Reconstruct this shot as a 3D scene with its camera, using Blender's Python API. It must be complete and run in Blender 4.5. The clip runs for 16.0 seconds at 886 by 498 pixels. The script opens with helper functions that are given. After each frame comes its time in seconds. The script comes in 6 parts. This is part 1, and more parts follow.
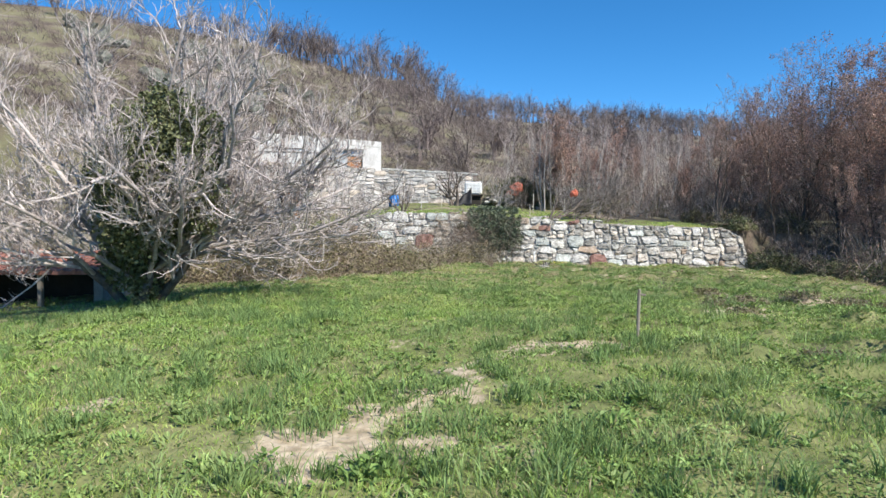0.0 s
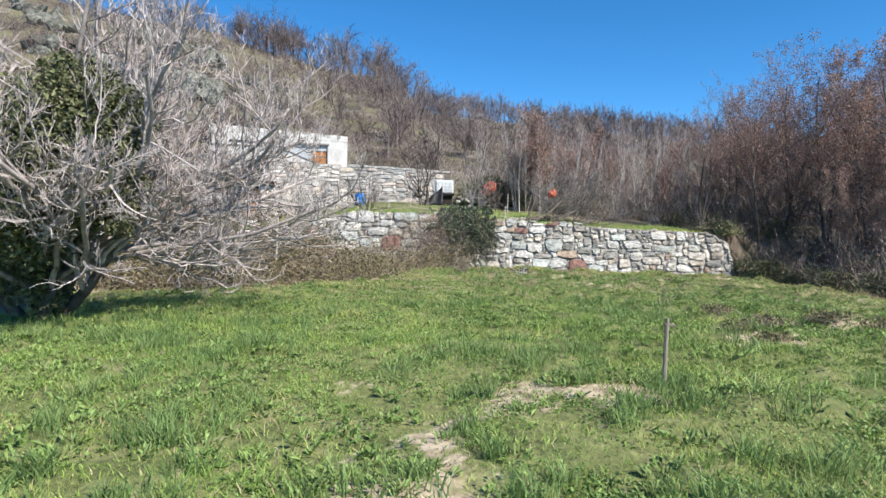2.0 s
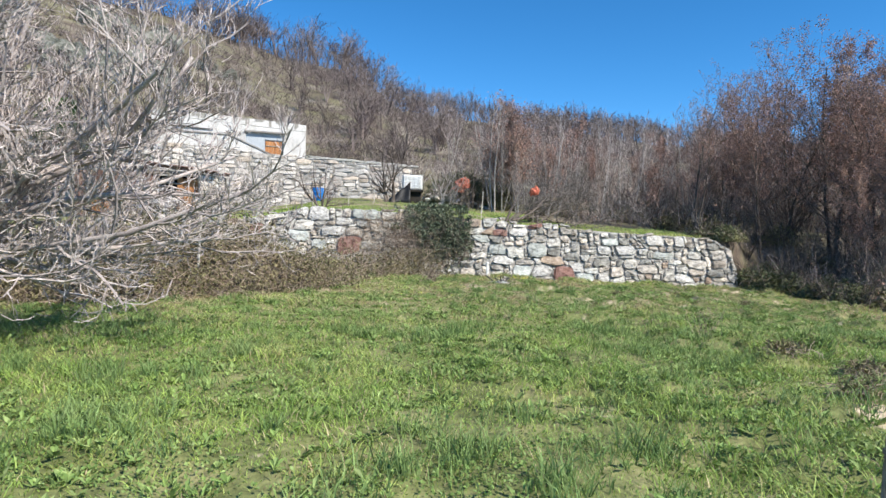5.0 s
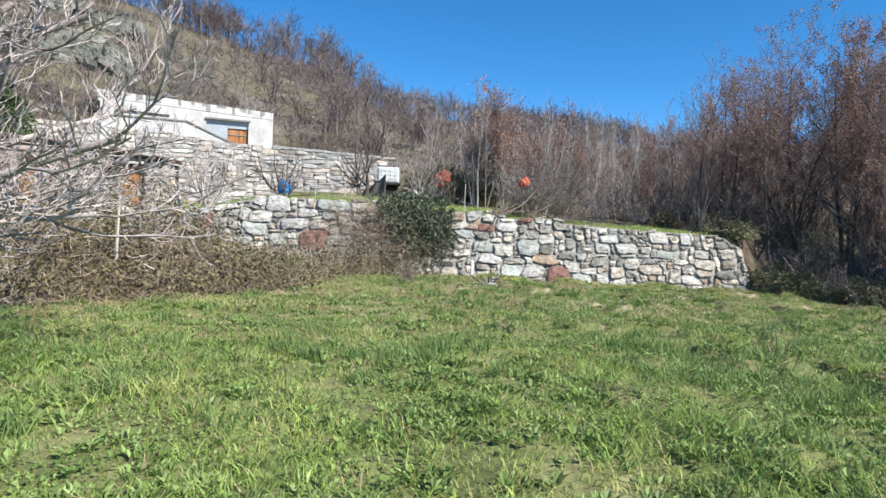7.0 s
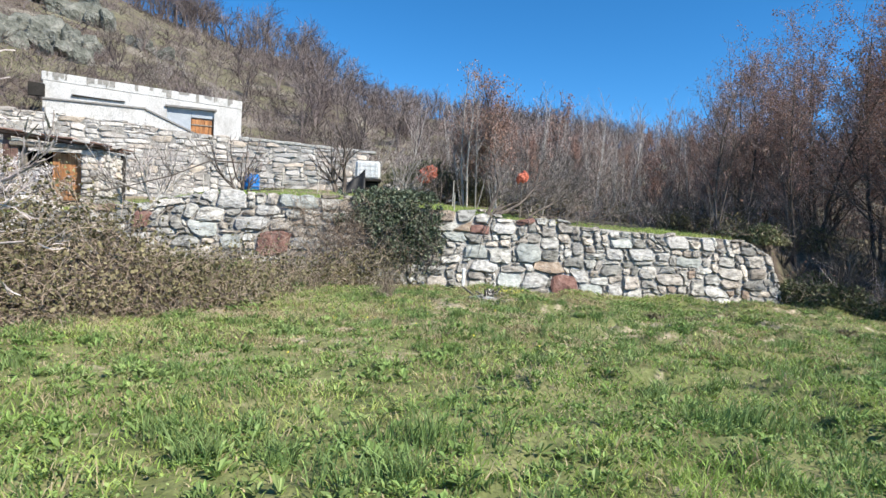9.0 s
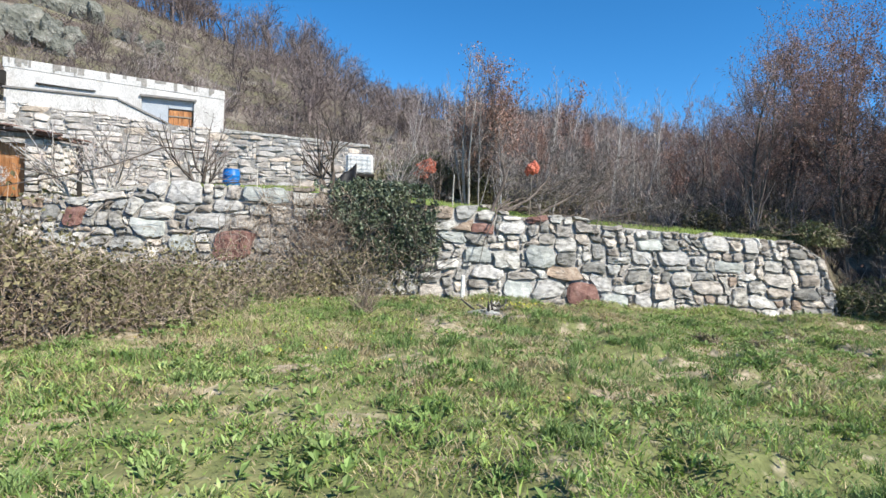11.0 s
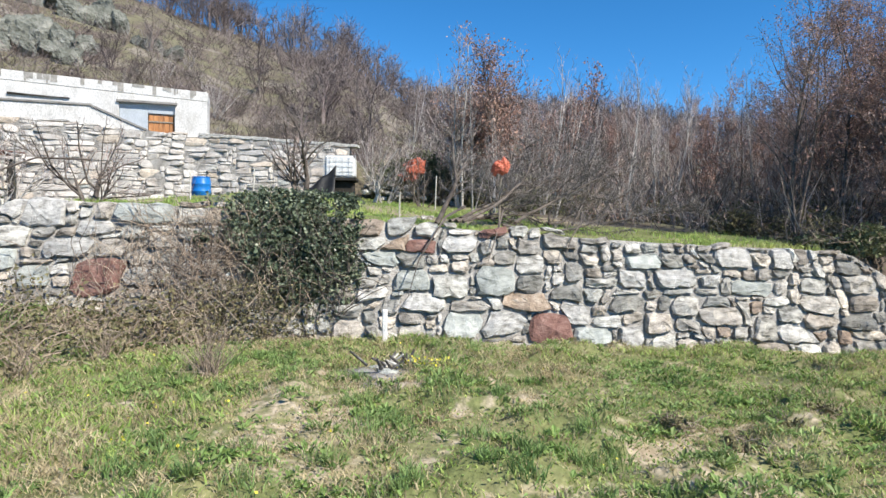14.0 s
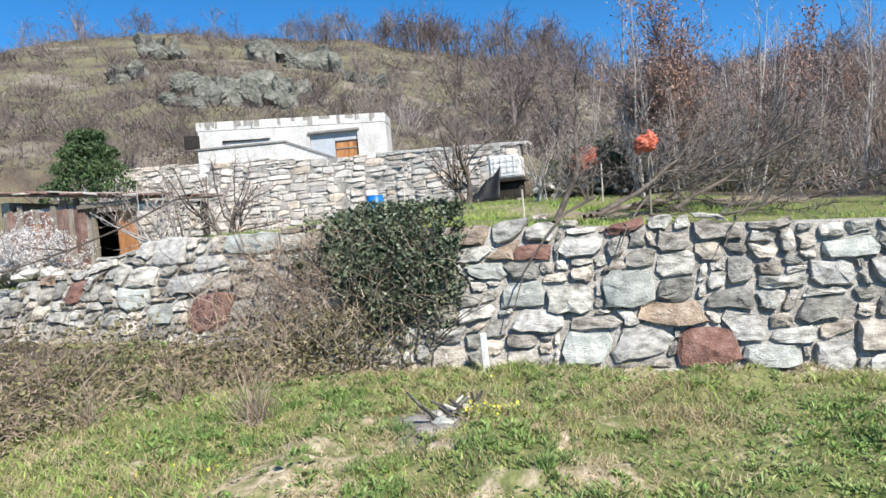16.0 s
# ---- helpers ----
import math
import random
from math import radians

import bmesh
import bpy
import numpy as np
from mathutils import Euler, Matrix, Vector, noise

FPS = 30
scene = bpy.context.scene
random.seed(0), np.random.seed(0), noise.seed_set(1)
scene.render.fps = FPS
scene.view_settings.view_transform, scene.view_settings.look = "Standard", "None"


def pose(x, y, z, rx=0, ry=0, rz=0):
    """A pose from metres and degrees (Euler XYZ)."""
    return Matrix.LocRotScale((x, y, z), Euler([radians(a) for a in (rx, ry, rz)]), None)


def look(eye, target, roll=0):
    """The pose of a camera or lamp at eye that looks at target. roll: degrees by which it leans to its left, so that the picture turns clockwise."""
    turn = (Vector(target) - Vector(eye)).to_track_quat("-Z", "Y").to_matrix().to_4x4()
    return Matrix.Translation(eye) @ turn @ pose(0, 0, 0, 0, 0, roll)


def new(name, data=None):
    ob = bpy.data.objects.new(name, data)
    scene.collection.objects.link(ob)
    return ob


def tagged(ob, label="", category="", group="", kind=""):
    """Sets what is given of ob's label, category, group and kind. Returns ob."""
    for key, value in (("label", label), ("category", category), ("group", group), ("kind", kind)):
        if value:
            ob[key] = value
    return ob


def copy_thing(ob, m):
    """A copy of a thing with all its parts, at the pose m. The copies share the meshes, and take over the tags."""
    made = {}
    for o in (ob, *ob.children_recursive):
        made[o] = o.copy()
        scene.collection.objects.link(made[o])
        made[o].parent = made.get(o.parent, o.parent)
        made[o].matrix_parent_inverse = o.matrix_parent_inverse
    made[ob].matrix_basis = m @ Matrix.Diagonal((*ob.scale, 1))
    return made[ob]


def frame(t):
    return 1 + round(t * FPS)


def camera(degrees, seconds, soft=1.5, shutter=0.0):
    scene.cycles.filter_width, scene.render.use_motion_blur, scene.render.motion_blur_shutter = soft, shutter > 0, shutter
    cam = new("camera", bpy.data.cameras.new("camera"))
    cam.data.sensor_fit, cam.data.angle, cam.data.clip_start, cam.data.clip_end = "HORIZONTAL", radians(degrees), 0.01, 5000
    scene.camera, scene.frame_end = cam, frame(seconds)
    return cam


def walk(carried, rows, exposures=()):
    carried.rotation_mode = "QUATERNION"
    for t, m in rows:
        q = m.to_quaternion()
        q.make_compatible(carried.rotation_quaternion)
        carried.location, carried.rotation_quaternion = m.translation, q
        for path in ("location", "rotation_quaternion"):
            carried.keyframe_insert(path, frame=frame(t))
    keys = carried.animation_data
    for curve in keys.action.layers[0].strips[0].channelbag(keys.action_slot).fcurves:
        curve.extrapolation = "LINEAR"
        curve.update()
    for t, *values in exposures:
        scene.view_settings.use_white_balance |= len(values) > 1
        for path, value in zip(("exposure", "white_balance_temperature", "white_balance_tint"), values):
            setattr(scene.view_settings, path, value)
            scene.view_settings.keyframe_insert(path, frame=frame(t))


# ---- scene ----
cam = camera(70.9, 16.0)
PATH = [
    (0, (-0.032, 0.303, 1.451), (-0.032, 2.301, 1.38), -0.1),
    (0.5, (-0.047, 0.793, 1.442), (-0.028, 2.792, 1.37), 0.0),
    (1, (-0.054, 1.252, 1.482), (-0.009, 3.25, 1.409), 0.2),
    (1.5, (-0.04, 1.713, 1.496), (0.034, 3.71, 1.423), 0.5),
    (2, (-0.011, 2.113, 1.51), (0.088, 4.109, 1.438), 0.6),
    (2.5, (0.02, 2.559, 1.526), (0.146, 4.554, 1.454), 0.9),
    (3, (0.044, 2.997, 1.566), (0.194, 4.99, 1.494), 1.1),
    (3.5, (0.079, 3.522, 1.594), (0.249, 5.513, 1.523), 1.2),
    (4, (0.109, 4.035, 1.576), (0.288, 6.026, 1.506), 1.2),
    (4.2, (0.117, 4.254, 1.573), (0.3, 6.244, 1.501), 1.3),
    (6.5, (0.33, 6.868, 1.341), (0.583, 8.851, 1.277), 1.7),
    (7, (0.394, 7.459, 1.282), (0.667, 9.439, 1.222), 1.9),
    (7.5, (0.46, 8.117, 1.234), (0.753, 10.094, 1.176), 2.0),
    (8, (0.533, 8.727, 1.206), (0.845, 10.702, 1.15), 2.1),
    (8.5, (0.601, 9.4, 1.258), (0.924, 11.373, 1.202), 2.2),
    (9, (0.688, 9.974, 1.302), (1.012, 11.947, 1.247), 2.3),
    (11.3, (1.259, 12.506, 1.268), (1.568, 14.481, 1.218), 2.2),
    (11.5, (1.28, 12.715, 1.299), (1.599, 14.689, 1.246), 2.1),
    (12, (1.494, 13.146, 1.332), (1.815, 15.12, 1.279), 2.1),
    (12.5, (1.879, 13.56, 1.435), (2.196, 15.534, 1.38), 2.1),
    (13, (2.365, 13.9, 1.553), (2.669, 15.876, 1.497), 2.1),
    (13.5, (3.009, 14.212, 1.632), (3.256, 16.196, 1.571), 1.7),
    (14, (3.571, 14.502, 1.664), (3.699, 16.497, 1.6), 0.8),
    (14.5, (4.092, 14.873, 1.691), (4.066, 16.872, 1.625), -0.4),
    (15, (4.498, 15.251, 1.702), (4.325, 17.243, 1.638), -1.4),
    (15.5, (4.861, 15.714, 1.702), (4.496, 17.679, 1.646), -3.0),
    (16, (5.162, 16.167, 1.693), (4.556, 18.072, 1.654), -5.0),
]
walk(cam, [(t, look(eye, target, roll)) for t, eye, target, roll in PATH])

# ---------------------------------------------------------------- world and sun
SUN_AZ, SUN_EL = radians(132), radians(43)      # clockwise from +y
to_sun = Vector((math.sin(SUN_AZ) * math.cos(SUN_EL), math.cos(SUN_AZ) * math.cos(SUN_EL), math.sin(SUN_EL)))
world = bpy.data.worlds.new("daylight")
scene.world = world
world.use_nodes = True
wn = world.node_tree.nodes
sky = wn.new("ShaderNodeTexSky")
sky.sky_type, sky.sun_disc = "NISHITA", False
sky.sun_elevation, sky.sun_rotation = SUN_EL, SUN_AZ
sky.air_density, sky.dust_density, sky.ozone_density, sky.altitude = 1.0, 0.0, 7.0, 2500
wn["Background"].inputs["Strength"].default_value = 0.125
deep = wn.new("ShaderNodeHueSaturation")       # a clear, deep spring sky
deep.inputs["Hue"].default_value, deep.inputs["Saturation"].default_value = 0.494, 1.19
world.node_tree.links.new(sky.outputs["Color"], deep.inputs["Color"])
world.node_tree.links.new(deep.outputs["Color"], wn["Background"].inputs["Color"])
sun_data = bpy.data.lights.new("sun", "SUN")
scene.view_settings.exposure = 0.66
sun_data.energy, sun_data.angle, sun_data.color = 5.0, radians(0.53), (1.0, 0.93, 0.82)
sun = new("sun", sun_data)
sun.matrix_world = look(to_sun * 60, (0, 0, 0))

# ---------------------------------------------------------------- small tools
rng = np.random.default_rng(7)


def smooth(a, b, v):
    u = np.clip((v - a) / (b - a), 0, 1)
    return u * u * (3 - 2 * u)


def vnoise(x, y, scale, seed=0):
    """Smooth value noise in 0..1 on arrays."""
    x, y = np.asarray(x, float) / scale + 500, np.asarray(y, float) / scale + 500
    i, j = np.floor(x).astype(np.int64), np.floor(y).astype(np.int64)
    u, v = x - i, y - j
    u, v = u * u * (3 - 2 * u), v * v * (3 - 2 * v)

    def h(a, b):
        n = (a * 374761393 + b * 668265263 + seed * 982451653) & 0x7FFFFFFF
        n = ((n ^ (n >> 13)) * 1274126177) & 0x7FFFFFFF
        return ((n ^ (n >> 16)) & 0xFFFF) / 65535.0
    return (h(i, j) * (1 - u) + h(i + 1, j) * u) * (1 - v) + (h(i, j + 1) * (1 - u) + h(i + 1, j + 1) * u) * v


def fractal(x, y, scale, seed=0):
    return 0.55 * vnoise(x, y, scale, seed) + 0.3 * vnoise(x, y, scale / 2.3, seed + 1) + 0.15 * vnoise(x, y, scale / 5.1, seed + 2)


def mesh_of(name, verts, faces, material, shade=False):
    """A mesh from an (n, 3) array and an (m, 3) or (m, 4) array of corners."""
    me = bpy.data.meshes.new(name)
    verts, faces = np.asarray(verts, np.float32), np.asarray(faces, np.int32)
    k = faces.shape[1]
    me.vertices.add(len(verts))
    me.vertices.foreach_set("co", verts.ravel())
    me.loops.add(faces.size)
    me.loops.foreach_set("vertex_index", faces.ravel())
    me.polygons.add(len(faces))
    me.polygons.foreach_set("loop_start", np.arange(0, faces.size, k, dtype=np.int32))
    me.polygons.foreach_set("use_smooth", np.full(len(faces), shade))
    me.update(calc_edges=True)
    me.materials.append(material)
    return me


def part(name, shape, material, parent=None, label=""):
    """Links a bmesh or mesh as one object under a thing or a part."""
    if isinstance(shape, bmesh.types.BMesh):
        me = bpy.data.meshes.new(name)
        shape.to_mesh(me)
        shape.free()
        me.materials.append(material)
        shape = me
    ob = new(name, shape)
    ob.parent = parent
    return tagged(ob, label)


def thing(name, at, label, category, group="", kind=""):
    ob = new(name)
    ob.location = at
    ob.empty_display_size = 0.2
    return tagged(ob, label, category, group, kind)


def box(bm, lo, hi, bevel=0.0, m=None):
    made = bmesh.ops.create_cube(bm, size=1.0)["verts"]
    size = Vector(hi) - Vector(lo)
    mid = (Vector(hi) + Vector(lo)) / 2
    for v in made:
        v.co = Vector((v.co.x * size.x, v.co.y * size.y, v.co.z * size.z)) + mid
        if m is not None:
            v.co = m @ v.co
    if bevel:
        edges = {e for v in made for e in v.link_edges}
        bmesh.ops.bevel(bm, geom=list(edges), offset=bevel, segments=1, affect="EDGES")
    return bm


def one_box(lo, hi, bevel=0.0, m=None):
    return box(bmesh.new(), lo, hi, bevel, m)


def cylinder(bm, a, b, r1, r2, sides=10):
    a, b = Vector(a), Vector(b)
    turn = (b - a).to_track_quat("Z", "Y").to_matrix().to_4x4()
    bmesh.ops.create_cone(bm, cap_ends=True, segments=sides, radius1=r1, radius2=r2, depth=(b - a).length,
                          matrix=Matrix.Translation((a + b) / 2) @ turn)
    return bm


# ---------------------------------------------------------------- materials
def material(name, colours, scale=4.0, fine=40.0, rough=0.9, bump=0.3, rand="", rand_amount=0.3, metal=0.0, contrast=(0.3, 0.7),
             depth=0.02, stretch=(1, 1, 1), through_light=0.0, tones=(), speckle=(0.72, 1.18)):
    """Two scales of noise over a ramp of colours. rand: 'object' or 'island' varies the brightness piece by piece; tones: hues picked by it."""
    mt = bpy.data.materials.new(name)
    mt.use_nodes = True
    nt = mt.node_tree
    nd, ln = nt.nodes, nt.links
    bsdf = nd["Principled BSDF"]
    bsdf.inputs["Roughness"].default_value = rough
    bsdf.inputs["Metallic"].default_value = metal
    bsdf.inputs["Specular IOR Level"].default_value = 0.3
    co = nd.new("ShaderNodeTexCoord")
    mp = nd.new("ShaderNodeMapping")
    mp.inputs["Scale"].default_value = stretch
    ln.new(co.outputs["Object"], mp.inputs["Vector"])
    big = nd.new("ShaderNodeTexNoise")
    big.inputs["Scale"].default_value, big.inputs["Detail"].default_value, big.inputs["Roughness"].default_value = scale, 6, 0.65
    small = nd.new("ShaderNodeTexNoise")
    small.inputs["Scale"].default_value, small.inputs["Detail"].default_value = fine, 4
    for n in (big, small):
        ln.new(mp.outputs["Vector"], n.inputs["Vector"])
    ramp = nd.new("ShaderNodeValToRGB")
    while len(ramp.color_ramp.elements) < len(colours):
        ramp.color_ramp.elements.new(0.5)
    for i, (e, c) in enumerate(zip(ramp.color_ramp.elements, colours)):
        e.position = contrast[0] + (contrast[1] - contrast[0]) * i / max(1, len(colours) - 1)
        e.color = (*c, 1)
    ln.new(big.outputs["Fac"], ramp.inputs["Fac"])
    colour = ramp.outputs["Color"]
    grain = nd.new("ShaderNodeMapRange")
    grain.inputs["From Min"].default_value, grain.inputs["From Max"].default_value = 0.3, 0.7
    grain.inputs["To Min"].default_value, grain.inputs["To Max"].default_value = speckle
    ln.new(small.outputs["Fac"], grain.inputs["Value"])
    value = grain.outputs["Result"]
    if rand:
        if rand == "object":
            src = nd.new("ShaderNodeObjectInfo").outputs["Random"]
        else:
            src = nd.new("ShaderNodeNewGeometry").outputs["Random Per Island"]
        if tones:
            hue = nd.new("ShaderNodeValToRGB")
            hue.color_ramp.interpolation = "LINEAR"
            while len(hue.color_ramp.elements) < len(tones):
                hue.color_ramp.elements.new(0.5)
            for e, (p, c) in zip(hue.color_ramp.elements, tones):
                e.position, e.color = p, (*c, 1)
            ln.new(src, hue.inputs["Fac"])
            mx = nd.new("ShaderNodeMix")
            mx.data_type, mx.blend_type = "RGBA", "MULTIPLY"
            mx.inputs["Factor"].default_value = 1.0
            ln.new(colour, mx.inputs["A"])
            ln.new(hue.outputs["Color"], mx.inputs["B"])
            colour = mx.outputs["Result"]
        vary = nd.new("ShaderNodeMath")
        vary.operation = "MULTIPLY"
        vary.inputs[1].default_value = 7.31
        ln.new(src, vary.inputs[0])
        frac = nd.new("ShaderNodeMath")
        frac.operation = "FRACT"
        ln.new(vary.outputs[0], frac.inputs[0])
        rm = nd.new("ShaderNodeMapRange")
        rm.inputs["To Min"].default_value, rm.inputs["To Max"].default_value = 1 - rand_amount, 1 + rand_amount
        ln.new(frac.outputs[0], rm.inputs["Value"])
        mul = nd.new("ShaderNodeMath")
        mul.operation = "MULTIPLY"
        ln.new(value, mul.inputs[0])
        ln.new(rm.outputs["Result"], mul.inputs[1])
        value = mul.outputs[0]
    hsv = nd.new("ShaderNodeHueSaturation")
    ln.new(value, hsv.inputs["Value"])
    ln.new(colour, hsv.inputs["Color"])
    ln.new(hsv.outputs["Color"], bsdf.inputs["Base Color"])
    if bump:
        bp = nd.new("ShaderNodeBump")
        bp.inputs["Strength"].default_value, bp.inputs["Distance"].default_value = bump, depth
        add = nd.new("ShaderNodeMath")
        ln.new(big.outputs["Fac"], add.inputs[0])
        ln.new(small.outputs["Fac"], add.inputs[1])
        ln.new(add.outputs[0], bp.inputs["Height"])
        ln.new(bp.outputs["Normal"], bsdf.inputs["Normal"])
    if through_light:
        tr = nd.new("ShaderNodeBsdfTranslucent")
        ln.new(hsv.outputs["Color"], tr.inputs["Color"])
        ms = nd.new("ShaderNodeMixShader")
        ms.inputs["Fac"].default_value = through_light
        ln.new(bsdf.outputs["BSDF"], ms.inputs[1])
        ln.new(tr.outputs["BSDF"], ms.inputs[2])
        ln.new(ms.outputs["Shader"], nd["Material Output"].inputs["Surface"])
    return mt


STONE_TONES = ((0.0, (1.12, 1.1, 1.06)), (0.3, (0.98, 1.0, 0.98)), (0.48, (0.62, 0.62, 0.59)), (0.66, (1.12, 1.08, 1.03)),
               (0.84, (0.84, 0.77, 0.7)), (0.95, (1.08, 1.0, 0.9)), (1.0, (0.8, 0.62, 0.5)))
M_STONE = material("wall_stone", ((0.13, 0.125, 0.112), (0.345, 0.333, 0.31), (0.49, 0.476, 0.447), (0.65, 0.632, 0.592)), 5.5, 45.0, 0.88, 0.8,
                   "object", 0.34, depth=0.03, stretch=(1, 1, 2.2), tones=STONE_TONES, contrast=(0.34, 0.66), speckle=(0.85, 1.1))
M_STONE_FAR = material("wall_stone_far", ((0.14, 0.135, 0.12), (0.38, 0.365, 0.34), (0.54, 0.525, 0.49), (0.68, 0.66, 0.615)), 8.0, 60.0, 0.88, 1.0,
                       "island", 0.26, depth=0.03, stretch=(1, 1, 1.8), tones=STONE_TONES)
M_STONE_PALE = material("pale_stone", ((0.26, 0.25, 0.23), (0.5, 0.487, 0.455), (0.67, 0.655, 0.617)), 8.0, 60.0, 0.85, 0.9, "object", 0.14, depth=0.03, contrast=(0.34, 0.66), stretch=(1, 1, 2.0), speckle=(0.85, 1.1))
M_STONE_RED = material("rusty_red_stone", ((0.13, 0.07, 0.057), (0.225, 0.122, 0.1), (0.33, 0.215, 0.18)), 6.0, 50.0, 0.9, 0.7, "object", 0.1, depth=0.03)
M_STONE_OCHRE = material("ochre_stone", ((0.2, 0.15, 0.11), (0.36, 0.28, 0.21), (0.52, 0.45, 0.37)), 7.0, 50.0, 0.9, 0.7, "object", 0.12, depth=0.03)
M_STONE_GREEN = material("grey_green_stone", ((0.25, 0.265, 0.245), (0.41, 0.43, 0.4), (0.56, 0.575, 0.535)), 5.0, 45.0, 0.9, 0.8, "object", 0.16, depth=0.03, contrast=(0.34, 0.66), stretch=(1, 1, 2.0), speckle=(0.85, 1.1))
M_UPPER = material("dry_stone", ((0.34, 0.32, 0.3), (0.55, 0.53, 0.505), (0.68, 0.66, 0.63)), 4.0, 50.0, 0.9, 0.6, "object", 0.2, depth=0.03,
                   tones=((0.0, (1, 1, 1)), (0.35, (0.92, 0.89, 0.86)), (0.6, (1.05, 1.03, 1.0)), (0.85, (0.9, 0.85, 0.81)), (0.97, (1.0, 0.88, 0.75)), (1.0, (0.8, 0.88, 0.88))))
M_UPPER_FAR = material("dry_stone_far", ((0.34, 0.32, 0.3), (0.55, 0.53, 0.505), (0.68, 0.66, 0.63)), 4.0, 50.0, 0.9, 0.6, "island", 0.2, depth=0.03,
                   tones=((0.0, (1, 1, 1)), (0.35, (0.92, 0.89, 0.86)), (0.6, (1.05, 1.03, 1.0)), (0.85, (0.9, 0.85, 0.81)), (0.97, (1.0, 0.88, 0.75)), (1.0, (0.8, 0.88, 0.88))))
M_MORTAR = material("mortar", ((0.2, 0.188, 0.17), (0.36, 0.342, 0.315), (0.48, 0.458, 0.425)), 3.0, 45.0, 0.95, 0.8, depth=0.04)
M_PLASTER = material("white_plaster", ((0.42, 0.405, 0.38), (0.6, 0.59, 0.57), (0.67, 0.66, 0.645)), 1.6, 30.0, 0.9, 0.15, stretch=(1, 1, 0.5))
M_PANEL = material("pale_blue_panel", ((0.36, 0.4, 0.44), (0.5, 0.54, 0.58)), 2.0, 30.0, 0.8, 0.1)
M_STAIN = material("grey_drip_stain", ((0.22, 0.21, 0.19), (0.42, 0.4, 0.37)), 8.0, 40.0, 0.95, 0.1)
M_CONCRETE = material("weathered_concrete", ((0.17, 0.16, 0.15), (0.3, 0.29, 0.27)), 3.0, 40.0, 0.92, 0.3)
M_WOOD_ORANGE = material("varnished_planks", ((0.22, 0.085, 0.03), (0.42, 0.19, 0.075), (0.52, 0.27, 0.12)), 3.0, 40.0, 0.6, 0.25, "object", 0.2, stretch=(6, 6, 0.7))
M_WOOD_GREY = material("weathered_wood", ((0.15, 0.125, 0.1), (0.27, 0.235, 0.19), (0.36, 0.32, 0.27)), 4.0, 60.0, 0.9, 0.4, "object", 0.15, stretch=(5, 5, 0.6))
M_WOOD_PALE = material("pale_post_wood", ((0.45, 0.42, 0.36), (0.68, 0.65, 0.58)), 5.0, 60.0, 0.8, 0.3, stretch=(4, 4, 0.6))
M_WHITE_PAINT = material("chipped_white_paint", ((0.5, 0.48, 0.44), (0.8, 0.79, 0.76), (0.84, 0.83, 0.81)), 6.0, 50.0, 0.6, 0.2, contrast=(0.25, 0.5))
# Near black: dark fittings, and interior shade put into wall and floor colour.
M_DARK = material("dark_parts_and_shade", ((0.02, 0.018, 0.016), (0.045, 0.04, 0.035)), 3.0, 30.0, 0.95, 0.2)
M_ROOF_DARK = material("weathered_brown_roof", ((0.09, 0.05, 0.04), (0.21, 0.125, 0.1), (0.33, 0.24, 0.205)), 2.5, 30.0, 0.9, 0.4, "object", 0.25)
M_ROOF = material("rusty_red_roof", ((0.20, 0.085, 0.06), (0.33, 0.15, 0.11), (0.42, 0.22, 0.17)), 3.0, 40.0, 0.85, 0.3, "object", 0.2)
M_BLUE = material("blue_plastic", ((0.01, 0.13, 0.42), (0.015, 0.2, 0.58)), 3.0, 30.0, 0.4, 0.05)
M_TANK = material("white_tank_plastic", ((0.7, 0.72, 0.72), (0.82, 0.83, 0.83)), 2.0, 20.0, 0.45, 0.05)
M_GALV = material("galvanised_bar", ((0.55, 0.56, 0.57), (0.7, 0.71, 0.72)), 6.0, 60.0, 0.45, 0.1, metal=0.3)
M_TARP = material("black_sheet", ((0.012, 0.013, 0.015), (0.03, 0.031, 0.034)), 4.0, 30.0, 0.55, 0.3)
M_ORANGE = material("orange_plastic", ((0.36, 0.08, 0.045), (0.58, 0.165, 0.1)), 5.0, 30.0, 0.5, 0.1)
M_BARK_FIG = material("pale_fig_bark", ((0.23, 0.195, 0.185), (0.42, 0.37, 0.355), (0.58, 0.525, 0.505)), 7.0, 60.0, 0.9, 0.4, "island", 0.25)
M_BARK_DARK = material("dark_bark", ((0.06, 0.05, 0.043), (0.12, 0.1, 0.086), (0.2, 0.175, 0.15)), 6.0, 60.0, 0.92, 0.5, "island", 0.3)
M_TWIG_DARK = material("brown_twigs", ((0.2, 0.157, 0.14), (0.36, 0.3, 0.275)), 0.6, 30.0, 0.92, 0.0, "island", 0.6)
M_TWIG_FELLED = material("grey_dead_twigs", ((0.13, 0.115, 0.105), (0.26, 0.235, 0.22)), 0.8, 30.0, 0.92, 0.0, "island", 0.5)
M_BARK_PALE = material("pale_sapling_bark", ((0.28, 0.26, 0.24), (0.54, 0.515, 0.48)), 6.0, 60.0, 0.88, 0.3, "island", 0.25)
M_TWIG_PALE = material("grey_twigs", ((0.28, 0.235, 0.215), (0.48, 0.42, 0.39)), 0.6, 30.0, 0.92, 0.0, "island", 0.6)
M_TWIG_HILL = material("hill_twigs", ((0.06, 0.047, 0.046), (0.14, 0.112, 0.108), (0.225, 0.185, 0.172), (0.32, 0.27, 0.24)), 0.22, 3.0, 0.95, 0.0, "island", 0.4)
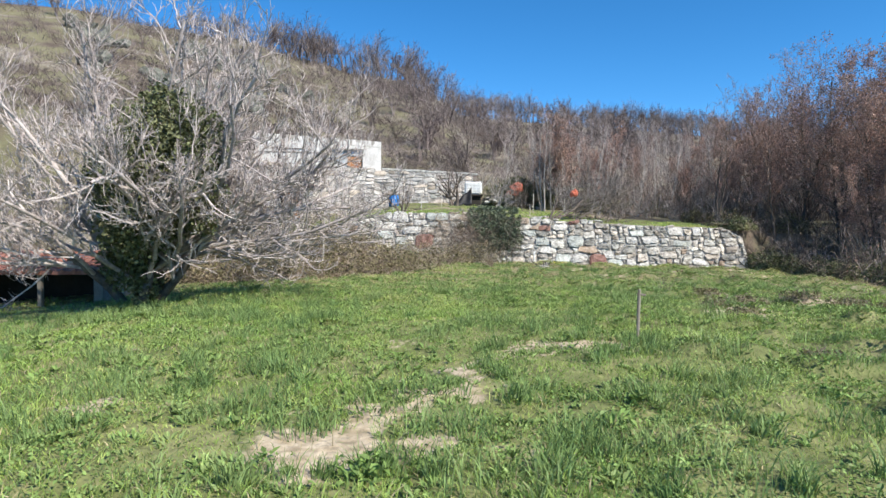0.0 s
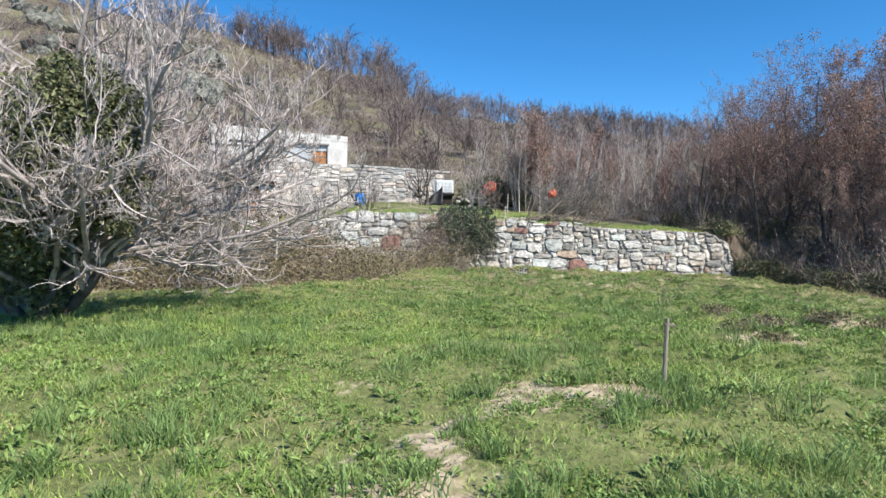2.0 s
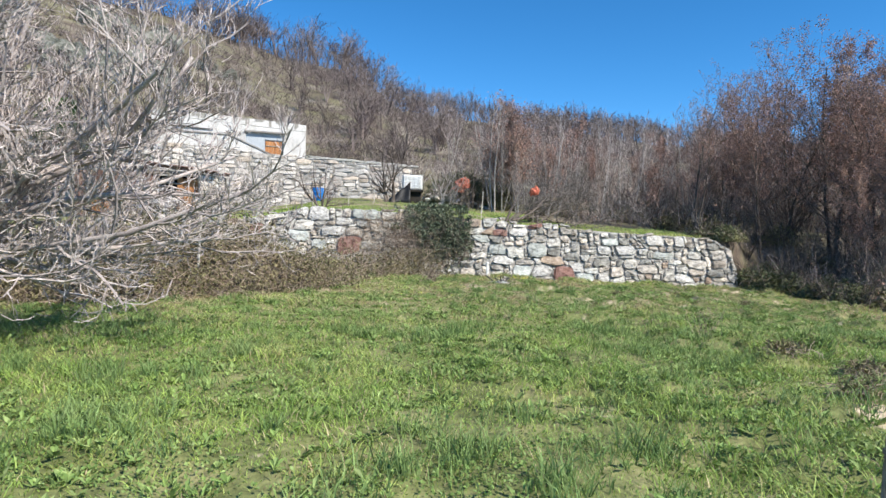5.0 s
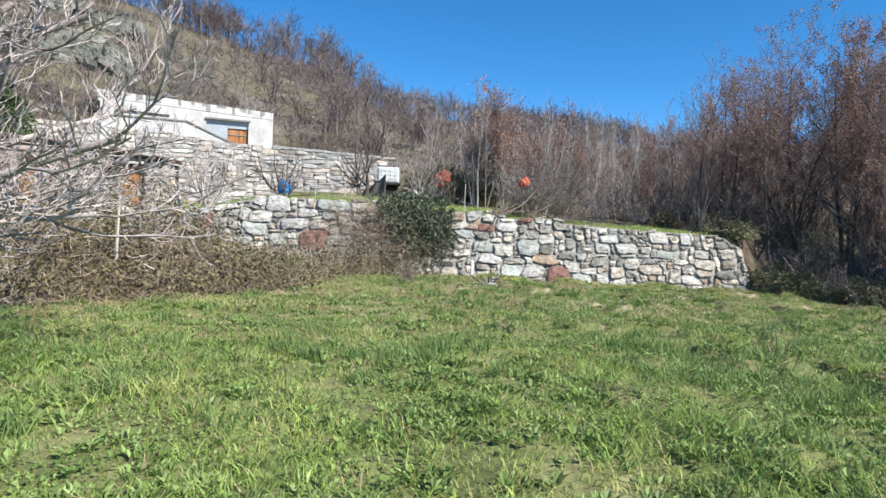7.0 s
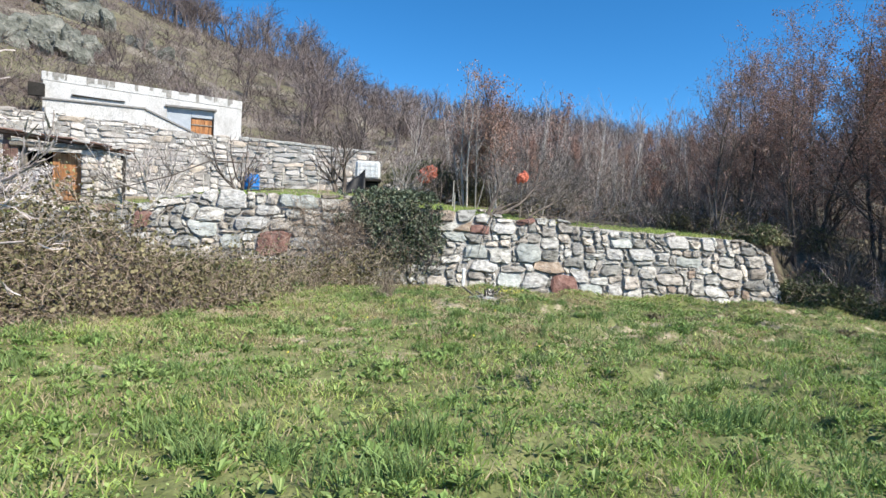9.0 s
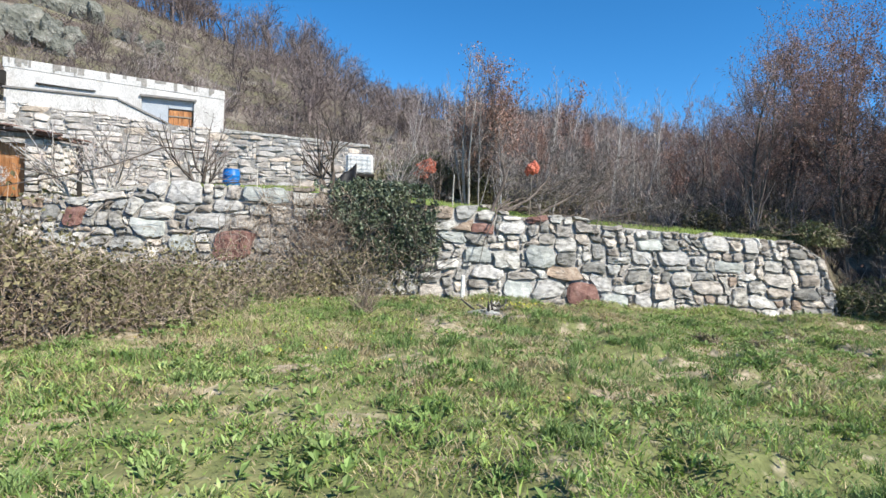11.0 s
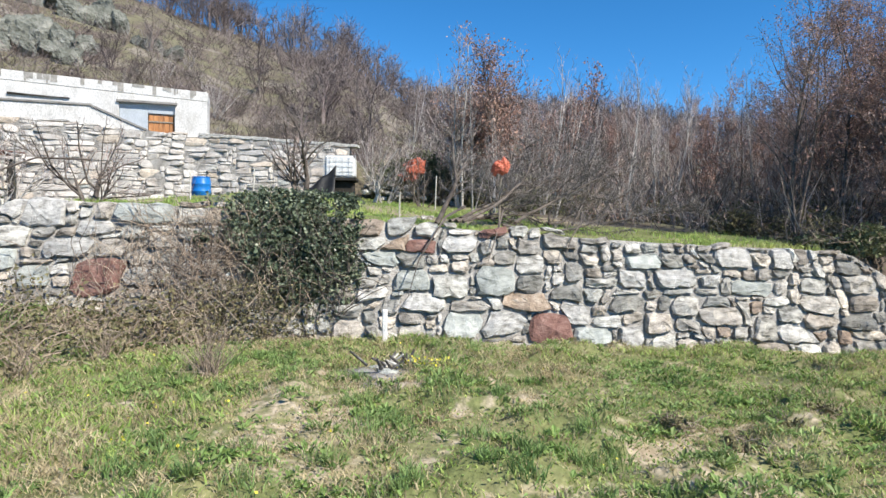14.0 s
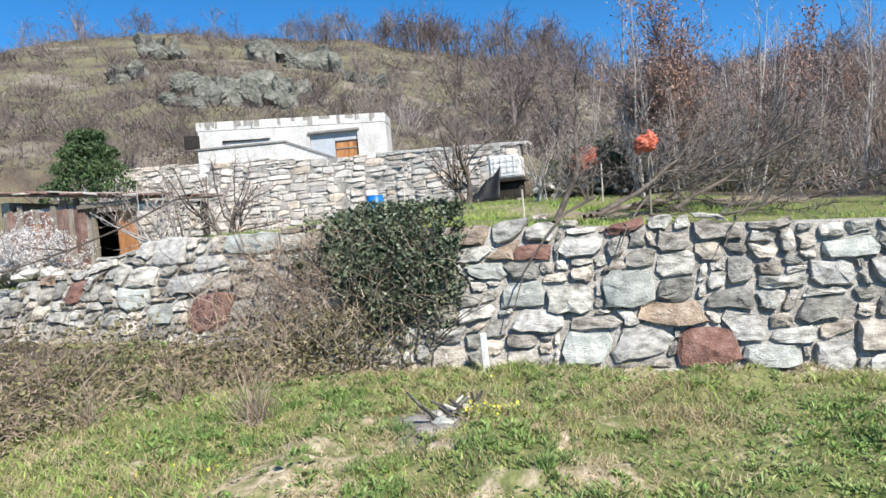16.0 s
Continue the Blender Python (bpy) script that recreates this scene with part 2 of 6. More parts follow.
M_TWIG_WOOD = material("brown_shoots", ((0.18, 0.145, 0.125), (0.33, 0.275, 0.245), (0.5, 0.43, 0.39)), 0.8, 30.0, 0.92, 0.0, "island", 0.5)
M_LEAF_DRY = material("dry_oak_leaves", ((0.21, 0.12, 0.093), (0.35, 0.222, 0.175), (0.52, 0.385, 0.315)), 0.7, 20.0, 0.8, 0.0, "island", 0.6, through_light=0.25)
M_LEAF_RUSSET = material("russet_leaves", ((0.25, 0.138, 0.104), (0.4, 0.245, 0.19), (0.54, 0.37, 0.29)), 0.7, 20.0, 0.8, 0.0, "island", 0.4, through_light=0.25)
M_LEAF_IVY = material("ivy_leaves", ((0.055, 0.075, 0.045), (0.115, 0.145, 0.09), (0.22, 0.25, 0.17)), 1.2, 20.0, 0.36, 0.0, "island", 0.5, through_light=0.12)
M_LEAF_IVY_TREE = material("tree_ivy_leaves", ((0.06, 0.075, 0.035), (0.135, 0.15, 0.07), (0.26, 0.25, 0.125)), 1.0, 20.0, 0.5, 0.0, "island", 0.5, through_light=0.15)
M_LEAF_BRAMBLE = material("bramble_leaves", ((0.105, 0.105, 0.048), (0.2, 0.183, 0.093), (0.335, 0.28, 0.17)), 1.0, 20.0, 0.7, 0.0, "island", 0.45, through_light=0.2)
M_STEM_BRAMBLE = material("bramble_stems", ((0.185, 0.14, 0.108), (0.315, 0.252, 0.195), (0.45, 0.375, 0.29)), 0.8, 20.0, 0.9, 0.0, "island", 0.4)
# brown of dead stems, darkened to carry the thicket's hollow shade
M_LITTER = material("shaded_stem_litter", ((0.07, 0.052, 0.04), (0.14, 0.11, 0.085), (0.22, 0.18, 0.14)), 5.0, 40.0, 0.95, 0.9, depth=0.06)
M_LEAF_PINE = material("evergreen_needles", ((0.03, 0.06, 0.025), (0.07, 0.115, 0.045), (0.12, 0.17, 0.07)), 1.0, 20.0, 0.6, 0.0, "island", 0.4)
M_GRASS = material("grass_blades", ((0.185, 0.31, 0.07), (0.31, 0.435, 0.11), (0.445, 0.51, 0.17), (0.57, 0.54, 0.26)), 0.55, 6.0, 0.6, 0.0, "island", 0.35,
                   contrast=(0.34, 0.78), through_light=0.35)
M_GRASS_LONG = material("blue_green_tufts", ((0.125, 0.215, 0.068), (0.205, 0.305, 0.105), (0.31, 0.39, 0.155)), 0.8, 8.0, 0.6, 0.0, "island", 0.35, through_light=0.3)
M_STRAW = material("dry_straw", ((0.3, 0.24, 0.13), (0.45, 0.38, 0.23), (0.52, 0.45, 0.3)), 1.0, 8.0, 0.8, 0.0, "island", 0.3, through_light=0.25)
M_WEED = material("broad_weed_leaves", ((0.135, 0.225, 0.06), (0.215, 0.32, 0.095), (0.32, 0.395, 0.15)), 1.2, 10.0, 0.5, 0.0, "island", 0.35, through_light=0.3)
M_WEED_COARSE = material("coarse_weed_leaves", ((0.135, 0.225, 0.065), (0.22, 0.32, 0.1), (0.34, 0.415, 0.165)), 0.9, 10.0, 0.55, 0.0, "island", 0.45, through_light=0.25)
M_YELLOW = material("yellow_blossom", ((0.55, 0.5, 0.05), (0.7, 0.62, 0.08)), 4.0, 20.0, 0.7, 0.0, "island", 0.2)
M_BLOSSOM = material("white_blossom", ((0.62, 0.58, 0.56), (0.78, 0.75, 0.73)), 3.0, 20.0, 0.7, 0.0, "island", 0.2, through_light=0.25)
M_ASH = material("charred_wood", ((0.02, 0.018, 0.016), (0.08, 0.075, 0.07), (0.35, 0.34, 0.32)), 7.0, 50.0, 0.95, 0.5, "object", 0.3)
M_ASH_GREY = material("grey_wood_ash", ((0.09, 0.083, 0.075), (0.24, 0.222, 0.2), (0.38, 0.355, 0.32)), 9.0, 60.0, 0.95, 0.8, depth=0.03)
M_ROCK = material("hill_rock", ((0.06, 0.062, 0.05), (0.16, 0.165, 0.14), (0.29, 0.285, 0.25)), 0.9, 6.0, 0.92, 0.8, depth=0.15)


def ground_material(name, grassy, soil, scale, mixture):
    mt = material(name, grassy, scale, 14.0, 0.95, 0.8, contrast=(0.28, 0.72), depth=0.04)
    nd, ln = mt.node_tree.nodes, mt.node_tree.links
    bsdf = nd["Principled BSDF"]
    base = bsdf.inputs["Base Color"].links[0].from_socket
    at = nd.new("ShaderNodeAttribute")
    at.attribute_name = "bare"
    n = nd.new("ShaderNodeTexNoise")
    n.inputs["Scale"].default_value, n.inputs["Detail"].default_value = mixture, 5
    co = nd.new("ShaderNodeTexCoord")
    ln.new(co.outputs["Object"], n.inputs["Vector"])
    add = nd.new("ShaderNodeMath")
    ln.new(at.outputs["Fac"], add.inputs[0])
    ln.new(n.outputs["Fac"], add.inputs[1])
    mr = nd.new("ShaderNodeMapRange")
    mr.inputs["From Min"].default_value, mr.inputs["From Max"].default_value = 0.72, 1.02
    ln.new(add.outputs[0], mr.inputs["Value"])
    ramp = nd.new("ShaderNodeValToRGB")
    ramp.color_ramp.elements[0].color, ramp.color_ramp.elements[1].color = (*soil[0], 1), (*soil[1], 1)
    ramp.color_ramp.elements[0].position, ramp.color_ramp.elements[1].position = 0.35, 0.65
    n2 = nd.new("ShaderNodeTexNoise")
    n2.inputs["Scale"].default_value, n2.inputs["Detail"].default_value = 9.0, 6
    ln.new(co.outputs["Object"], n2.inputs["Vector"])
    ln.new(n2.outputs["Fac"], ramp.inputs["Fac"])
    mx = nd.new("ShaderNodeMix")
    mx.data_type = "RGBA"
    ln.new(mr.outputs["Result"], mx.inputs["Factor"])
    ln.new(base, mx.inputs["A"])
    ln.new(ramp.outputs["Color"], mx.inputs["B"])
    ln.new(mx.outputs["Result"], bsdf.inputs["Base Color"])
    return mt


M_FIELD = ground_material("meadow_ground", ((0.085, 0.105, 0.035), (0.165, 0.185, 0.07), (0.3, 0.28, 0.14)), ((0.29, 0.235, 0.155), (0.5, 0.42, 0.31)), 1.4, 9.0)
M_TERRACE = ground_material("terrace_ground", ((0.1, 0.115, 0.04), (0.16, 0.18, 0.065), (0.23, 0.215, 0.11)), ((0.22, 0.18, 0.12), (0.34, 0.28, 0.2)), 1.0, 2.0)
M_HILL = ground_material("hill_ground", ((0.065, 0.05, 0.04), (0.125, 0.1, 0.078), (0.165, 0.158, 0.09), (0.215, 0.195, 0.135)), ((0.17, 0.148, 0.115), (0.28, 0.25, 0.205)), 0.35, 0.5)

# ---------------------------------------------------------------- the lie of the land
def wall_y(x):
    """The foot line of the lower stone wall."""
    return np.interp(x, [-14, -6, -2.5, 0, 3, 12, 20], [24.2, 23.75, 23.45, 23.4, 23.5, 23.75, 24.2])


def wall_top(x):
    return np.interp(x, [-14, -5.8, -4.7, -3.6, -2.4, -0.5, 1, 3, 5, 8, 10.9, 11.5, 14], [1.25, 1.4, 1.5, 1.68, 1.96, 2.02, 1.98, 1.84, 1.68, 1.52, 1.42, 1.05, 0.8])


BATTER = 0.42      # the wall leans back by this much a metre


def field_z(x, y):
    z = 0.04 - 0.031 * np.clip(x - 3, 0, 14)
    z = z + 0.26 * np.exp(-((x - 6.5) ** 2 / 7 + (y - 9) ** 2 / 8)) + 0.05 * np.exp(-((x - 2.27) ** 2 + (y - 7.4) ** 2) / 1.5)
    z = z + 0.5 * smooth(19.5, 23.6, y) * smooth(1.6, -1.6, x)
    z = z - 0.07 * np.clip(-4 - x, 0, 8) * smooth(20, 17, y)
    z = z + smooth(0.5, 0.72, fractal(x, y, 0.62, 15)) * (0.035 + 0.085 * smooth(0.5, 4.0, x) * smooth(3.0, 5.0, y))
    return z + 0.09 * (fractal(x, y, 2.2, 3) - 0.5) + 0.09 * (fractal(x, y, 0.55, 13) - 0.5)


def terrace_z(x, y):
    return wall_top(np.clip(x, -14, 11)) - 0.07 + 0.078 * np.clip(y - 24.6, 0, 12) + 0.12 * (fractal(x, y, 1.6, 5) - 0.5)


def upper_y(x):
    return np.interp(x, [-22, -11, -3.7, 1.6], [34.4, 36.0, 36.6, 35.9])


def upper_top(x):
    return np.interp(x, [-22, -11, -3.7, 1.6], [5.7, 5.35, 4.85, 4.47])


def hill_z(x, y):
    dx, dy = x - 2.0, y - 12.0
    r, az = np.hypot(dx, dy), np.degrees(np.arctan2(-dx, dy))
    reach = np.interp(az, [-90, -60, -30, -10, -3, 2, 10, 20, 35, 60, 90], [150, 140, 130, 130, 125, 108, 100, 88, 78, 75, 80])
    elev = np.interp(az, [-90, -60, -35, -20, -12, -4, -1, 2, 5, 10, 20, 35, 45, 60, 90], [3, 4.5, 6.5, 8.8, 9.8, 10.6, 11.0, 13.0, 14.3, 14.9, 17.7, 18.4, 17.2, 13.6, 8])
    ridge = 1.5 + reach * np.tan(np.radians(elev))
    s = np.clip((r - 24) / (reach - 24), 0, 1)
    z = 2.5 + (ridge - 2.5) * s ** 0.97 - 0.25 * np.clip(r - reach, 0, 400)
    return z + 1.6 * (fractal(x, y, 14, 7) - 0.5) * np.clip((r - 26) / 20, 0, 1)


def ground_z(x, y):
    x, y = np.asarray(x, float), np.asarray(y, float)
    low, mid = field_z(x, y), terrace_z(x, y)
    top = np.maximum(hill_z(x, y), -3)
    up = np.maximum(top, upper_top(np.clip(x, -22, 1.6)) - 0.12)
    wy = wall_y(x)
    soft = 0.1 + 3.5 * smooth(11.3, 14.5, x)
    z = low + (mid - low) * smooth(wy + 0.75, wy + 0.75 + soft, y)
    behind = smooth(upper_y(x) + 0.35, upper_y(x) + 0.45, y)
    left_z = mid + (up - mid) * behind
    right_z = np.maximum(mid, mid + (top - mid) * smooth(32.5, 38, y))
    side = smooth(1.55, 2.6, x)
    high = left_z * (1 - side) + right_z * side
    return np.where(y > 30, high, z)


PATCHES = ((-0.72, 4.25, 0.34, 0.34), (-0.7, 4.85, 0.3, 0.14), (-0.1, 5.3, 0.3, 0.14), (0.08, 6.1, 0.26, 0.14), (0.3, 6.62, 0.26, 0.1), (1.3, 6.8, 0.4, 0.07), (-2.88, 5.1, 0.3, 0.22),
           (-0.06, 4.3, 0.22, 0.3), (0.85, 7.65, 0.36, 0.24), (0.98, 7.15, 0.3, 0.16), (1.68, 7.35, 0.36, 0.22), (6.2, 10.5, 0.5, 0.2), (4.9, 10.6, 0.45, 0.17), (4.4, 9.6, 0.5, 0.2),
           (3.15, 21.25, 0.45, 0.2), (3.4, 20.65, 0.4, 0.16), (5.95, 19.2, 0.25, 0.5), (0.92, 17.5, 0.3, 0.14), (2.22, 17.5, 0.25, 0.12), (3.43, 16.8, 0.3, 0.14), (4.4, 20.9, 0.3, 0.14), (5.33, 18.97, 0.3, 0.1))


TRACE = ((-0.8, 4.0), (-0.5, 4.8), (0.0, 5.5), (0.15, 6.3), (0.7, 7.0), (1.1, 7.5), (1.8, 7.4))


def bare(x, y):
    """How bare the meadow is, 0 to 1."""
    b = np.zeros(np.shape(x))
    wx, wyy = x + 1.0 * (fractal(x, y, 0.42, 21) - 0.5), y + 0.9 * (fractal(x, y, 0.42, 31) - 0.5)
    for px, py, rx, ry in PATCHES:
        b = np.maximum(b, 1.2 * np.exp(-(((wx - px) / rx) ** 2 + ((wyy - py) / ry) ** 2)))
    # a worn trace that winds up the slope
    for (ax, ay), (cx, cy) in zip(TRACE, TRACE[1:]):
        u = np.clip(((wx - ax) * (cx - ax) + (wyy - ay) * (cy - ay)) / ((cx - ax) ** 2 + (cy - ay) ** 2), 0, 1)
        b = np.maximum(b, (0.35 + 0.85 * fractal(x, y, 0.8, 47)) * np.exp(-((wx - ax - u * (cx - ax)) ** 2 + (wyy - ay - u * (cy - ay)) ** 2) / 0.032))
    b = b * (0.45 + 1.0 * fractal(x, y, 0.2, 45))
    b = np.maximum(b, 0.44 * smooth(0.44, 0.72, fractal(x, y, 0.6, 41)) * smooth(12, 18, y))
    b = np.maximum(b, 0.25 * smooth(0.58, 0.8, fractal(x, y, 0.6, 43)))
    b = np.maximum(b, 0.32 * smooth(0.6, 0.2, np.abs(y - wall_y(x) + 0.1)) * smooth(3, 6, x))
    return np.clip(b, 0, 1)


def axis_steps(*spans):
    out = []
    for a, b, step in spans:
        out.append(np.arange(a, b, step))
    return np.concatenate(out + [np.array([spans[-1][1]])])


def build_ground():
    gx = axis_steps((-460, -60, 20), (-60, -16, 2), (-16, -9, 0.6), (-9, 14, 0.125), (14, 24, 0.8), (24, 70, 3), (70, 460, 20))
    gy = axis_steps((-300, -20, 20), (-20, -2, 1.5), (-2, 23.8, 0.125), (23.8, 26, 0.07), (26, 34.6, 0.3), (34.6, 39, 0.09), (39, 80, 1.2), (80, 180, 3), (180, 460, 20))
    X, Y = np.meshgrid(gx, gy)
    Z = ground_z(X, Y)
    nx, ny = len(gx), len(gy)
    ids = np.arange(nx * ny).reshape(ny, nx)
    quads = np.stack([ids[:-1, :-1], ids[:-1, 1:], ids[1:, 1:], ids[1:, :-1]], -1).reshape(-1, 4)
    me = mesh_of("ground", np.stack([X, Y, Z], -1).reshape(-1, 3), quads, M_FIELD, True)
    me.materials.append(M_TERRACE)
    me.materials.append(M_HILL)
    cx, cy = X[:-1, :-1].ravel(), Y[:-1, :-1].ravel()
    kind = np.where(cy < wall_y(cx) + 0.7, 0, np.where((cy < 35.5 - 7.5 * smooth(5.0, 9.0, cx) + 0.8 * vnoise(cx, cy, 1.5)) & (cx < 14) & (cx > -14), 1, 2))
    kind = np.where((np.abs(cx) > 40) | (cx > np.where(cy > 23.3, 10.9, 11.8) + 1.8 * vnoise(cx, cy, 2.0) * (cy < 23.3) + np.interp(cy, [-4, 8], [6.0, 0.0])), 2, kind)
    me.polygons.foreach_set("material_index", kind.astype(np.int32))
    layer = me.attributes.new("bare", "FLOAT", "POINT")
    b = np.where(Y < wall_y(X), bare(X, Y), 0.55 * smooth(0.5, 0.75, fractal(X, Y, 2.5, 51)))
    layer.data.foreach_set("value", b.ravel().astype(np.float32))
    tagged(new("ground", me), "sloping meadow and terraces with bare earth patches below a scrubby hill", "ground", kind="structure")


build_ground()


# ---------------------------------------------------------------- stone walls
def pack_stones(r, lo, hi, top, foot, du, dv, sizes, named=()):
    """Fills the wall's face with blocks of whole steps (du, dv): a list of (u, v, width, height, material)."""
    floor = min(foot(u) for u in np.linspace(lo, hi, 30))
    nu = int((hi - lo) / du + 0.5)
    nv = int((max(top(u) for u in np.linspace(lo, hi, 60)) - floor) / dv + 1.5)
    used = np.zeros((nv, nu), bool)
    for i in range(nu):
        u = lo + (i + 0.5) * du
        for k in range(nv):
            v = floor + (k + 0.5) * dv
            used[k, i] = v > top(u) + 0.1 * (float(vnoise(u, 0.0, 0.5, 17)) - 0.45) or v < foot(u) - 0.05
    out = []

    def lay(i, k, w, h, mt):
        used[k:k + h, i:i + w] = True
        out.append((lo + i * du, floor + k * dv, w * du, h * dv, mt))

    for u, v, w, h, mt in named:
        w, h = max(1, round(w / du)), max(1, round(h / dv))
        i, k = int((u - lo) / du - w / 2 + 0.5), max(0, int((v - floor) / dv - h / 2 + 0.5))
        if 0 <= i and i + w <= nu and k + h <= nv and not used[k:k + h, i:i + w].all():
            lay(i, k, w, h, mt)
    for k in range(nv):
        i = 0
        while i < nu:
            if used[k, i]:
                i += 1
                continue
            w, h = sizes[int(r.integers(0, len(sizes)))]
            free = 0
            while i + free < nu and free < w and not used[k, i + free]:
                free += 1
            if 0 < w - free <= 1 or free < w:
                w = free
            if w == 1:
                h = min(h, 2)
            while h > 1 and (k + h > nv or used[k:k + h, i:i + w].any()):
                h -= 1
            lay(i, k, w, h, None)
            i += w
    return out


def stone_outline(block, amount, scale, seed):
    """The block's edge, bent by one noise field shared with its neighbours."""
    u, v, w, h, _ = block
    f = np.array([0.0, 0.36, 0.7])
    P = np.concatenate([np.stack([u + w * f, v + 0 * f], 1), np.stack([u + w + 0 * f, v + h * f], 1), np.stack([u + w * (1 - f), v + h + 0 * f], 1), np.stack([u + 0 * f, v + h * (1 - f)], 1)])
    P = P + amount * np.stack([fractal(P[:, 0], P[:, 1], scale, seed) - 0.5, 0.8 * (fractal(P[:, 0], P[:, 1], scale, seed + 9) - 0.5)], 1) * 2
    return P


def stone_mesh(P, to_world, gap, proud, r, mat):
    """One rough stone over its outline on the wall."""
    c = P.mean(0)
    size = P.max(0) - P.min(0)
    inner = np.maximum(0.6, 1 - 2 * gap / np.maximum(size, 0.03))
    P = c + (P - c) * inner
    corner = np.arange(len(P)) % 3 == 0
    P[corner] = c + (P[corner] - c) * r.uniform(0.78, 0.95, (corner.sum(), 1))
    P = c + (P - c) * r.uniform(0.94, 1.03, (len(P), 1))
    m = len(P)
    tilt = np.array([r.normal(0, 0.16), r.normal(-0.12, 0.16)])
    rings = []
    for scale, d in ((1.0, -0.12), (0.97, 0.45 * proud), (0.8, 0.92 * proud)):
        R = c + (P - c) * scale + (r.normal(0, 0.03, (m, 2)) * size if d > 0 else 0)
        depth = d + (tilt * (R - c)).sum(1) * max(d, 0) / proud + (r.normal(0, 0.16 * proud, m) if d > 0 else 0)
        rings.append(np.column_stack([R, depth]))
    mid = c + r.normal(0, 0.12, 2) * size
    V = np.concatenate(rings + [np.array([[*mid, proud * r.uniform(0.95, 1.25)]])])
    k = np.arange(m)
    n = (k + 1) % m
    F = []
    for a in range(2):
        F.append(np.stack([a * m + k, a * m + n, (a + 1) * m + n], 1))
        F.append(np.stack([a * m + k, (a + 1) * m + n, (a + 1) * m + k], 1))
    F.append(np.stack([2 * m + k, 2 * m + n, np.full(m, 3 * m)], 1))
    W = to_world(V[:, 0], V[:, 1], V[:, 2])
    return mesh_of("stone", W, np.concatenate(F), mat)


def lower_to_world(u, v, d):
    return np.stack([u, wall_y(u) + BATTER * (v - field_z(u, wall_y(u))) - d, v], 1)


def wall_body(name, lo, hi, top, foot, to_world, thick, label):
    us = np.linspace(lo, hi, int((hi - lo) * 4) + 2)
    V, F = [], []
    for u in us:
        t, f = float(top(u)) - 0.05, float(foot(u)) - 0.35
        prof = [(f, 0.005), (f + (t - f) * 0.5, 0.005), (t, 0.005), (t, -thick), (f, -thick)]
        V.append(to_world(np.full(5, u), np.array([p[0] for p in prof]), np.array([p[1] for p in prof])))
    V = np.concatenate(V)
    for i in range(len(us) - 1):
        for k in range(5):
            a, b = i * 5 + k, i * 5 + (k + 1) % 5
            F.append((a, a + 5, b + 5, b))
    me = mesh_of(name, V, F, M_MORTAR)
    bm = bmesh.new()
    bm.from_mesh(me)
    bmesh.ops.holes_fill(bm, edges=[e for e in bm.edges if e.is_boundary], sides=0)
    bmesh.ops.recalc_face_normals(bm, faces=bm.faces[:])
    bm.to_mesh(me)
    bm.free()
    return tagged(new(name, me), label, "stone wall", kind="structure")


def lower_foot(u):
    return float(field_z(np.array(u), wall_y(np.array(u)))) - 0.03


def warped(P, amount, scale, seed):
    """Bends the joints of a wall, neighbours alike."""
    x, y = P[:, 0], P[:, 1]
    return P + amount * np.stack([1.5 * (fractal(x, 1.6 * y, scale, seed) - 0.5), 0.85 * (fractal(x, 1.6 * y, scale * 1.2, seed + 9) - 0.5)], 1)


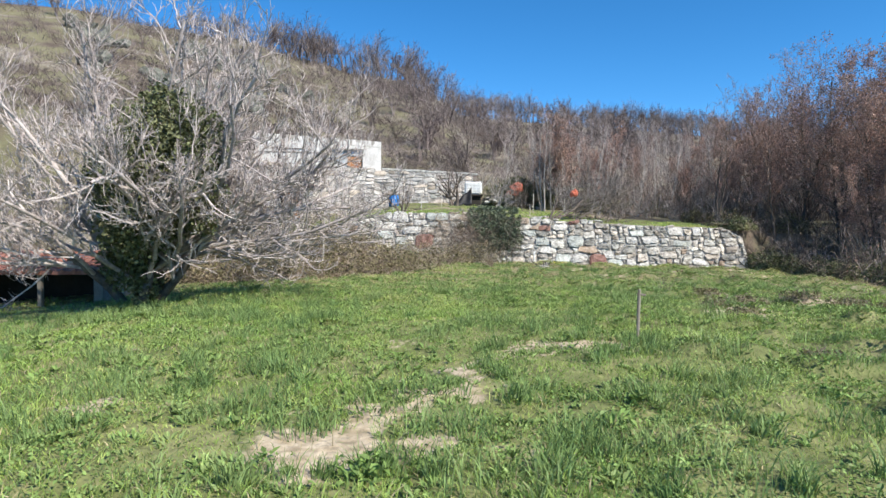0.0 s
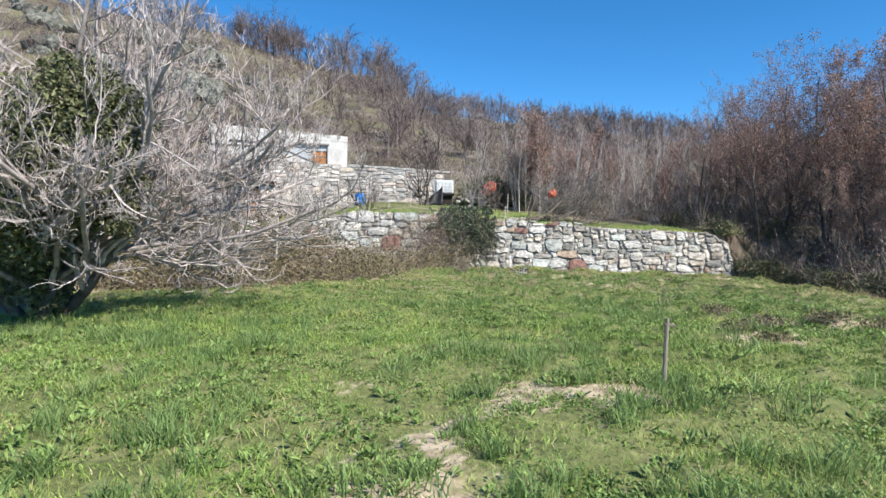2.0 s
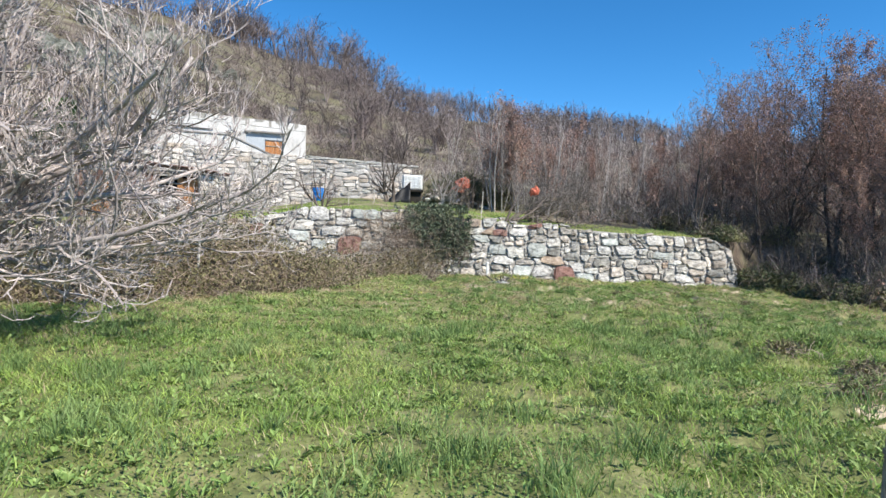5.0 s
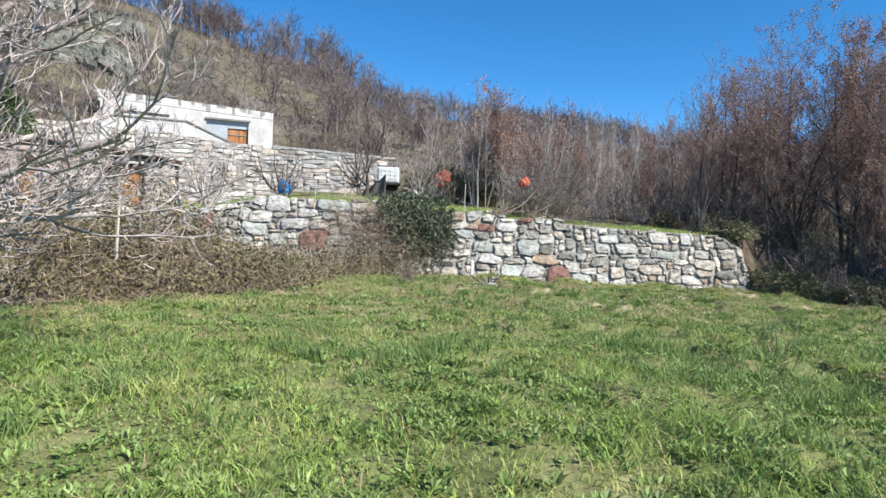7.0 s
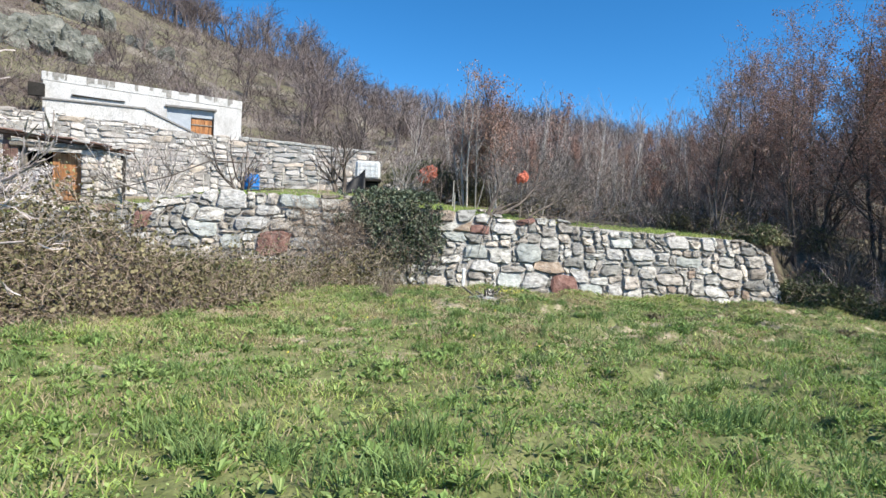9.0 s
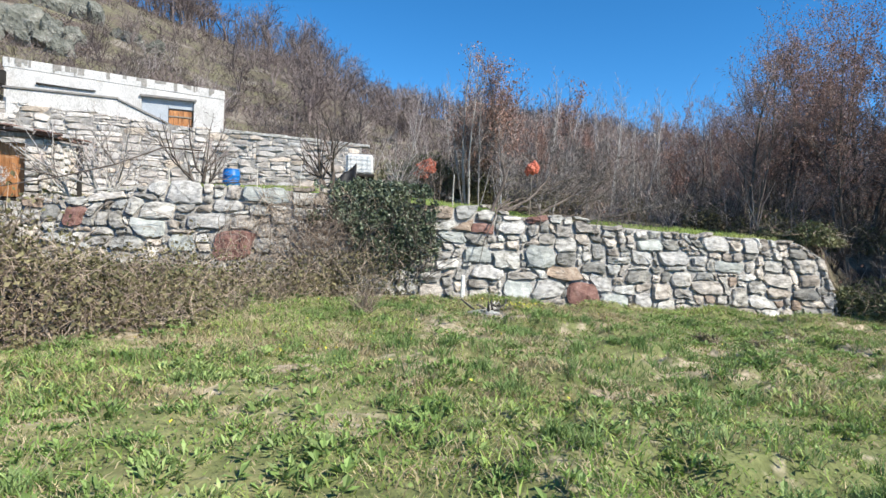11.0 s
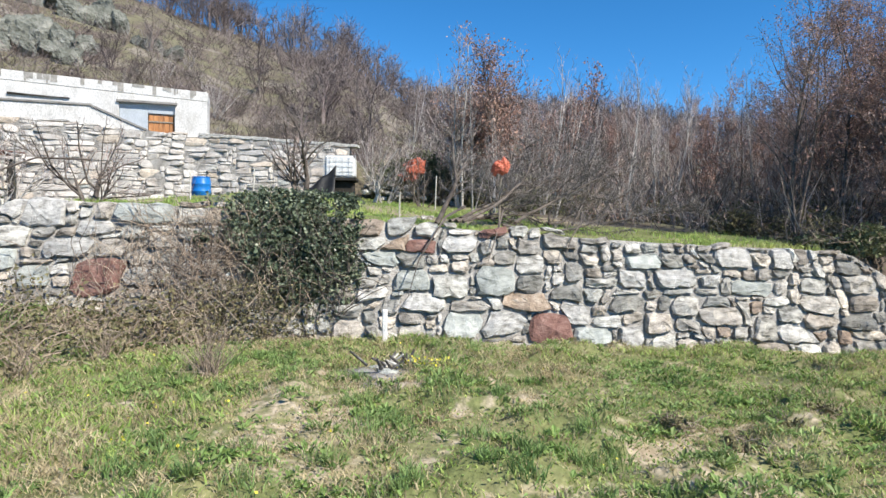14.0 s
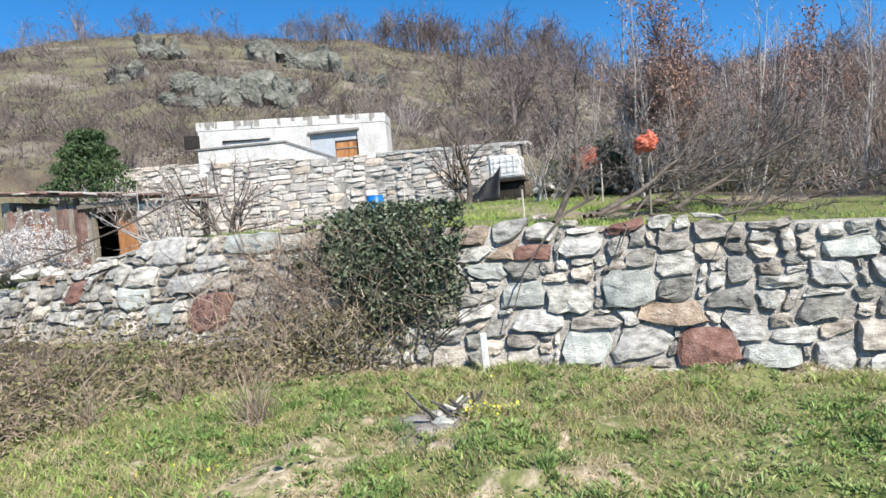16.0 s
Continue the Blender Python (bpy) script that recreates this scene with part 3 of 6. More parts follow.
def boulder_mesh(P, to_world, gap, proud, r, mat, seed):
    """One weathered boulder over its cell: rounded rim, broken facets on the face."""
    N = np.roll(P, -1, 0)
    cut = r.uniform(0.2, 0.48, (len(P), 1))
    P = np.stack([P + (N - P) * cut, N + (P - N) * np.minimum(np.roll(cut, -1, 0), 0.55 - cut)], 1).reshape(-1, 2)      # corners off
    L = np.concatenate([[0], np.cumsum(np.hypot(*(np.roll(P, -1, 0) - P).T))])
    s = np.linspace(0, L[-1], 13)[:-1] + L[-1] * r.uniform(0, 0.08)
    closed = np.concatenate([P, P[:1]])
    P = np.stack([np.interp(s % L[-1], L, closed[:, 0]), np.interp(s % L[-1], L, closed[:, 1])], 1)
    c = P.mean(0)
    size = P.max(0) - P.min(0)
    far = np.sqrt(((P - c) ** 2).sum(1, keepdims=True))
    P = c + (P - c) * np.maximum(0.6, 1 - gap / far) * r.uniform(0.93, 1.05, (12, 1))
    P = P + 0.07 * np.stack([fractal(P[:, 0], P[:, 1], 0.2, seed) - 0.5, 0.7 * (fractal(P[:, 0], P[:, 1], 0.2, seed + 9) - 0.5)], 1)
    facets = [(r.normal(0, 0.55, 2) + np.array([0, -0.2]), r.uniform(0.8, 1.05)) for _ in range(3)]
    rings = []
    for scale, d in ((1.0, -0.14), (0.99, 0.45), (0.9, 0.88), (0.55, 1.05)):
        R = c + (P - c) * scale + (r.normal(0, 0.025, (12, 2)) * size if d > 0 else 0)
        depth = np.full(12, d)
        if d > 0.5:
            for n, lift in facets:
                depth = np.minimum(depth, lift + ((R - c) / size * 2) @ n * 0.5)
            depth = np.maximum(depth, 0.4)
        rings.append(np.column_stack([R, np.where(depth > 0, depth * proud + r.normal(0, 0.06 * proud, 12), depth)]))
    V = np.concatenate(rings + [np.array([[*(c + r.normal(0, 0.06, 2) * size), proud * r.uniform(0.85, 1.05)]])])
    k = np.arange(12)
    n = (k + 1) % 12
    F = []
    for a in range(3):
        F.append(np.stack([a * 12 + k, a * 12 + n, a * 12 + 12 + n], 1))
        F.append(np.stack([a * 12 + k, a * 12 + 12 + n, a * 12 + 12 + k], 1))
    F.append(np.stack([36 + k, 36 + n, np.full(12, 48)], 1))
    return mesh_of("stone", to_world(V[:, 0], V[:, 1], V[:, 2]), np.concatenate(F), mat)


def build_lower_wall(name, lo, hi, seed, named, label):
    r = np.random.default_rng(seed)
    body = wall_body(name, lo, hi, wall_top, lower_foot, lower_to_world, 0.7, label)
    sizes = ((5, 3), (6, 3), (4, 3), (5, 4), (3, 2), (4, 2), (4, 3), (3, 3), (2, 2), (5, 3), (3, 2), (6, 4), (2, 2), (5, 2), (3, 2), (2, 1))
    cells = pack_stones(r, lo, hi, wall_top, lower_foot, 0.1, 0.084, sizes, named)
    cells.sort(key=lambda c: abs(c[0] - 4.5))
    rest = []
    for n, block in enumerate(cells):
        u, v, w, h, mt = block
        mt = mt or M_STONE
        q = (w + 1.4 * h) / 4
        f = np.array([0.0, 0.5])
        P = np.concatenate([np.stack([u + w * f, v + 0 * f], 1), np.stack([u + w + 0 * f, v + h * f], 1), np.stack([u + w * (1 - f), v + h + 0 * f], 1), np.stack([u + 0 * f, v + h * (1 - f)], 1)])
        P = warped(P, 0.25, 0.55, seed)
        me = boulder_mesh(P, lower_to_world, r.uniform(0.01, 0.03), r.uniform(0.045, 0.085) + 0.25 * q, r, mt, seed)
        if n < 300:
            part("stone", me, mt, body)
        else:
            rest.append(me)
    if rest:
        bm = bmesh.new()
        for me in rest:
            bm.from_mesh(me)
        tagged(part("stonework", bm, M_STONE_FAR, body, "further boulders of the wall"), kind="stuff")


RIGHT_NAMED = ((5.77, 0.21, 0.70, 0.39, M_STONE_RED), (3.50, 1.50, 0.42, 0.23, M_STONE_OCHRE), (3.92, 1.45, 0.46, 0.20, M_STONE_RED), (4.53, 1.46, 0.54, 0.22, M_STONE_PALE), (3.28, 1.24, 0.50, 0.28, M_STONE_GREEN),
               (3.61, 0.92, 0.65, 0.40, M_STONE_GREEN), (4.26, 0.83, 0.73, 0.39, None), (5.08, 0.86, 0.59, 0.46, M_STONE_GREEN), (3.90, 0.52, 0.71, 0.26, M_STONE_PALE), (4.41, 0.22, 0.60, 0.34, M_STONE_GREEN),
               (5.09, 0.21, 0.64, 0.33, M_STONE_PALE), (5.43, 0.55, 0.81, 0.31, M_STONE_OCHRE), (6.19, 0.43, 0.50, 0.30, M_STONE_PALE), (4.99, 1.60, 0.46, 0.18, M_STONE_RED), (6.44, 0.13, 0.56, 0.27, M_STONE_GREEN),
               (7.07, 0.12, 0.44, 0.30, M_STONE_PALE), (7.39, 1.21, 0.63, 0.29, M_STONE_GREEN), (7.13, 0.91, 0.54, 0.32, M_STONE_PALE), (7.76, 0.91, 0.69, 0.35, M_STONE_PALE), (8.37, 0.86, 0.36, 0.29, M_STONE_PALE),
               (8.87, 1.28, 0.56, 0.30, M_STONE_PALE), (9.69, 1.25, 0.44, 0.34, M_STONE_PALE), (9.12, 0.78, 0.66, 0.24, M_STONE_GREEN), (9.68, 0.13, 0.53, 0.25, M_STONE_PALE))
LEFT_NAMED = ((-2.19, 1.86, 0.40, 0.26, M_STONE_PALE), (-1.65, 1.83, 0.61, 0.31, M_STONE_PALE), (-2.10, 1.54, 0.52, 0.33, None), (-1.28, 1.31, 0.68, 0.34, M_STONE_PALE), (-1.52, 0.91, 0.53, 0.36, M_STONE_GREEN),
              (-0.74, 0.95, 0.66, 0.49, M_STONE_RED), (-2.18, 1.19, 0.59, 0.36, M_STONE_GREEN), (-0.29, 1.87, 0.94, 0.31, M_STONE_GREEN), (-0.93, 1.68, 0.51, 0.25, M_STONE_PALE), (-3.4, 1.35, 0.36, 0.36, M_STONE_RED))
build_lower_wall("wall_lower_east", 1.75, 11.5, 11, RIGHT_NAMED, "boulder retaining wall of pale grey and rusty stones")
build_lower_wall("wall_lower_west", -9.0, 1.75, 12, LEFT_NAMED, "boulder retaining wall half hidden behind brambles")


def upper_foot(u):
    return float(terrace_z(np.array(u), upper_y(np.array(u)))) - 0.05


def upper_to_world(u, v, d):
    return np.stack([u, upper_y(u) + 0.12 * (v - 2.6) - d, v], 1)


def build_upper_wall():
    r = np.random.default_rng(13)
    lo, hi = -15.0, 1.7
    body = wall_body("wall_upper", lo, hi, upper_top, upper_foot, upper_to_world, 0.6, "dry stone terrace wall of pale flat stones below the white house")
    sizes = ((3, 2), (4, 2), (5, 2), (2, 1), (3, 1), (4, 1), (6, 2), (4, 3), (5, 3), (3, 2), (7, 2))
    blocks = pack_stones(r, lo, hi, upper_top, upper_foot, 0.15, 0.102, sizes)
    blocks.sort(key=lambda b: -b[0])
    rest = []
    for n, block in enumerate(blocks):
        me = stone_mesh(warped(stone_outline(block, 0.05, 0.3, 77), 0.1, 0.7, 78), upper_to_world, r.uniform(0.003, 0.014), r.uniform(0.022, 0.055), r, M_UPPER)
        if n < 300:
            part("stone", me, M_UPPER, body)
        else:
            rest.append(me)
    bm = bmesh.new()
    for me in rest:
        bm.from_mesh(me)
    if rest:
        tagged(part("stonework", bm, M_UPPER_FAR, body, "further stones of the terrace wall"), kind="stuff")
    cap = bmesh.new()
    for x in np.arange(-3.6, 1.6, 0.62):
        a = upper_to_world(np.array([x, x + 0.6]), upper_top(np.array([x, x + 0.6])), np.array([0.06, 0.06]))
        turn = math.atan2(a[1, 1] - a[0, 1], a[1, 0] - a[0, 0])
        m = Matrix.Translation(Vector(a[0])) @ Matrix.Rotation(turn, 4, "Z") @ Matrix.Rotation(-math.atan2(a[1, 2] - a[0, 2], 0.6), 4, "Y")
        box(cap, (0, 0, -0.04), (0.63, 0.5, 0.05 + 0.03 * r.random()), 0.012, m)
    part("coping", cap, M_STONE_PALE, body, "flat pale coping stones")


build_upper_wall()

# ---------------------------------------------------------------- branches, leaves and blades
def unit(v):
    return v / max(1e-9, float(np.sqrt((v * v).sum())))


def grow(r, p, d, length, radius, depth, spec, out):
    """Adds a branch and its children to out as (points, radii, depth)."""
    segs = spec["segs"][depth]
    pts, rad = [p], [radius]
    d0 = d
    for i in range(segs):
        d = unit(d + r.normal(0, spec["wander"][depth], 3) + np.array([0, 0, spec["rise"][depth]]))
        p = p + d * length / segs
        pts.append(p)
        rad.append(radius * (1 - (1 - spec["taper"]) * (i + 1) / segs))
    pts, rad = np.array(pts), np.array(rad)
    out.append((pts, rad, depth))
    if depth + 1 >= len(spec["segs"]):
        return
    n = spec["kids"][depth]
    n = int(n * r.uniform(0.75, 1.25) + 0.5)
    for k in range(n):
        u = spec["from"][depth] + (1 - spec["from"][depth]) * (k + r.uniform(0, 1)) / max(1, n)
        f = u * segs
        i = min(segs - 1, int(f))
        q = pts[i] + (pts[i + 1] - pts[i]) * (f - i)
        along = unit(pts[i + 1] - pts[i])
        side = unit(np.cross(along, r.normal(0, 1, 3)))
        a = radians(spec["angle"][depth]) * r.uniform(0.65, 1.3)
        grow(r, q, unit(along * math.cos(a) + side * math.sin(a)), length * spec["ratio"][depth] * r.uniform(0.6, 1.2) * (1 - 0.45 * u),
             max(spec["least"], (radius + (rad[-1] - radius) * u) * spec["thin"]), depth + 1, spec, out)


def tubes(polylines, sides):
    """Quads of tapering tubes round polylines (points, radii, depth); two sides make a flat ribbon."""
    bins = {}
    for pts, rad, depth in polylines:
        bins.setdefault((len(pts), sides[min(depth, len(sides) - 1)]), []).append((pts, rad))
    V, F, base = [], [], 0
    for (n, s), items in bins.items():
        P, R = np.array([i[0] for i in items]), np.array([i[1] for i in items])
        t = np.gradient(P, axis=1)
        t /= np.maximum(1e-9, np.sqrt((t * t).sum(2, keepdims=True)))
        ref = np.where(np.abs(t[:, :1, 2:]) > 0.8, np.array([0.31, 0.77, 0.55]), np.array([0.0, 0.0, 1.0]))
        a = np.cross(t, np.broadcast_to(ref, t.shape))
        a /= np.maximum(1e-9, np.sqrt((a * a).sum(2, keepdims=True)))
        b = np.cross(t, a)
        ang = np.arange(s) * 2 * math.pi / s
        if s == 2:
            turn = np.sin(np.arange(len(items)) * 12.9898)[:, None, None] * 3.0
            a = a * np.cos(turn) + b * np.sin(turn)
        ring = a[:, :, None, :] * np.cos(ang)[None, None, :, None] + b[:, :, None, :] * np.sin(ang)[None, None, :, None]
        V.append((P[:, :, None, :] + ring * R[:, :, None, None]).reshape(-1, 3))
        i = base + (np.arange(len(items))[:, None, None] * n + np.arange(n - 1)[None, :, None]) * s
        k = np.arange(s if s > 2 else 1)[None, None, :]
        k2 = (k + 1) % s
        F.append(np.stack([i + k, i + k2, i + s + k2, i + s + k], -1).reshape(-1, 4))
        base += len(items) * n * s
    return np.concatenate(V), np.concatenate(F)


def leaf_quads(r, centres, size, up=0.4, narrow=0.75):
    """Folded diamond leaves with random turn; up: how far they face the sky."""
    n = len(centres)
    d = r.normal(0, 1, (n, 3))
    d /= np.sqrt((d * d).sum(1, keepdims=True))
    nrm = r.normal(0, 1, (n, 3)) + np.array([0, 0, 2.5 * up])
    w = np.cross(nrm, d)
    w /= np.maximum(1e-6, np.sqrt((w * w).sum(1, keepdims=True)))
    nn = np.cross(d, w)
    s = (size * r.uniform(0.6, 1.35, n))[:, None]
    tip, back = centres + d * s * 0.55, centres - d * s * 0.45
    V = np.stack([back, centres + w * s * narrow * 0.5 + nn * s * 0.15, tip, centres - w * s * narrow * 0.5 + nn * s * 0.15], 1).reshape(-1, 3)
    return V, np.arange(4 * n).reshape(-1, 4)


def blades(r, base, height, width, lean):
    """Bent grass blades: five corners and three triangles each."""
    n = len(base)
    a, b = r.uniform(0, 2 * math.pi, n), r.uniform(0, 2 * math.pi, n)
    w = np.stack([np.cos(a), np.sin(a), 0 * a], 1) * (width * r.uniform(0.6, 1.3, n))[:, None]
    h = (height * r.uniform(0.6, 1.3, n))[:, None]
    tilt = np.stack([np.cos(b), np.sin(b), 0 * b], 1) * h * (lean * r.uniform(0.3, 1.2, n))[:, None]
    z = np.array([0, 0, 1.0])
    mid, tip = base + z * h * 0.55 + tilt * 0.35, base + z * h * 0.9 + tilt
    V = np.stack([base - w, base + w, mid - w * 0.8, mid + w * 0.8, tip], 1).reshape(-1, 3)
    k = (np.arange(n) * 5)[:, None]
    F = np.stack([k + [[0, 1, 3]], k + [[0, 3, 2]], k + [[2, 3, 4]]], 1).reshape(-1, 3)
    return V, F


# ---------------------------------------------------------------- meadow grass
def blocked(x, y):
    return (y > wall_y(x) - 0.05) | ((hedge_depth(x, y) > 0.35) & (y < 20.6))


HEDGE = ((-12.0, 19.0), (-8.0, 18.2), (-6.0, 17.2), (-4.2, 16.6), (-2.7, 17.6), (-0.9, 19.6), (-0.1, 21.4), (0.9, 22.7), (2.6, 23.3))


def hedge_front(x):
    return np.interp(x, [p[0] for p in HEDGE], [p[1] for p in HEDGE])


def hedge_depth(x, y):
    """How far a place lies behind the bramble edge."""
    return np.where((x > -12) & (x < 2.6), (y - hedge_front(x)) * 0.7, -1.0)


def build_meadow():
    r = np.random.default_rng(21)

    def spread(n, x0, x1, y0, y1):
        return r.uniform(x0, x1, n), r.uniform(y0, y1, n)

    # short turf, densest along the way
    parts = [spread(300000, -6.2, 9.8, 1.2, 16.5), spread(230000, -4, 12, 16.5, 24), spread(45000, -12, -5, 1, 19), spread(45000, 8.5, 13.5, 1, 17), spread(45000, -12, 13.5, -6, 2.5)]
    x, y = np.concatenate([p[0] for p in parts]), np.concatenate([p[1] for p in parts])
    b = bare(x, y)
    core = np.where(np.arange(len(x)) < 300000, smooth(-6.2, -4.0, x) * smooth(9.8, 8.0, x) * smooth(1.2, 3.0, y), 1.0)
    dens = 0.36 + 0.72 * smooth(0.28, 0.6, fractal(x, y, 0.5, 61)) - 0.8 * smooth(0.3, 0.8, b)
    dens = dens - 0.55 * (hedge_depth(x, y) > 0.2)
    keep = (r.random(len(x)) < dens) & ~blocked(x, y) & (r.random(len(x)) < core)
    x, y = x[keep], y[keep]
    lush = smooth(0.4, 0.7, fractal(x, y, 1.1, 71))
    near = np.hypot(x - 1.5, y - 6)
    h = 0.035 + 0.06 * lush + 0.035 * smooth(0.5, 0.8, fractal(x, y, 0.35, 73))
    base = np.stack([x, y, ground_z(x, y) - 0.008], 1)
    straw = r.random(len(x)) < (0.07 + 0.35 * smooth(0.2, 0.6, bare(x, y)) + 0.12 * smooth(0.5, 0.7, fractal(x, y, 1.7, 75)) + 0.62 * smooth(10, 18, y) * (0.4 + 1.2 * fractal(x, y, 0.8, 77)) + 0.45 * (hedge_depth(x, y) > -0.15))
    V, F = blades(r, base[~straw], h[~straw], 0.0036 + 0.0028 * smooth(2, 13, near[~straw]), np.full((~straw).sum(), 1.15))
    tagged(new("meadow_grass", mesh_of("meadow_grass", V, F, M_GRASS)), "short green meadow grass with thin and lush patches", "grass", kind="stuff")
    V, F = blades(r, base[straw], h[straw] * 0.9, np.full(straw.sum(), 0.0045), np.full(straw.sum(), 1.3))
    tagged(new("dry_grass", mesh_of("dry_grass", V, F, M_STRAW)), "dry straw-coloured grass between the green", "dry grass", kind="stuff")

    # longer blue-green tufts
    tx, ty = spread(2150, -8, 12, 1.0, 23)
    keep = (r.random(len(tx)) < smooth(-8, -6, tx) * smooth(12, 10, tx) * smooth(1.0, 3.2, ty)) & ((fractal(tx, ty, 2.2, 81) > 0.52) | (fractal(tx, ty, 0.62, 15) > 0.6)) & ~blocked(tx, ty) & (bare(tx, ty) < 0.8)
    tx, ty = tx[keep], ty[keep]
    tx, ty = np.concatenate([tx, [2.3, 2.2, 2.45, 2.1, 0.98, 2.6, -0.44, 0.15]]), np.concatenate([ty, [7.36, 7.52, 7.5, 7.26, 4.43, 5.6, 5.38, 3.7]])
    n = 70
    rad = r.uniform(0.07, 0.28, len(tx)) * np.where(ty > 14, 0.8, 1.0)
    ang, q = r.uniform(0, 6.28, (len(tx), n)), np.sqrt(r.random((len(tx), n)))
    x, y = (tx[:, None] + np.cos(ang) * q * rad[:, None]).ravel(), (ty[:, None] + np.sin(ang) * q * rad[:, None]).ravel()
    h = np.repeat(r.uniform(0.08, 0.23, len(tx)) * np.where(ty > 14, 0.65, 1.0), n)
    V, F = blades(r, np.stack([x, y, ground_z(x, y) - 0.01], 1), h, np.full(len(x), 0.0045), np.full(len(x), 0.75))
    tagged(new("grass_tufts", mesh_of("grass_tufts", V, F, M_GRASS_LONG)), "longer blue-green grass tufts in the meadow", "grass", kind="stuff")

    # clumps of coarse leaves that stand above the turf
    tx, ty = spread(5400, -7, 12, 1.2, 23.2)
    keep = (r.random(len(tx)) < smooth(-7, -4.5, tx) * smooth(12, 10.5, tx) * smooth(1.2, 3.2, ty)) & (fractal(tx, ty, 1.3, 83) + 0.35 * fractal(tx, ty, 0.5, 84) > 0.62 - 0.06 * smooth(2, 6, tx)) & ~blocked(tx, ty) & (bare(tx, ty) < 0.75)
    tx, ty = tx[keep], ty[keep]
    n = 34
    rad = r.uniform(0.03, 0.13, len(tx))
    ang, q = r.uniform(0, 6.28, (len(tx), n)), np.sqrt(r.random((len(tx), n)))
    bx, by = tx[:, None] + np.cos(ang) * q * rad[:, None], ty[:, None] + np.sin(ang) * q * rad[:, None]
    out = ang + r.normal(0, 0.7, ang.shape)
    ln = (0.026 + 0.38 * rad)[:, None] * r.uniform(0.6, 1.4, ang.shape)
    steep = r.uniform(0.35, 1.25, ang.shape)
    c, s = np.cos(out), np.sin(out)
    gz = ground_z(bx, by)
    wid = ln * r.uniform(0.1, 0.2, ang.shape)
    flat = ln * np.cos(steep)
    P0 = np.stack([bx, by, gz - 0.005], -1)
    mid = np.stack([bx + c * flat * 0.5, by + s * flat * 0.5, gz + ln * np.sin(steep) * 0.62], -1)
    P2 = np.stack([bx + c * flat * 1.1, by + s * flat * 1.1, gz + ln * np.sin(steep) * 0.9], -1)
    W = np.stack([-s * wid, c * wid, 0 * s], -1)
    V = np.stack([P0, mid + W, P2, mid - W], 2).reshape(-1, 3)
    tagged(new("weed_clumps", mesh_of("weed_clumps", V, np.arange(len(V)).reshape(-1, 4), M_WEED_COARSE)), "coarse dark green weed clumps standing above the turf", "weeds", kind="stuff")

    # flat rosettes of broad-leaved weeds
    tx, ty = spread(9500, -7.5, 12, 1.0, 23.4)
    keep = (r.random(len(tx)) < smooth(-7.5, -5, tx) * smooth(12, 10, tx) * smooth(1.0, 3.2, ty)) & (fractal(tx, ty, 0.9, 91) > 0.44) & ~blocked(tx, ty) & (bare(tx, ty) < 0.7)
    tx, ty = tx[keep], ty[keep]
    n = 9
    ang = r.uniform(0, 6.28, (len(tx), n))
    ln = r.uniform(0.02, 0.075, (len(tx), n)) * r.uniform(0.6, 1.25, (len(tx), 1))
    c, s = np.cos(ang), np.sin(ang)
    bx, by = tx[:, None] + c * 0.008, ty[:, None] + s * 0.008
    z = ground_z(tx, ty)[:, None] + 0.015 + 0 * ang
    lift = r.uniform(0.15, 0.9, ang.shape) * ln
    wid = ln * 0.27
    P0 = np.stack([bx, by, z], -1)
    P2 = np.stack([bx + c * ln, by + s * ln, z + lift], -1)
    mid = np.stack([bx + c * ln * 0.55, by + s * ln * 0.55, z + lift * 0.8], -1)
    W = np.stack([-s * wid, c * wid, 0 * s], -1)
    V = np.stack([P0, mid + W, P2, mid - W], 2).reshape(-1, 3)
    tagged(new("meadow_weeds", mesh_of("meadow_weeds", V, np.arange(len(V)).reshape(-1, 4), M_WEED)), "broad-leaved green weed rosettes in the meadow", "weeds", kind="stuff")

    # small round leaves between the blades
    x, y = np.concatenate([p for p in (r.uniform(-5, 8, 130000), r.uniform(-3, 10, 34000))]), np.concatenate([r.uniform(2.5, 14, 130000), r.uniform(14, 23.3, 34000)])
    keep = (r.random(len(x)) < smooth(-5, -3.4, x) * smooth(2.5, 3.6, y) * np.where(y < 14, smooth(8, 6.5, x), 1.0)) & (r.random(len(x)) < 1.5 * smooth(0.42, 0.62, fractal(x, y, 0.5, 93)) - 1.2 * bare(x, y)) & ~blocked(x, y)
    x, y = x[keep], y[keep]
    V, F = leaf_quads(r, np.stack([x, y, ground_z(x, y) + r.uniform(0.012, 0.06, len(x))], 1), 0.026, 0.8, 0.8)
    tagged(new("meadow_herbs", mesh_of("meadow_herbs", V, F, M_WEED)), "small round-leaved herbs among the grass", "weeds", kind="stuff")

    # dry stems and small yellow blossom
    sx, sy = spread(900, -4, 11, 3, 23)
    keep = ~blocked(sx, sy)
    sx, sy = sx[keep], sy[keep]
    V, F = blades(r, np.stack([sx, sy, ground_z(sx, sy)], 1), np.full(len(sx), 0.17), np.full(len(sx), 0.0028), np.full(len(sx), 0.5))
    tagged(new("dry_stalks", mesh_of("dry_stalks", V, F, M_STRAW)), "thin dry stalks standing in the meadow", "dry grass", kind="stuff")
    cx = np.concatenate([r.normal(3.85, 0.16, 70), r.normal(1.6, 0.5, 30), r.normal(0.9, 0.3, 25), r.uniform(-1, 8, 60)])
    cy = np.concatenate([r.normal(21.15, 0.1, 70), r.normal(19.6, 0.4, 30), r.normal(18.4, 0.4, 25), r.uniform(16, 23, 60)])
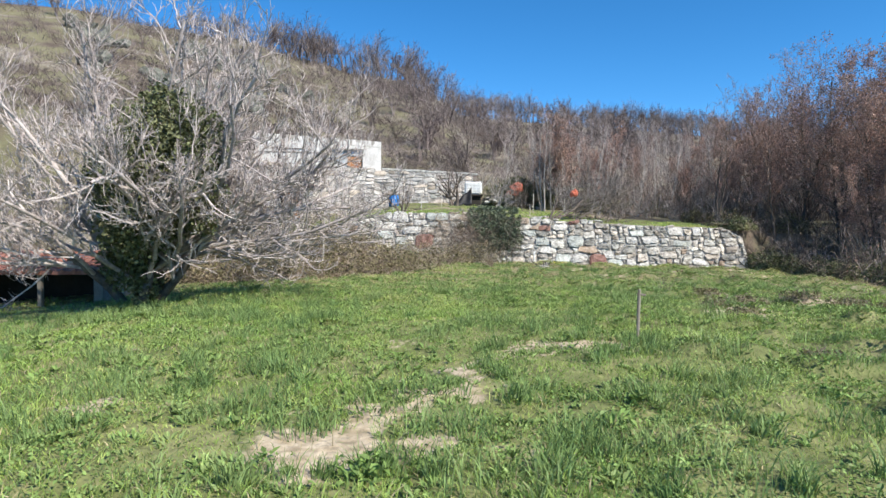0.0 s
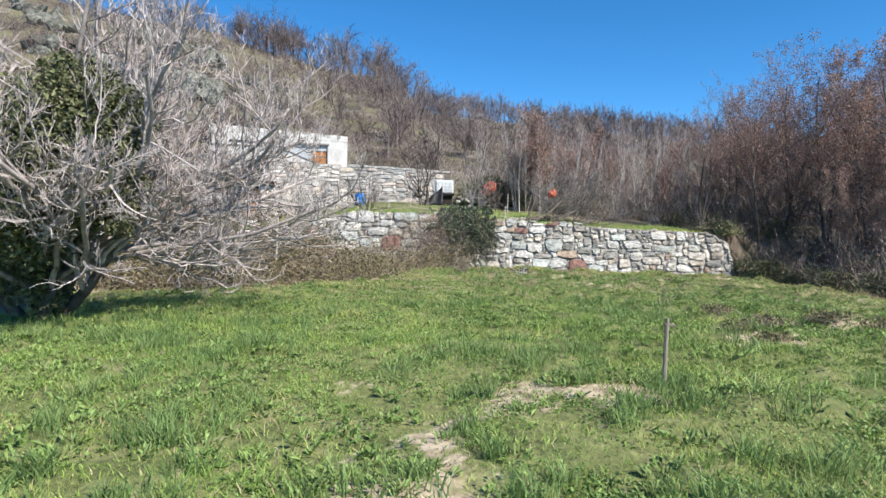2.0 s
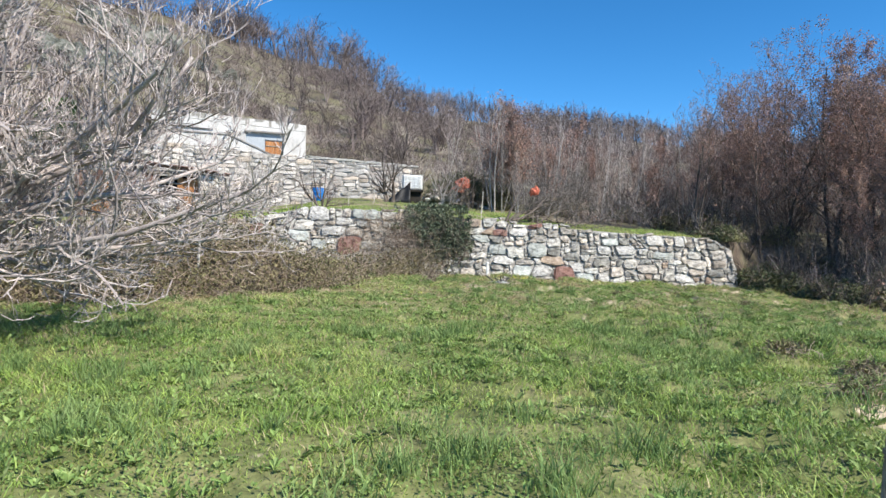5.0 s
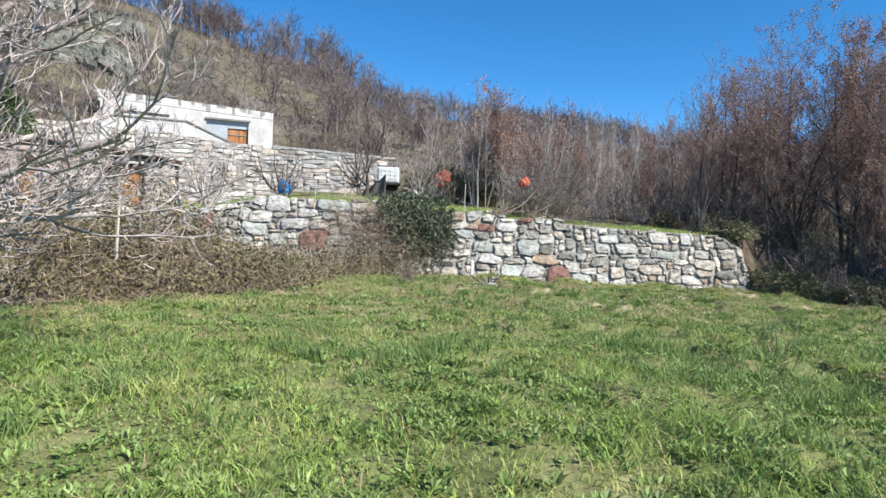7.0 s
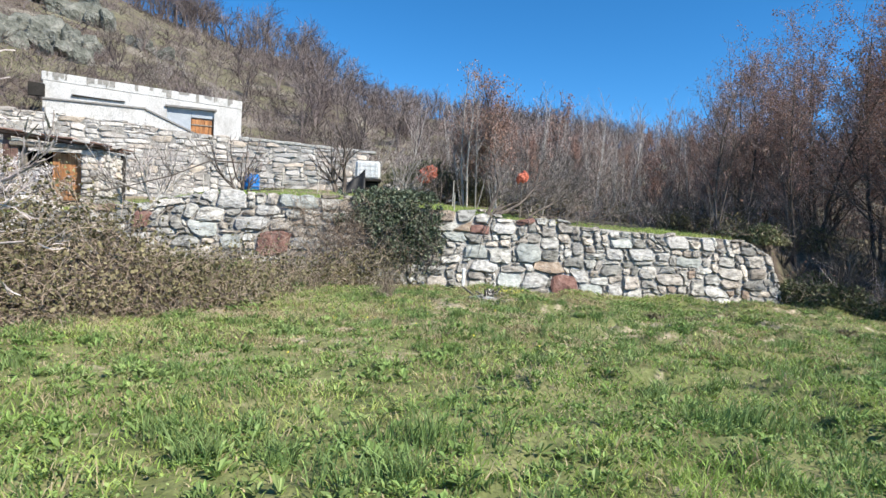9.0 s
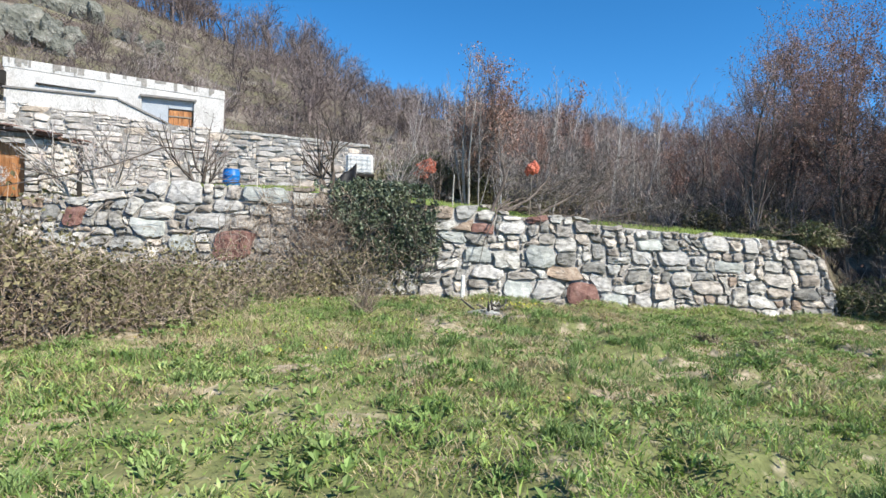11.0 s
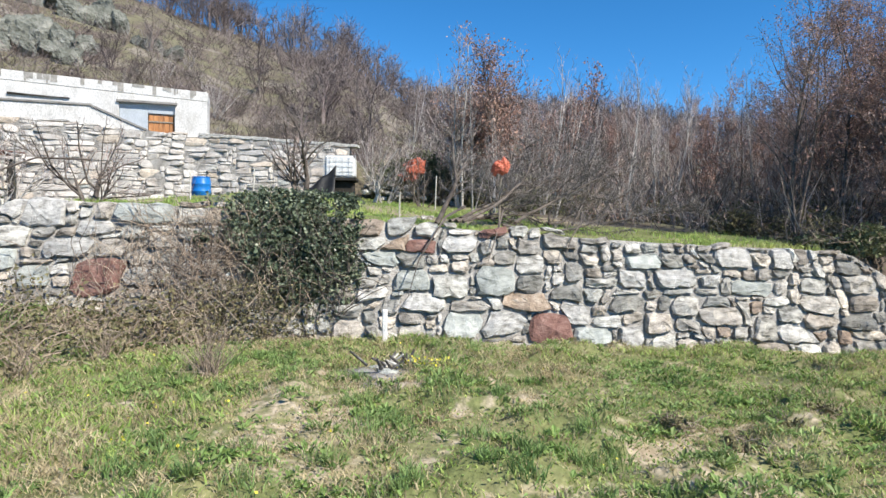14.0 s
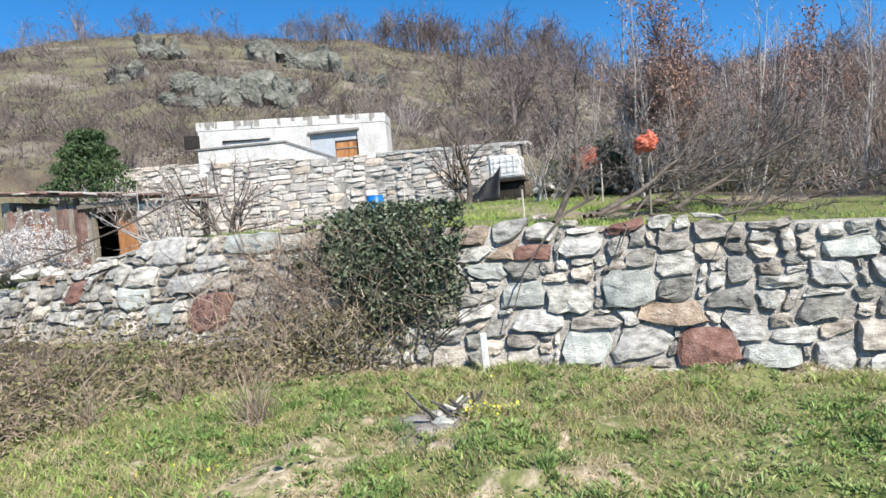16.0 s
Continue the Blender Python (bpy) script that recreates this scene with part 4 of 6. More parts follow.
    V, F = leaf_quads(r, np.stack([cx, cy, ground_z(cx, cy) + r.uniform(0.04, 0.12, len(cx))], 1), 0.024, 0.9, 0.9)
    tagged(new("yellow_flowers", mesh_of("yellow_flowers", V, F, M_YELLOW)), "small yellow flowers in the short grass", "flowers", kind="stuff")

    # leafy weeds and one dry stalk cluster
    for x, y, size, n in ((-0.5, 3.75, 0.16, 70), (1.2, 4.6, 0.12, 40), (3.2, 5.4, 0.13, 50), (-2.6, 6.2, 0.12, 45), (5.3, 17.8, 0.14, 60), (4.7, 18.9, 0.12, 50), (2.4, 18.6, 0.12, 45), (6.9, 20.6, 0.14, 60), (1.9, 16.4, 0.12, 40)):
        root = thing("leafy_weed", (x, y, float(ground_z(x, y))), "low clump of broad green weed leaves in the grass", "weed", "leafy weeds")
        a, q = r.uniform(0, 6.28, n), size * np.sqrt(r.random(n))
        V, F = leaf_quads(r, np.stack([np.cos(a) * q, np.sin(a) * q, r.uniform(0.02, 0.75 * size, n)], 1), 0.075, 0.6, 0.42)
        tagged(part("foliage", mesh_of("foliage", V, F, M_WEED), M_WEED, root), kind="stuff")
    for x, y, n in ((1.52, 21.23, 120), (4.6, 13.2, 25), (-0.2, 20.9, 50), (0.2, 21.7, 40), (-1.6, 21.6, 50)):
        root = thing("dry_weed", (x, y, float(ground_z(x, y))), "dead brown weed stalks standing in the grass", "dry weed", "dead weed stalks")
        V, F = tubes(tangle(r, np.stack([r.normal(0, 0.06, n), r.normal(0, 0.06, n), np.zeros(n)], 1), 0.36 + 0.0018 * n, 3.0, 0.004, 0.16, 4, 0.0), (3,))
        tagged(part("stalk", mesh_of("stalk", V, F, M_STEM_BRAMBLE), M_STEM_BRAMBLE, root), kind="stuff")

    # dark dead tussocks on the rough rise of the meadow
    for x, y, w in ((5.0, 10.5, 0.3), (4.75, 10.2, 0.22), (5.3, 11.1, 0.3), (4.4, 9.5, 0.25), (4.15, 9.9, 0.2), (5.9, 10.6, 0.32), (6.5, 10.3, 0.35), (6.1, 11.2, 0.3), (3.75, 6.5, 0.22), (4.9, 11.9, 0.25), (6.9, 11.0, 0.3), (7.4, 10.4, 0.35), (5.95, 19.7, 0.16), (6.15, 19.0, 0.16), (6.9, 19.6, 0.14), (7.6, 20.2, 0.16), (8.6, 18.6, 0.2)):
        root = thing("dead_tussock", (x, y, float(ground_z(x, y))), "dark withered tussock with a few green leaves in the meadow", "tussock", "dead tussocks")
        n = int(520 * w)
        V, F = tubes(tangle(r, np.stack([r.normal(0, w * 0.5, n), r.normal(0, w * 0.35, n), r.uniform(-0.01, 0.05, n)], 1), 0.2, 0.7, 0.005, 0.35, 4, 0.2), (3,))
        tagged(part("stalk", mesh_of("stalk", V, F, M_STEM_BRAMBLE), M_STEM_BRAMBLE, root), kind="stuff")
        a, q = r.uniform(0, 6.28, n), w * np.sqrt(r.random(n))
        V, F = leaf_quads(r, np.stack([np.cos(a) * q, np.sin(a) * q * 0.7, r.uniform(0.02, 0.13, n)], 1), 0.07, 0.5, 0.45)
        tagged(part("foliage", mesh_of("foliage", V, F, M_LEAF_BRAMBLE), M_LEAF_BRAMBLE, root), kind="stuff")

    # green of the terrace edge
    x, y = spread(150000, -7, 12.3, 24.4, 34.5)
    dens = np.exp(-np.clip(y - wall_y(x) - 1.0, 0, 20) / (3.5 + 5 * smooth(1.0, 2.2, x) * smooth(7, 5.5, x))) * (0.12 + 0.75 * smooth(0.4, 0.65, fractal(x, y, 0.9, 95))) * (1 - smooth(27, 28.5, y) * smooth(5, 8, x))
    keep = (r.random(len(x)) < dens) & (y > wall_y(x) + 0.95)
    x, y = x[keep], y[keep]
    V, F = blades(r, np.stack([x, y, ground_z(x, y) - 0.01], 1), 0.045 + 0.08 * smooth(0.4, 0.7, fractal(x, y, 0.8, 97)), np.full(len(x), 0.0065), np.full(len(x), 0.6))
    tagged(new("terrace_grass", mesh_of("terrace_grass", V, F, M_GRASS)), "bright green grass along the top of the wall", "grass", kind="stuff")


# ---------------------------------------------------------------- brambles and ivy
def tangle(r, starts, length, rise, radius, wander=0.45, segs=5, drop=0.16):
    """Arching stems from their roots."""
    out = []
    for p in starts:
        d = unit(np.array([r.normal(0, 1), r.normal(0, 1), rise * r.uniform(0.5, 1.5)]))
        L = length * r.uniform(0.45, 1.3)
        pts = [p]
        for _ in range(segs):
            d = unit(d + r.normal(0, wander, 3) - np.array([0, 0, drop]))
            p = p + d * L / segs
            pts.append(p)
        rad = radius * r.uniform(0.6, 1.3)
        out.append((np.array(pts), np.linspace(rad, rad * 0.4, segs + 1), 0))
    return out


def hedge_top(x, y):
    d = np.clip(hedge_depth(x, y), 0, 9)
    rise = smooth(-0.1, 1.4, d)
    h = np.interp(x, [-12, -6, -3, -1, 0, 1, 2.6], [1.55, 1.35, 1.2, 0.62, 0.4, 0.62, 0.45])
    low = np.interp(y, [19.6, 21.0], [1.0, 0.16]) + 0.35 * smooth(0.2, 1.4, x)
    return rise * h * low * (0.08 + 1.3 * smooth(0.2, 0.8, fractal(x, y, 1.5, 101)) + 0.6 * vnoise(x, y, 0.5, 103))


def settle(root):
    """Parts drawn at their true place keep it under their thing."""
    for ch in root.children:
        ch.location = -root.location


def build_brambles():
    r = np.random.default_rng(31)
    root = thing("bramble_thicket", (-3, 19, 0), "tangled brown bramble thicket in front of the stone wall", "bramble")
    x = r.uniform(-11.5, 2.4, 60000)
    y = r.uniform(16.2, 23.6, 60000)
    d = hedge_depth(x, y)
    keep = (d > 0.05) & (y < wall_y(x) + 0.1) & ((d < 2.4) | (r.random(len(x)) < 0.3)) & ((y < 20.8) | (x > 0.1) | (r.random(len(x)) < 0.25))
    x, y = x[keep][:15000], y[keep][:15000]
    top = hedge_top(x, y)
    z = ground_z(x, y) + top * r.uniform(0.0, 0.9, len(x))
    lines = tangle(r, np.stack([x, y, z], 1), 0.6, 0.7, 0.0065)
    cx = r.uniform(-11, -0.3, 1600)
    cy = hedge_front(cx) + r.uniform(0.1, 2.6, 1600)
    lines += tangle(r, np.stack([cx, cy, ground_z(cx, cy) + hedge_top(cx, cy) * 0.5], 1), 1.05, 0.8, 0.007, 0.28, 5, 0.3)
    V, F = tubes(lines, (2,))
    part("tangle", mesh_of("tangle", V, F, M_STEM_BRAMBLE), M_STEM_BRAMBLE, root)
    pick = np.concatenate([ln[0][3:] for ln in lines])
    sel = r.random(len(pick)) < 0.58
    c = pick[sel] + r.normal(0, 0.05, (sel.sum(), 3))
    c = np.concatenate([c, c + r.normal(0, 0.1, c.shape)])
    V, F = leaf_quads(r, c, 0.062, 0.35)
    part("foliage", mesh_of("foliage", V, F, M_LEAF_BRAMBLE), M_LEAF_BRAMBLE, root, "sparse olive and brown leaves")
    # leaf litter under the stems, its colour darkened for shade in the hollows
    gx, gy = np.meshgrid(np.arange(-11.6, 2.6, 0.22), np.arange(16, 24.2, 0.22))
    gz = ground_z(gx, gy) + np.where(gy < wall_y(gx) + 0.6, hedge_top(gx, gy) * 0.45, 0) - 0.06 - 0.3 * (hedge_depth(gx, gy) <= 0)
    ids = np.arange(gx.size).reshape(gx.shape)
    q = np.stack([ids[:-1, :-1], ids[:-1, 1:], ids[1:, 1:], ids[1:, :-1]], -1).reshape(-1, 4)
    part("litter", mesh_of("litter", np.stack([gx, gy, gz], -1).reshape(-1, 3), q, M_LITTER, True), M_LITTER, root, "matted dead stems, darkened for shaded hollows")
    settle(root)
    # dry brush climbing the wall beside the ivy
    brush = thing("dry_brush", (0.7, 23.2, 0.4), "leafless grey-brown brush leaning on the wall", "brush")
    n = 950
    x = r.normal(0.75, 0.75, n)
    v = r.uniform(0.35, 1.75, n)
    x = np.where(v > 1.5, np.clip(x, -0.2, 2), x)
    p = lower_to_world(x, v, r.uniform(0.05, 0.5, n) * (1.9 - v) * 0.9)
    V, F = tubes(tangle(r, p, 0.65, 1.3, 0.006, 0.3, 4, 0.05), (3,))
    part("tangle", mesh_of("tangle", V, F, M_STEM_BRAMBLE), M_STEM_BRAMBLE, brush)
    pp = lower_to_world(r.normal(1.2, 0.5, 1500), r.uniform(0.2, 0.9, 1500), r.uniform(0.1, 0.6, 1500))
    V, F = leaf_quads(r, pp, 0.045, 0.3)
    part("foliage", mesh_of("foliage", V, F, M_LEAF_BRAMBLE), M_LEAF_BRAMBLE, brush, "small olive leaves")
    settle(brush)


def build_wall_ivy():
    r = np.random.default_rng(33)
    root = thing("ivy_clump", (1.9, 23.7, 1.0), "dense dark green ivy spilling over the wall", "ivy")
    n = 40000
    u = r.uniform(-0.2, 3.5, n)
    v = r.uniform(0.15, 2.25, n)
    # rounded outline, ragged by noise
    e = ((u - 1.88) / 1.15) ** 2 + ((v - 1.66) / 0.6) ** 2 + 3.0 * (fractal(u, v, 0.3, 5) - 0.5)
    low = (np.abs(u - 2.15) < 0.6 + 0.3 * (v - 0.3)) & (v > 0.15) & (v < 1.4) & (fractal(u, v, 0.25, 6) > 0.46) & (r.random(n) < 0.75 * smooth(0.2, 1.2, v))
    keep = (e < 0.95) | low
    u, v = u[keep], v[keep]
    bulge = 0.32 * np.sqrt(np.clip(1.05 - ((u - 1.75) / 1.3) ** 2 - ((v - 1.45) / 0.95) ** 2, 0.02, 1)) * (0.25 + 1.4 * fractal(u, v, 0.28, 8))
    d = bulge * np.sqrt(r.random(len(u))) + 0.05
    c = lower_to_world(u, np.minimum(v, wall_top(u) + 0.28), d)
    over = v > wall_top(u) + 0.02
    c[over, 1] += r.uniform(-0.1, 0.5, over.sum())
    c += r.normal(0, 0.035, c.shape)
    V, F = leaf_quads(r, c, 0.06, 0.35, 0.9)
    part("foliage", mesh_of("foliage", V, F, M_LEAF_IVY), M_LEAF_IVY, root)
    k = 260
    uu, vv = r.uniform(0.8, 2.8, k), r.uniform(0.3, 1.5, k)
    V, F = tubes(tangle(r, lower_to_world(uu, vv, r.uniform(0.05, 0.25, k)), 0.7, 1.6, 0.008, 0.3, 5, 0.0), (4,))
    part("tangle", mesh_of("tangle", V, F, M_BARK_DARK), M_BARK_DARK, root)
    settle(root)


def build_edge_mounds():
    """Ivy-grown mounds along the edge of the wood."""
    r = np.random.default_rng(35)
    for x, y, w, h in ((11.95, 23.9, 0.7, 0.7), (11.6, 24.7, 0.7, 0.6), (11.0, 25.4, 0.5, 0.35), (12.3, 22.9, 0.9, 0.75), (12.9, 21.6, 1.0, 0.8), (12.8, 20.1, 1.0, 0.7), (13.2, 18.6, 1.1, 0.8), (13.0, 17.0, 1.0, 0.7), (13.4, 15.4, 1.1, 0.75), (13.2, 13.8, 1.0, 0.7), (12.9, 24.3, 1.0, 1.0), (14.2, 20.8, 1.2, 1.1), (14.4, 17.6, 1.2, 1.1)):
        root = thing("ivy_mound", (x, y, float(ground_z(x, y))), "low mound of grey-green ivy and bramble at the wood's edge", "ivy", "ivy mounds at the wood's edge")
        n = 1700
        v = r.normal(0, 1, (n, 3))
        v /= np.sqrt((v * v).sum(1, keepdims=True))
        v[:, 2] = np.abs(v[:, 2])
        v *= (0.55 + 0.6 * fractal(v[:, 0] * 2 + x, v[:, 1] * 2 + v[:, 2] + y, 0.7, 19))[:, None] * (r.random(n) ** 0.25)[:, None]
        V, F = leaf_quads(r, v * np.array([w, w, h]), 0.07, 0.35, 0.85)
        tagged(part("foliage", mesh_of("foliage", V, F, M_LEAF_IVY_TREE), M_LEAF_IVY_TREE, root), kind="stuff")
        k = 60
        st = np.stack([r.normal(0, w * 0.45, k), r.normal(0, w * 0.45, k), r.uniform(0, h * 0.5, k)], 1)
        V, F = tubes(tangle(r, st, 0.8, 1.2, 0.007), (3,))
        tagged(part("tangle", mesh_of("tangle", V, F, M_STEM_BRAMBLE), M_STEM_BRAMBLE, root), kind="stuff")


# ---------------------------------------------------------------- trees
def split(lines, cut):
    return [l for l in lines if l[2] < cut], [l for l in lines if l[2] >= cut]


def tree(name, at, r, spec, height, radius, stems, lean, barks, label, category, group="", leaf=0, leaf_mat=None, leaf_size=0.07, leaf_low=0.0, cut=2, sides=(6, 4, 2, 2)):
    """A bare tree of one or more stems, built round its own foot."""
    root = thing(name, at, label, category, group)
    lines = []
    for k in range(stems):
        a = r.uniform(0, 6.28)
        d = unit(np.array([math.cos(a) * lean, math.sin(a) * lean, 1.0]))
        s = 1.0 if k == 0 else r.uniform(0.6, 0.95)
        grow(r, np.array([math.cos(a) * radius * (stems > 1), math.sin(a) * radius * (stems > 1), -0.15]), d, height * s, radius * s, 0, spec, lines)
    thick, thin = split(lines, cut)
    V, F = tubes(thick, sides)
    part("trunk", mesh_of("trunk", V, F, barks[0], True), barks[0], root)
    if thin:
        V, F = tubes(thin, sides)
        crown = part("crown", mesh_of("crown", V, F, barks[1]), barks[1], root)
    if leaf:
        tips = np.concatenate([l[0][1:] for l in thin])
        tips = tips[tips[:, 2] > leaf_low * height]
        c = tips[r.integers(0, len(tips), leaf)] + r.normal(0, 0.08, (leaf, 3))
        V, F = leaf_quads(r, c, leaf_size, 0.2)
        part("foliage", mesh_of("foliage", V, F, leaf_mat), leaf_mat, crown, "withered brown leaves still hanging")
    return root


FIG = dict(segs=(5, 7, 6, 4, 3), wander=(0.14, 0.17, 0.22, 0.24, 0.2), rise=(0.0, 0.03, 0.085, 0.17, 0.2), taper=0.55, kids=(6, 9, 10, 6), ratio=(1.5, 0.5, 0.5, 0.55),
           angle=(42, 42, 44, 40), least=0.0055, thin=0.55)
FIG["from"] = (0.45, 0.25, 0.2, 0.2)
OAK = dict(segs=(9, 6, 4, 3), wander=(0.07, 0.13, 0.17, 0.2), rise=(0.03, 0.09, 0.08, 0.05), taper=0.22, kids=(21, 8, 6), ratio=(0.42, 0.55, 0.55), angle=(46, 42, 42), least=0.008, thin=0.5)
OAK["from"] = (0.22, 0.15, 0.1)
SHRUB = dict(segs=(5, 4, 3), wander=(0.14, 0.18, 0.2), rise=(0.02, 0.05, 0.05), taper=0.35, kids=(8, 6), ratio=(0.5, 0.5), angle=(38, 40), least=0.005, thin=0.55)
SHRUB["from"] = (0.2, 0.1)
FRUIT = dict(segs=(4, 6, 5, 3), wander=(0.14, 0.16, 0.18, 0.2), rise=(0.0, 0.09, 0.08, 0.06), taper=0.4, kids=(6, 8, 5), ratio=(2.6, 0.4, 0.5), angle=(42, 45, 42), least=0.005, thin=0.6)
FRUIT["from"] = (0.4, 0.2, 0.15)
SAPLING = dict(segs=(10, 4, 3), wander=(0.04, 0.12, 0.15), rise=(0.05, 0.12, 0.1), taper=0.15, kids=(22, 6), ratio=(0.22, 0.55), angle=(38, 40), least=0.0065, thin=0.42)
SAPLING["from"] = (0.3, 0.1)


def build_fig():
    """The old ivy-clad tree at the edge of the meadow."""
    r = np.random.default_rng(42)
    at = Vector((-5.9, 12.3, float(ground_z(-5.9, 12.3))))
    root = thing("fig_tree", at, "spreading bare grey tree with an ivy-covered trunk", "tree")
    lines = []
    for a, lean, L in ((0.2, 0.7, 1.9), (2.0, 0.5, 2.0), (3.6, 0.65, 1.9), (5.2, 0.6, 1.8), (0.9, 0.25, 2.3)):
        d = unit(np.array([math.cos(a) * lean, math.sin(a) * lean, 1.0]))
        grow(r, np.array([math.cos(a) * 0.14, math.sin(a) * 0.14, -0.2]), d, L, 0.105, 0, FIG, lines)
    # low limbs that reach out over the grass
    for a, rise, L in ((0.05, 0.2, 3.9), (0.45, 0.3, 3.9), (-0.45, 0.16, 3.6), (-0.9, 0.3, 3.2), (2.9, 0.3, 3.6), (3.5, 0.25, 3.4), (-1.5, 0.3, 2.8), (0.2, 0.65, 4.2), (-0.2, 0.9, 4.2), (1.1, 0.5, 3.9), (0.0, 0.45, 4.0), (2.4, 0.9, 4.0), (3.3, 0.8, 4.0), (-1.0, 1.0, 3.8), (0.4, 1.3, 4.3), (-0.5, 1.6, 4.2), (2.9, 1.5, 4.2), (1.5, 1.2, 4.2), (-1.8, 1.3, 4.0), (0.1, 1.0, 4.4), (0.6, 0.8, 4.4), (-0.3, 0.6, 4.2), (-0.9, 0.7, 3.8), (0.3, 1.9, 4.3), (-0.2, 1.3, 4.3), (0.9, 1.7, 4.2), (3.0, 0.9, 4.2), (-2.4, 0.9, 3.8), (-1.4, 0.8, 3.4), (2.6, 2.2, 4.2), (0.15, 0.55, 4.4), (0.35, 0.6, 4.5), (-0.1, 0.75, 4.3), (0.25, 0.8, 4.4), (0.05, 0.65, 4.5)):
        d = unit(np.array([math.cos(a), math.sin(a), rise]))
        grow(r, np.array([math.cos(a) * 0.2, math.sin(a) * 0.2, r.uniform(0.5, 1.1)]), d, L * 1.05, 0.045, 1, FIG, lines)
    stem, limbs = split(lines, 1)
    thick, thin = split(limbs, 2)
    V, F = tubes(stem, (9, 6, 5, 4, 3))
    part("trunk", mesh_of("trunk", V, F, M_BARK_DARK, True), M_BARK_DARK, root, "dark leaning stems")
    V, F = tubes(thick, (9, 6, 5, 4, 3))
    part("limb", mesh_of("limb", V, F, M_BARK_FIG, True), M_BARK_FIG, root)
    V, F = tubes(thin, (9, 6, 3, 2, 2))
    part("crown", mesh_of("crown", V, F, M_BARK_FIG), M_BARK_FIG, root)
    # ivy sits in ragged lobes round the stems
    lobes = ((0.35, -0.5, 2.5, 1.05, 1.15), (0.85, -0.3, 3.0, 0.75, 0.9), (0.0, -0.4, 1.8, 0.85, 0.85), (0.45, -0.1, 3.55, 0.6, 0.55), (-0.4, -0.2, 2.5, 0.65, 0.75), (-0.45, 0.1, 1.0, 0.5, 0.7), (1.0, -0.4, 2.0, 0.6, 0.65), (-0.2, 0.3, 0.5, 0.35, 0.5))
    cs = []
    for x, y, z, rr, hh in lobes:
        n = int(5600 * rr * hh)
        v = r.normal(0, 1, (n, 3))
        v /= np.sqrt((v * v).sum(1, keepdims=True))
        v *= (r.random(n) ** 0.33)[:, None] * (0.75 + 0.5 * vnoise(v[:, 0] * 2 + x, v[:, 2] * 2 + v[:, 1], 0.5, 9))[:, None]
        cs.append(np.array([x + 0.4, y - 0.45, z]) + v * np.array([rr, rr, hh]))
    c = np.concatenate(cs)
    V, F = leaf_quads(r, c, 0.075, 0.3, 0.85)
    part("ivy", mesh_of("ivy", V, F, M_LEAF_IVY_TREE), M_LEAF_IVY_TREE, root, "dull green ivy leaves")


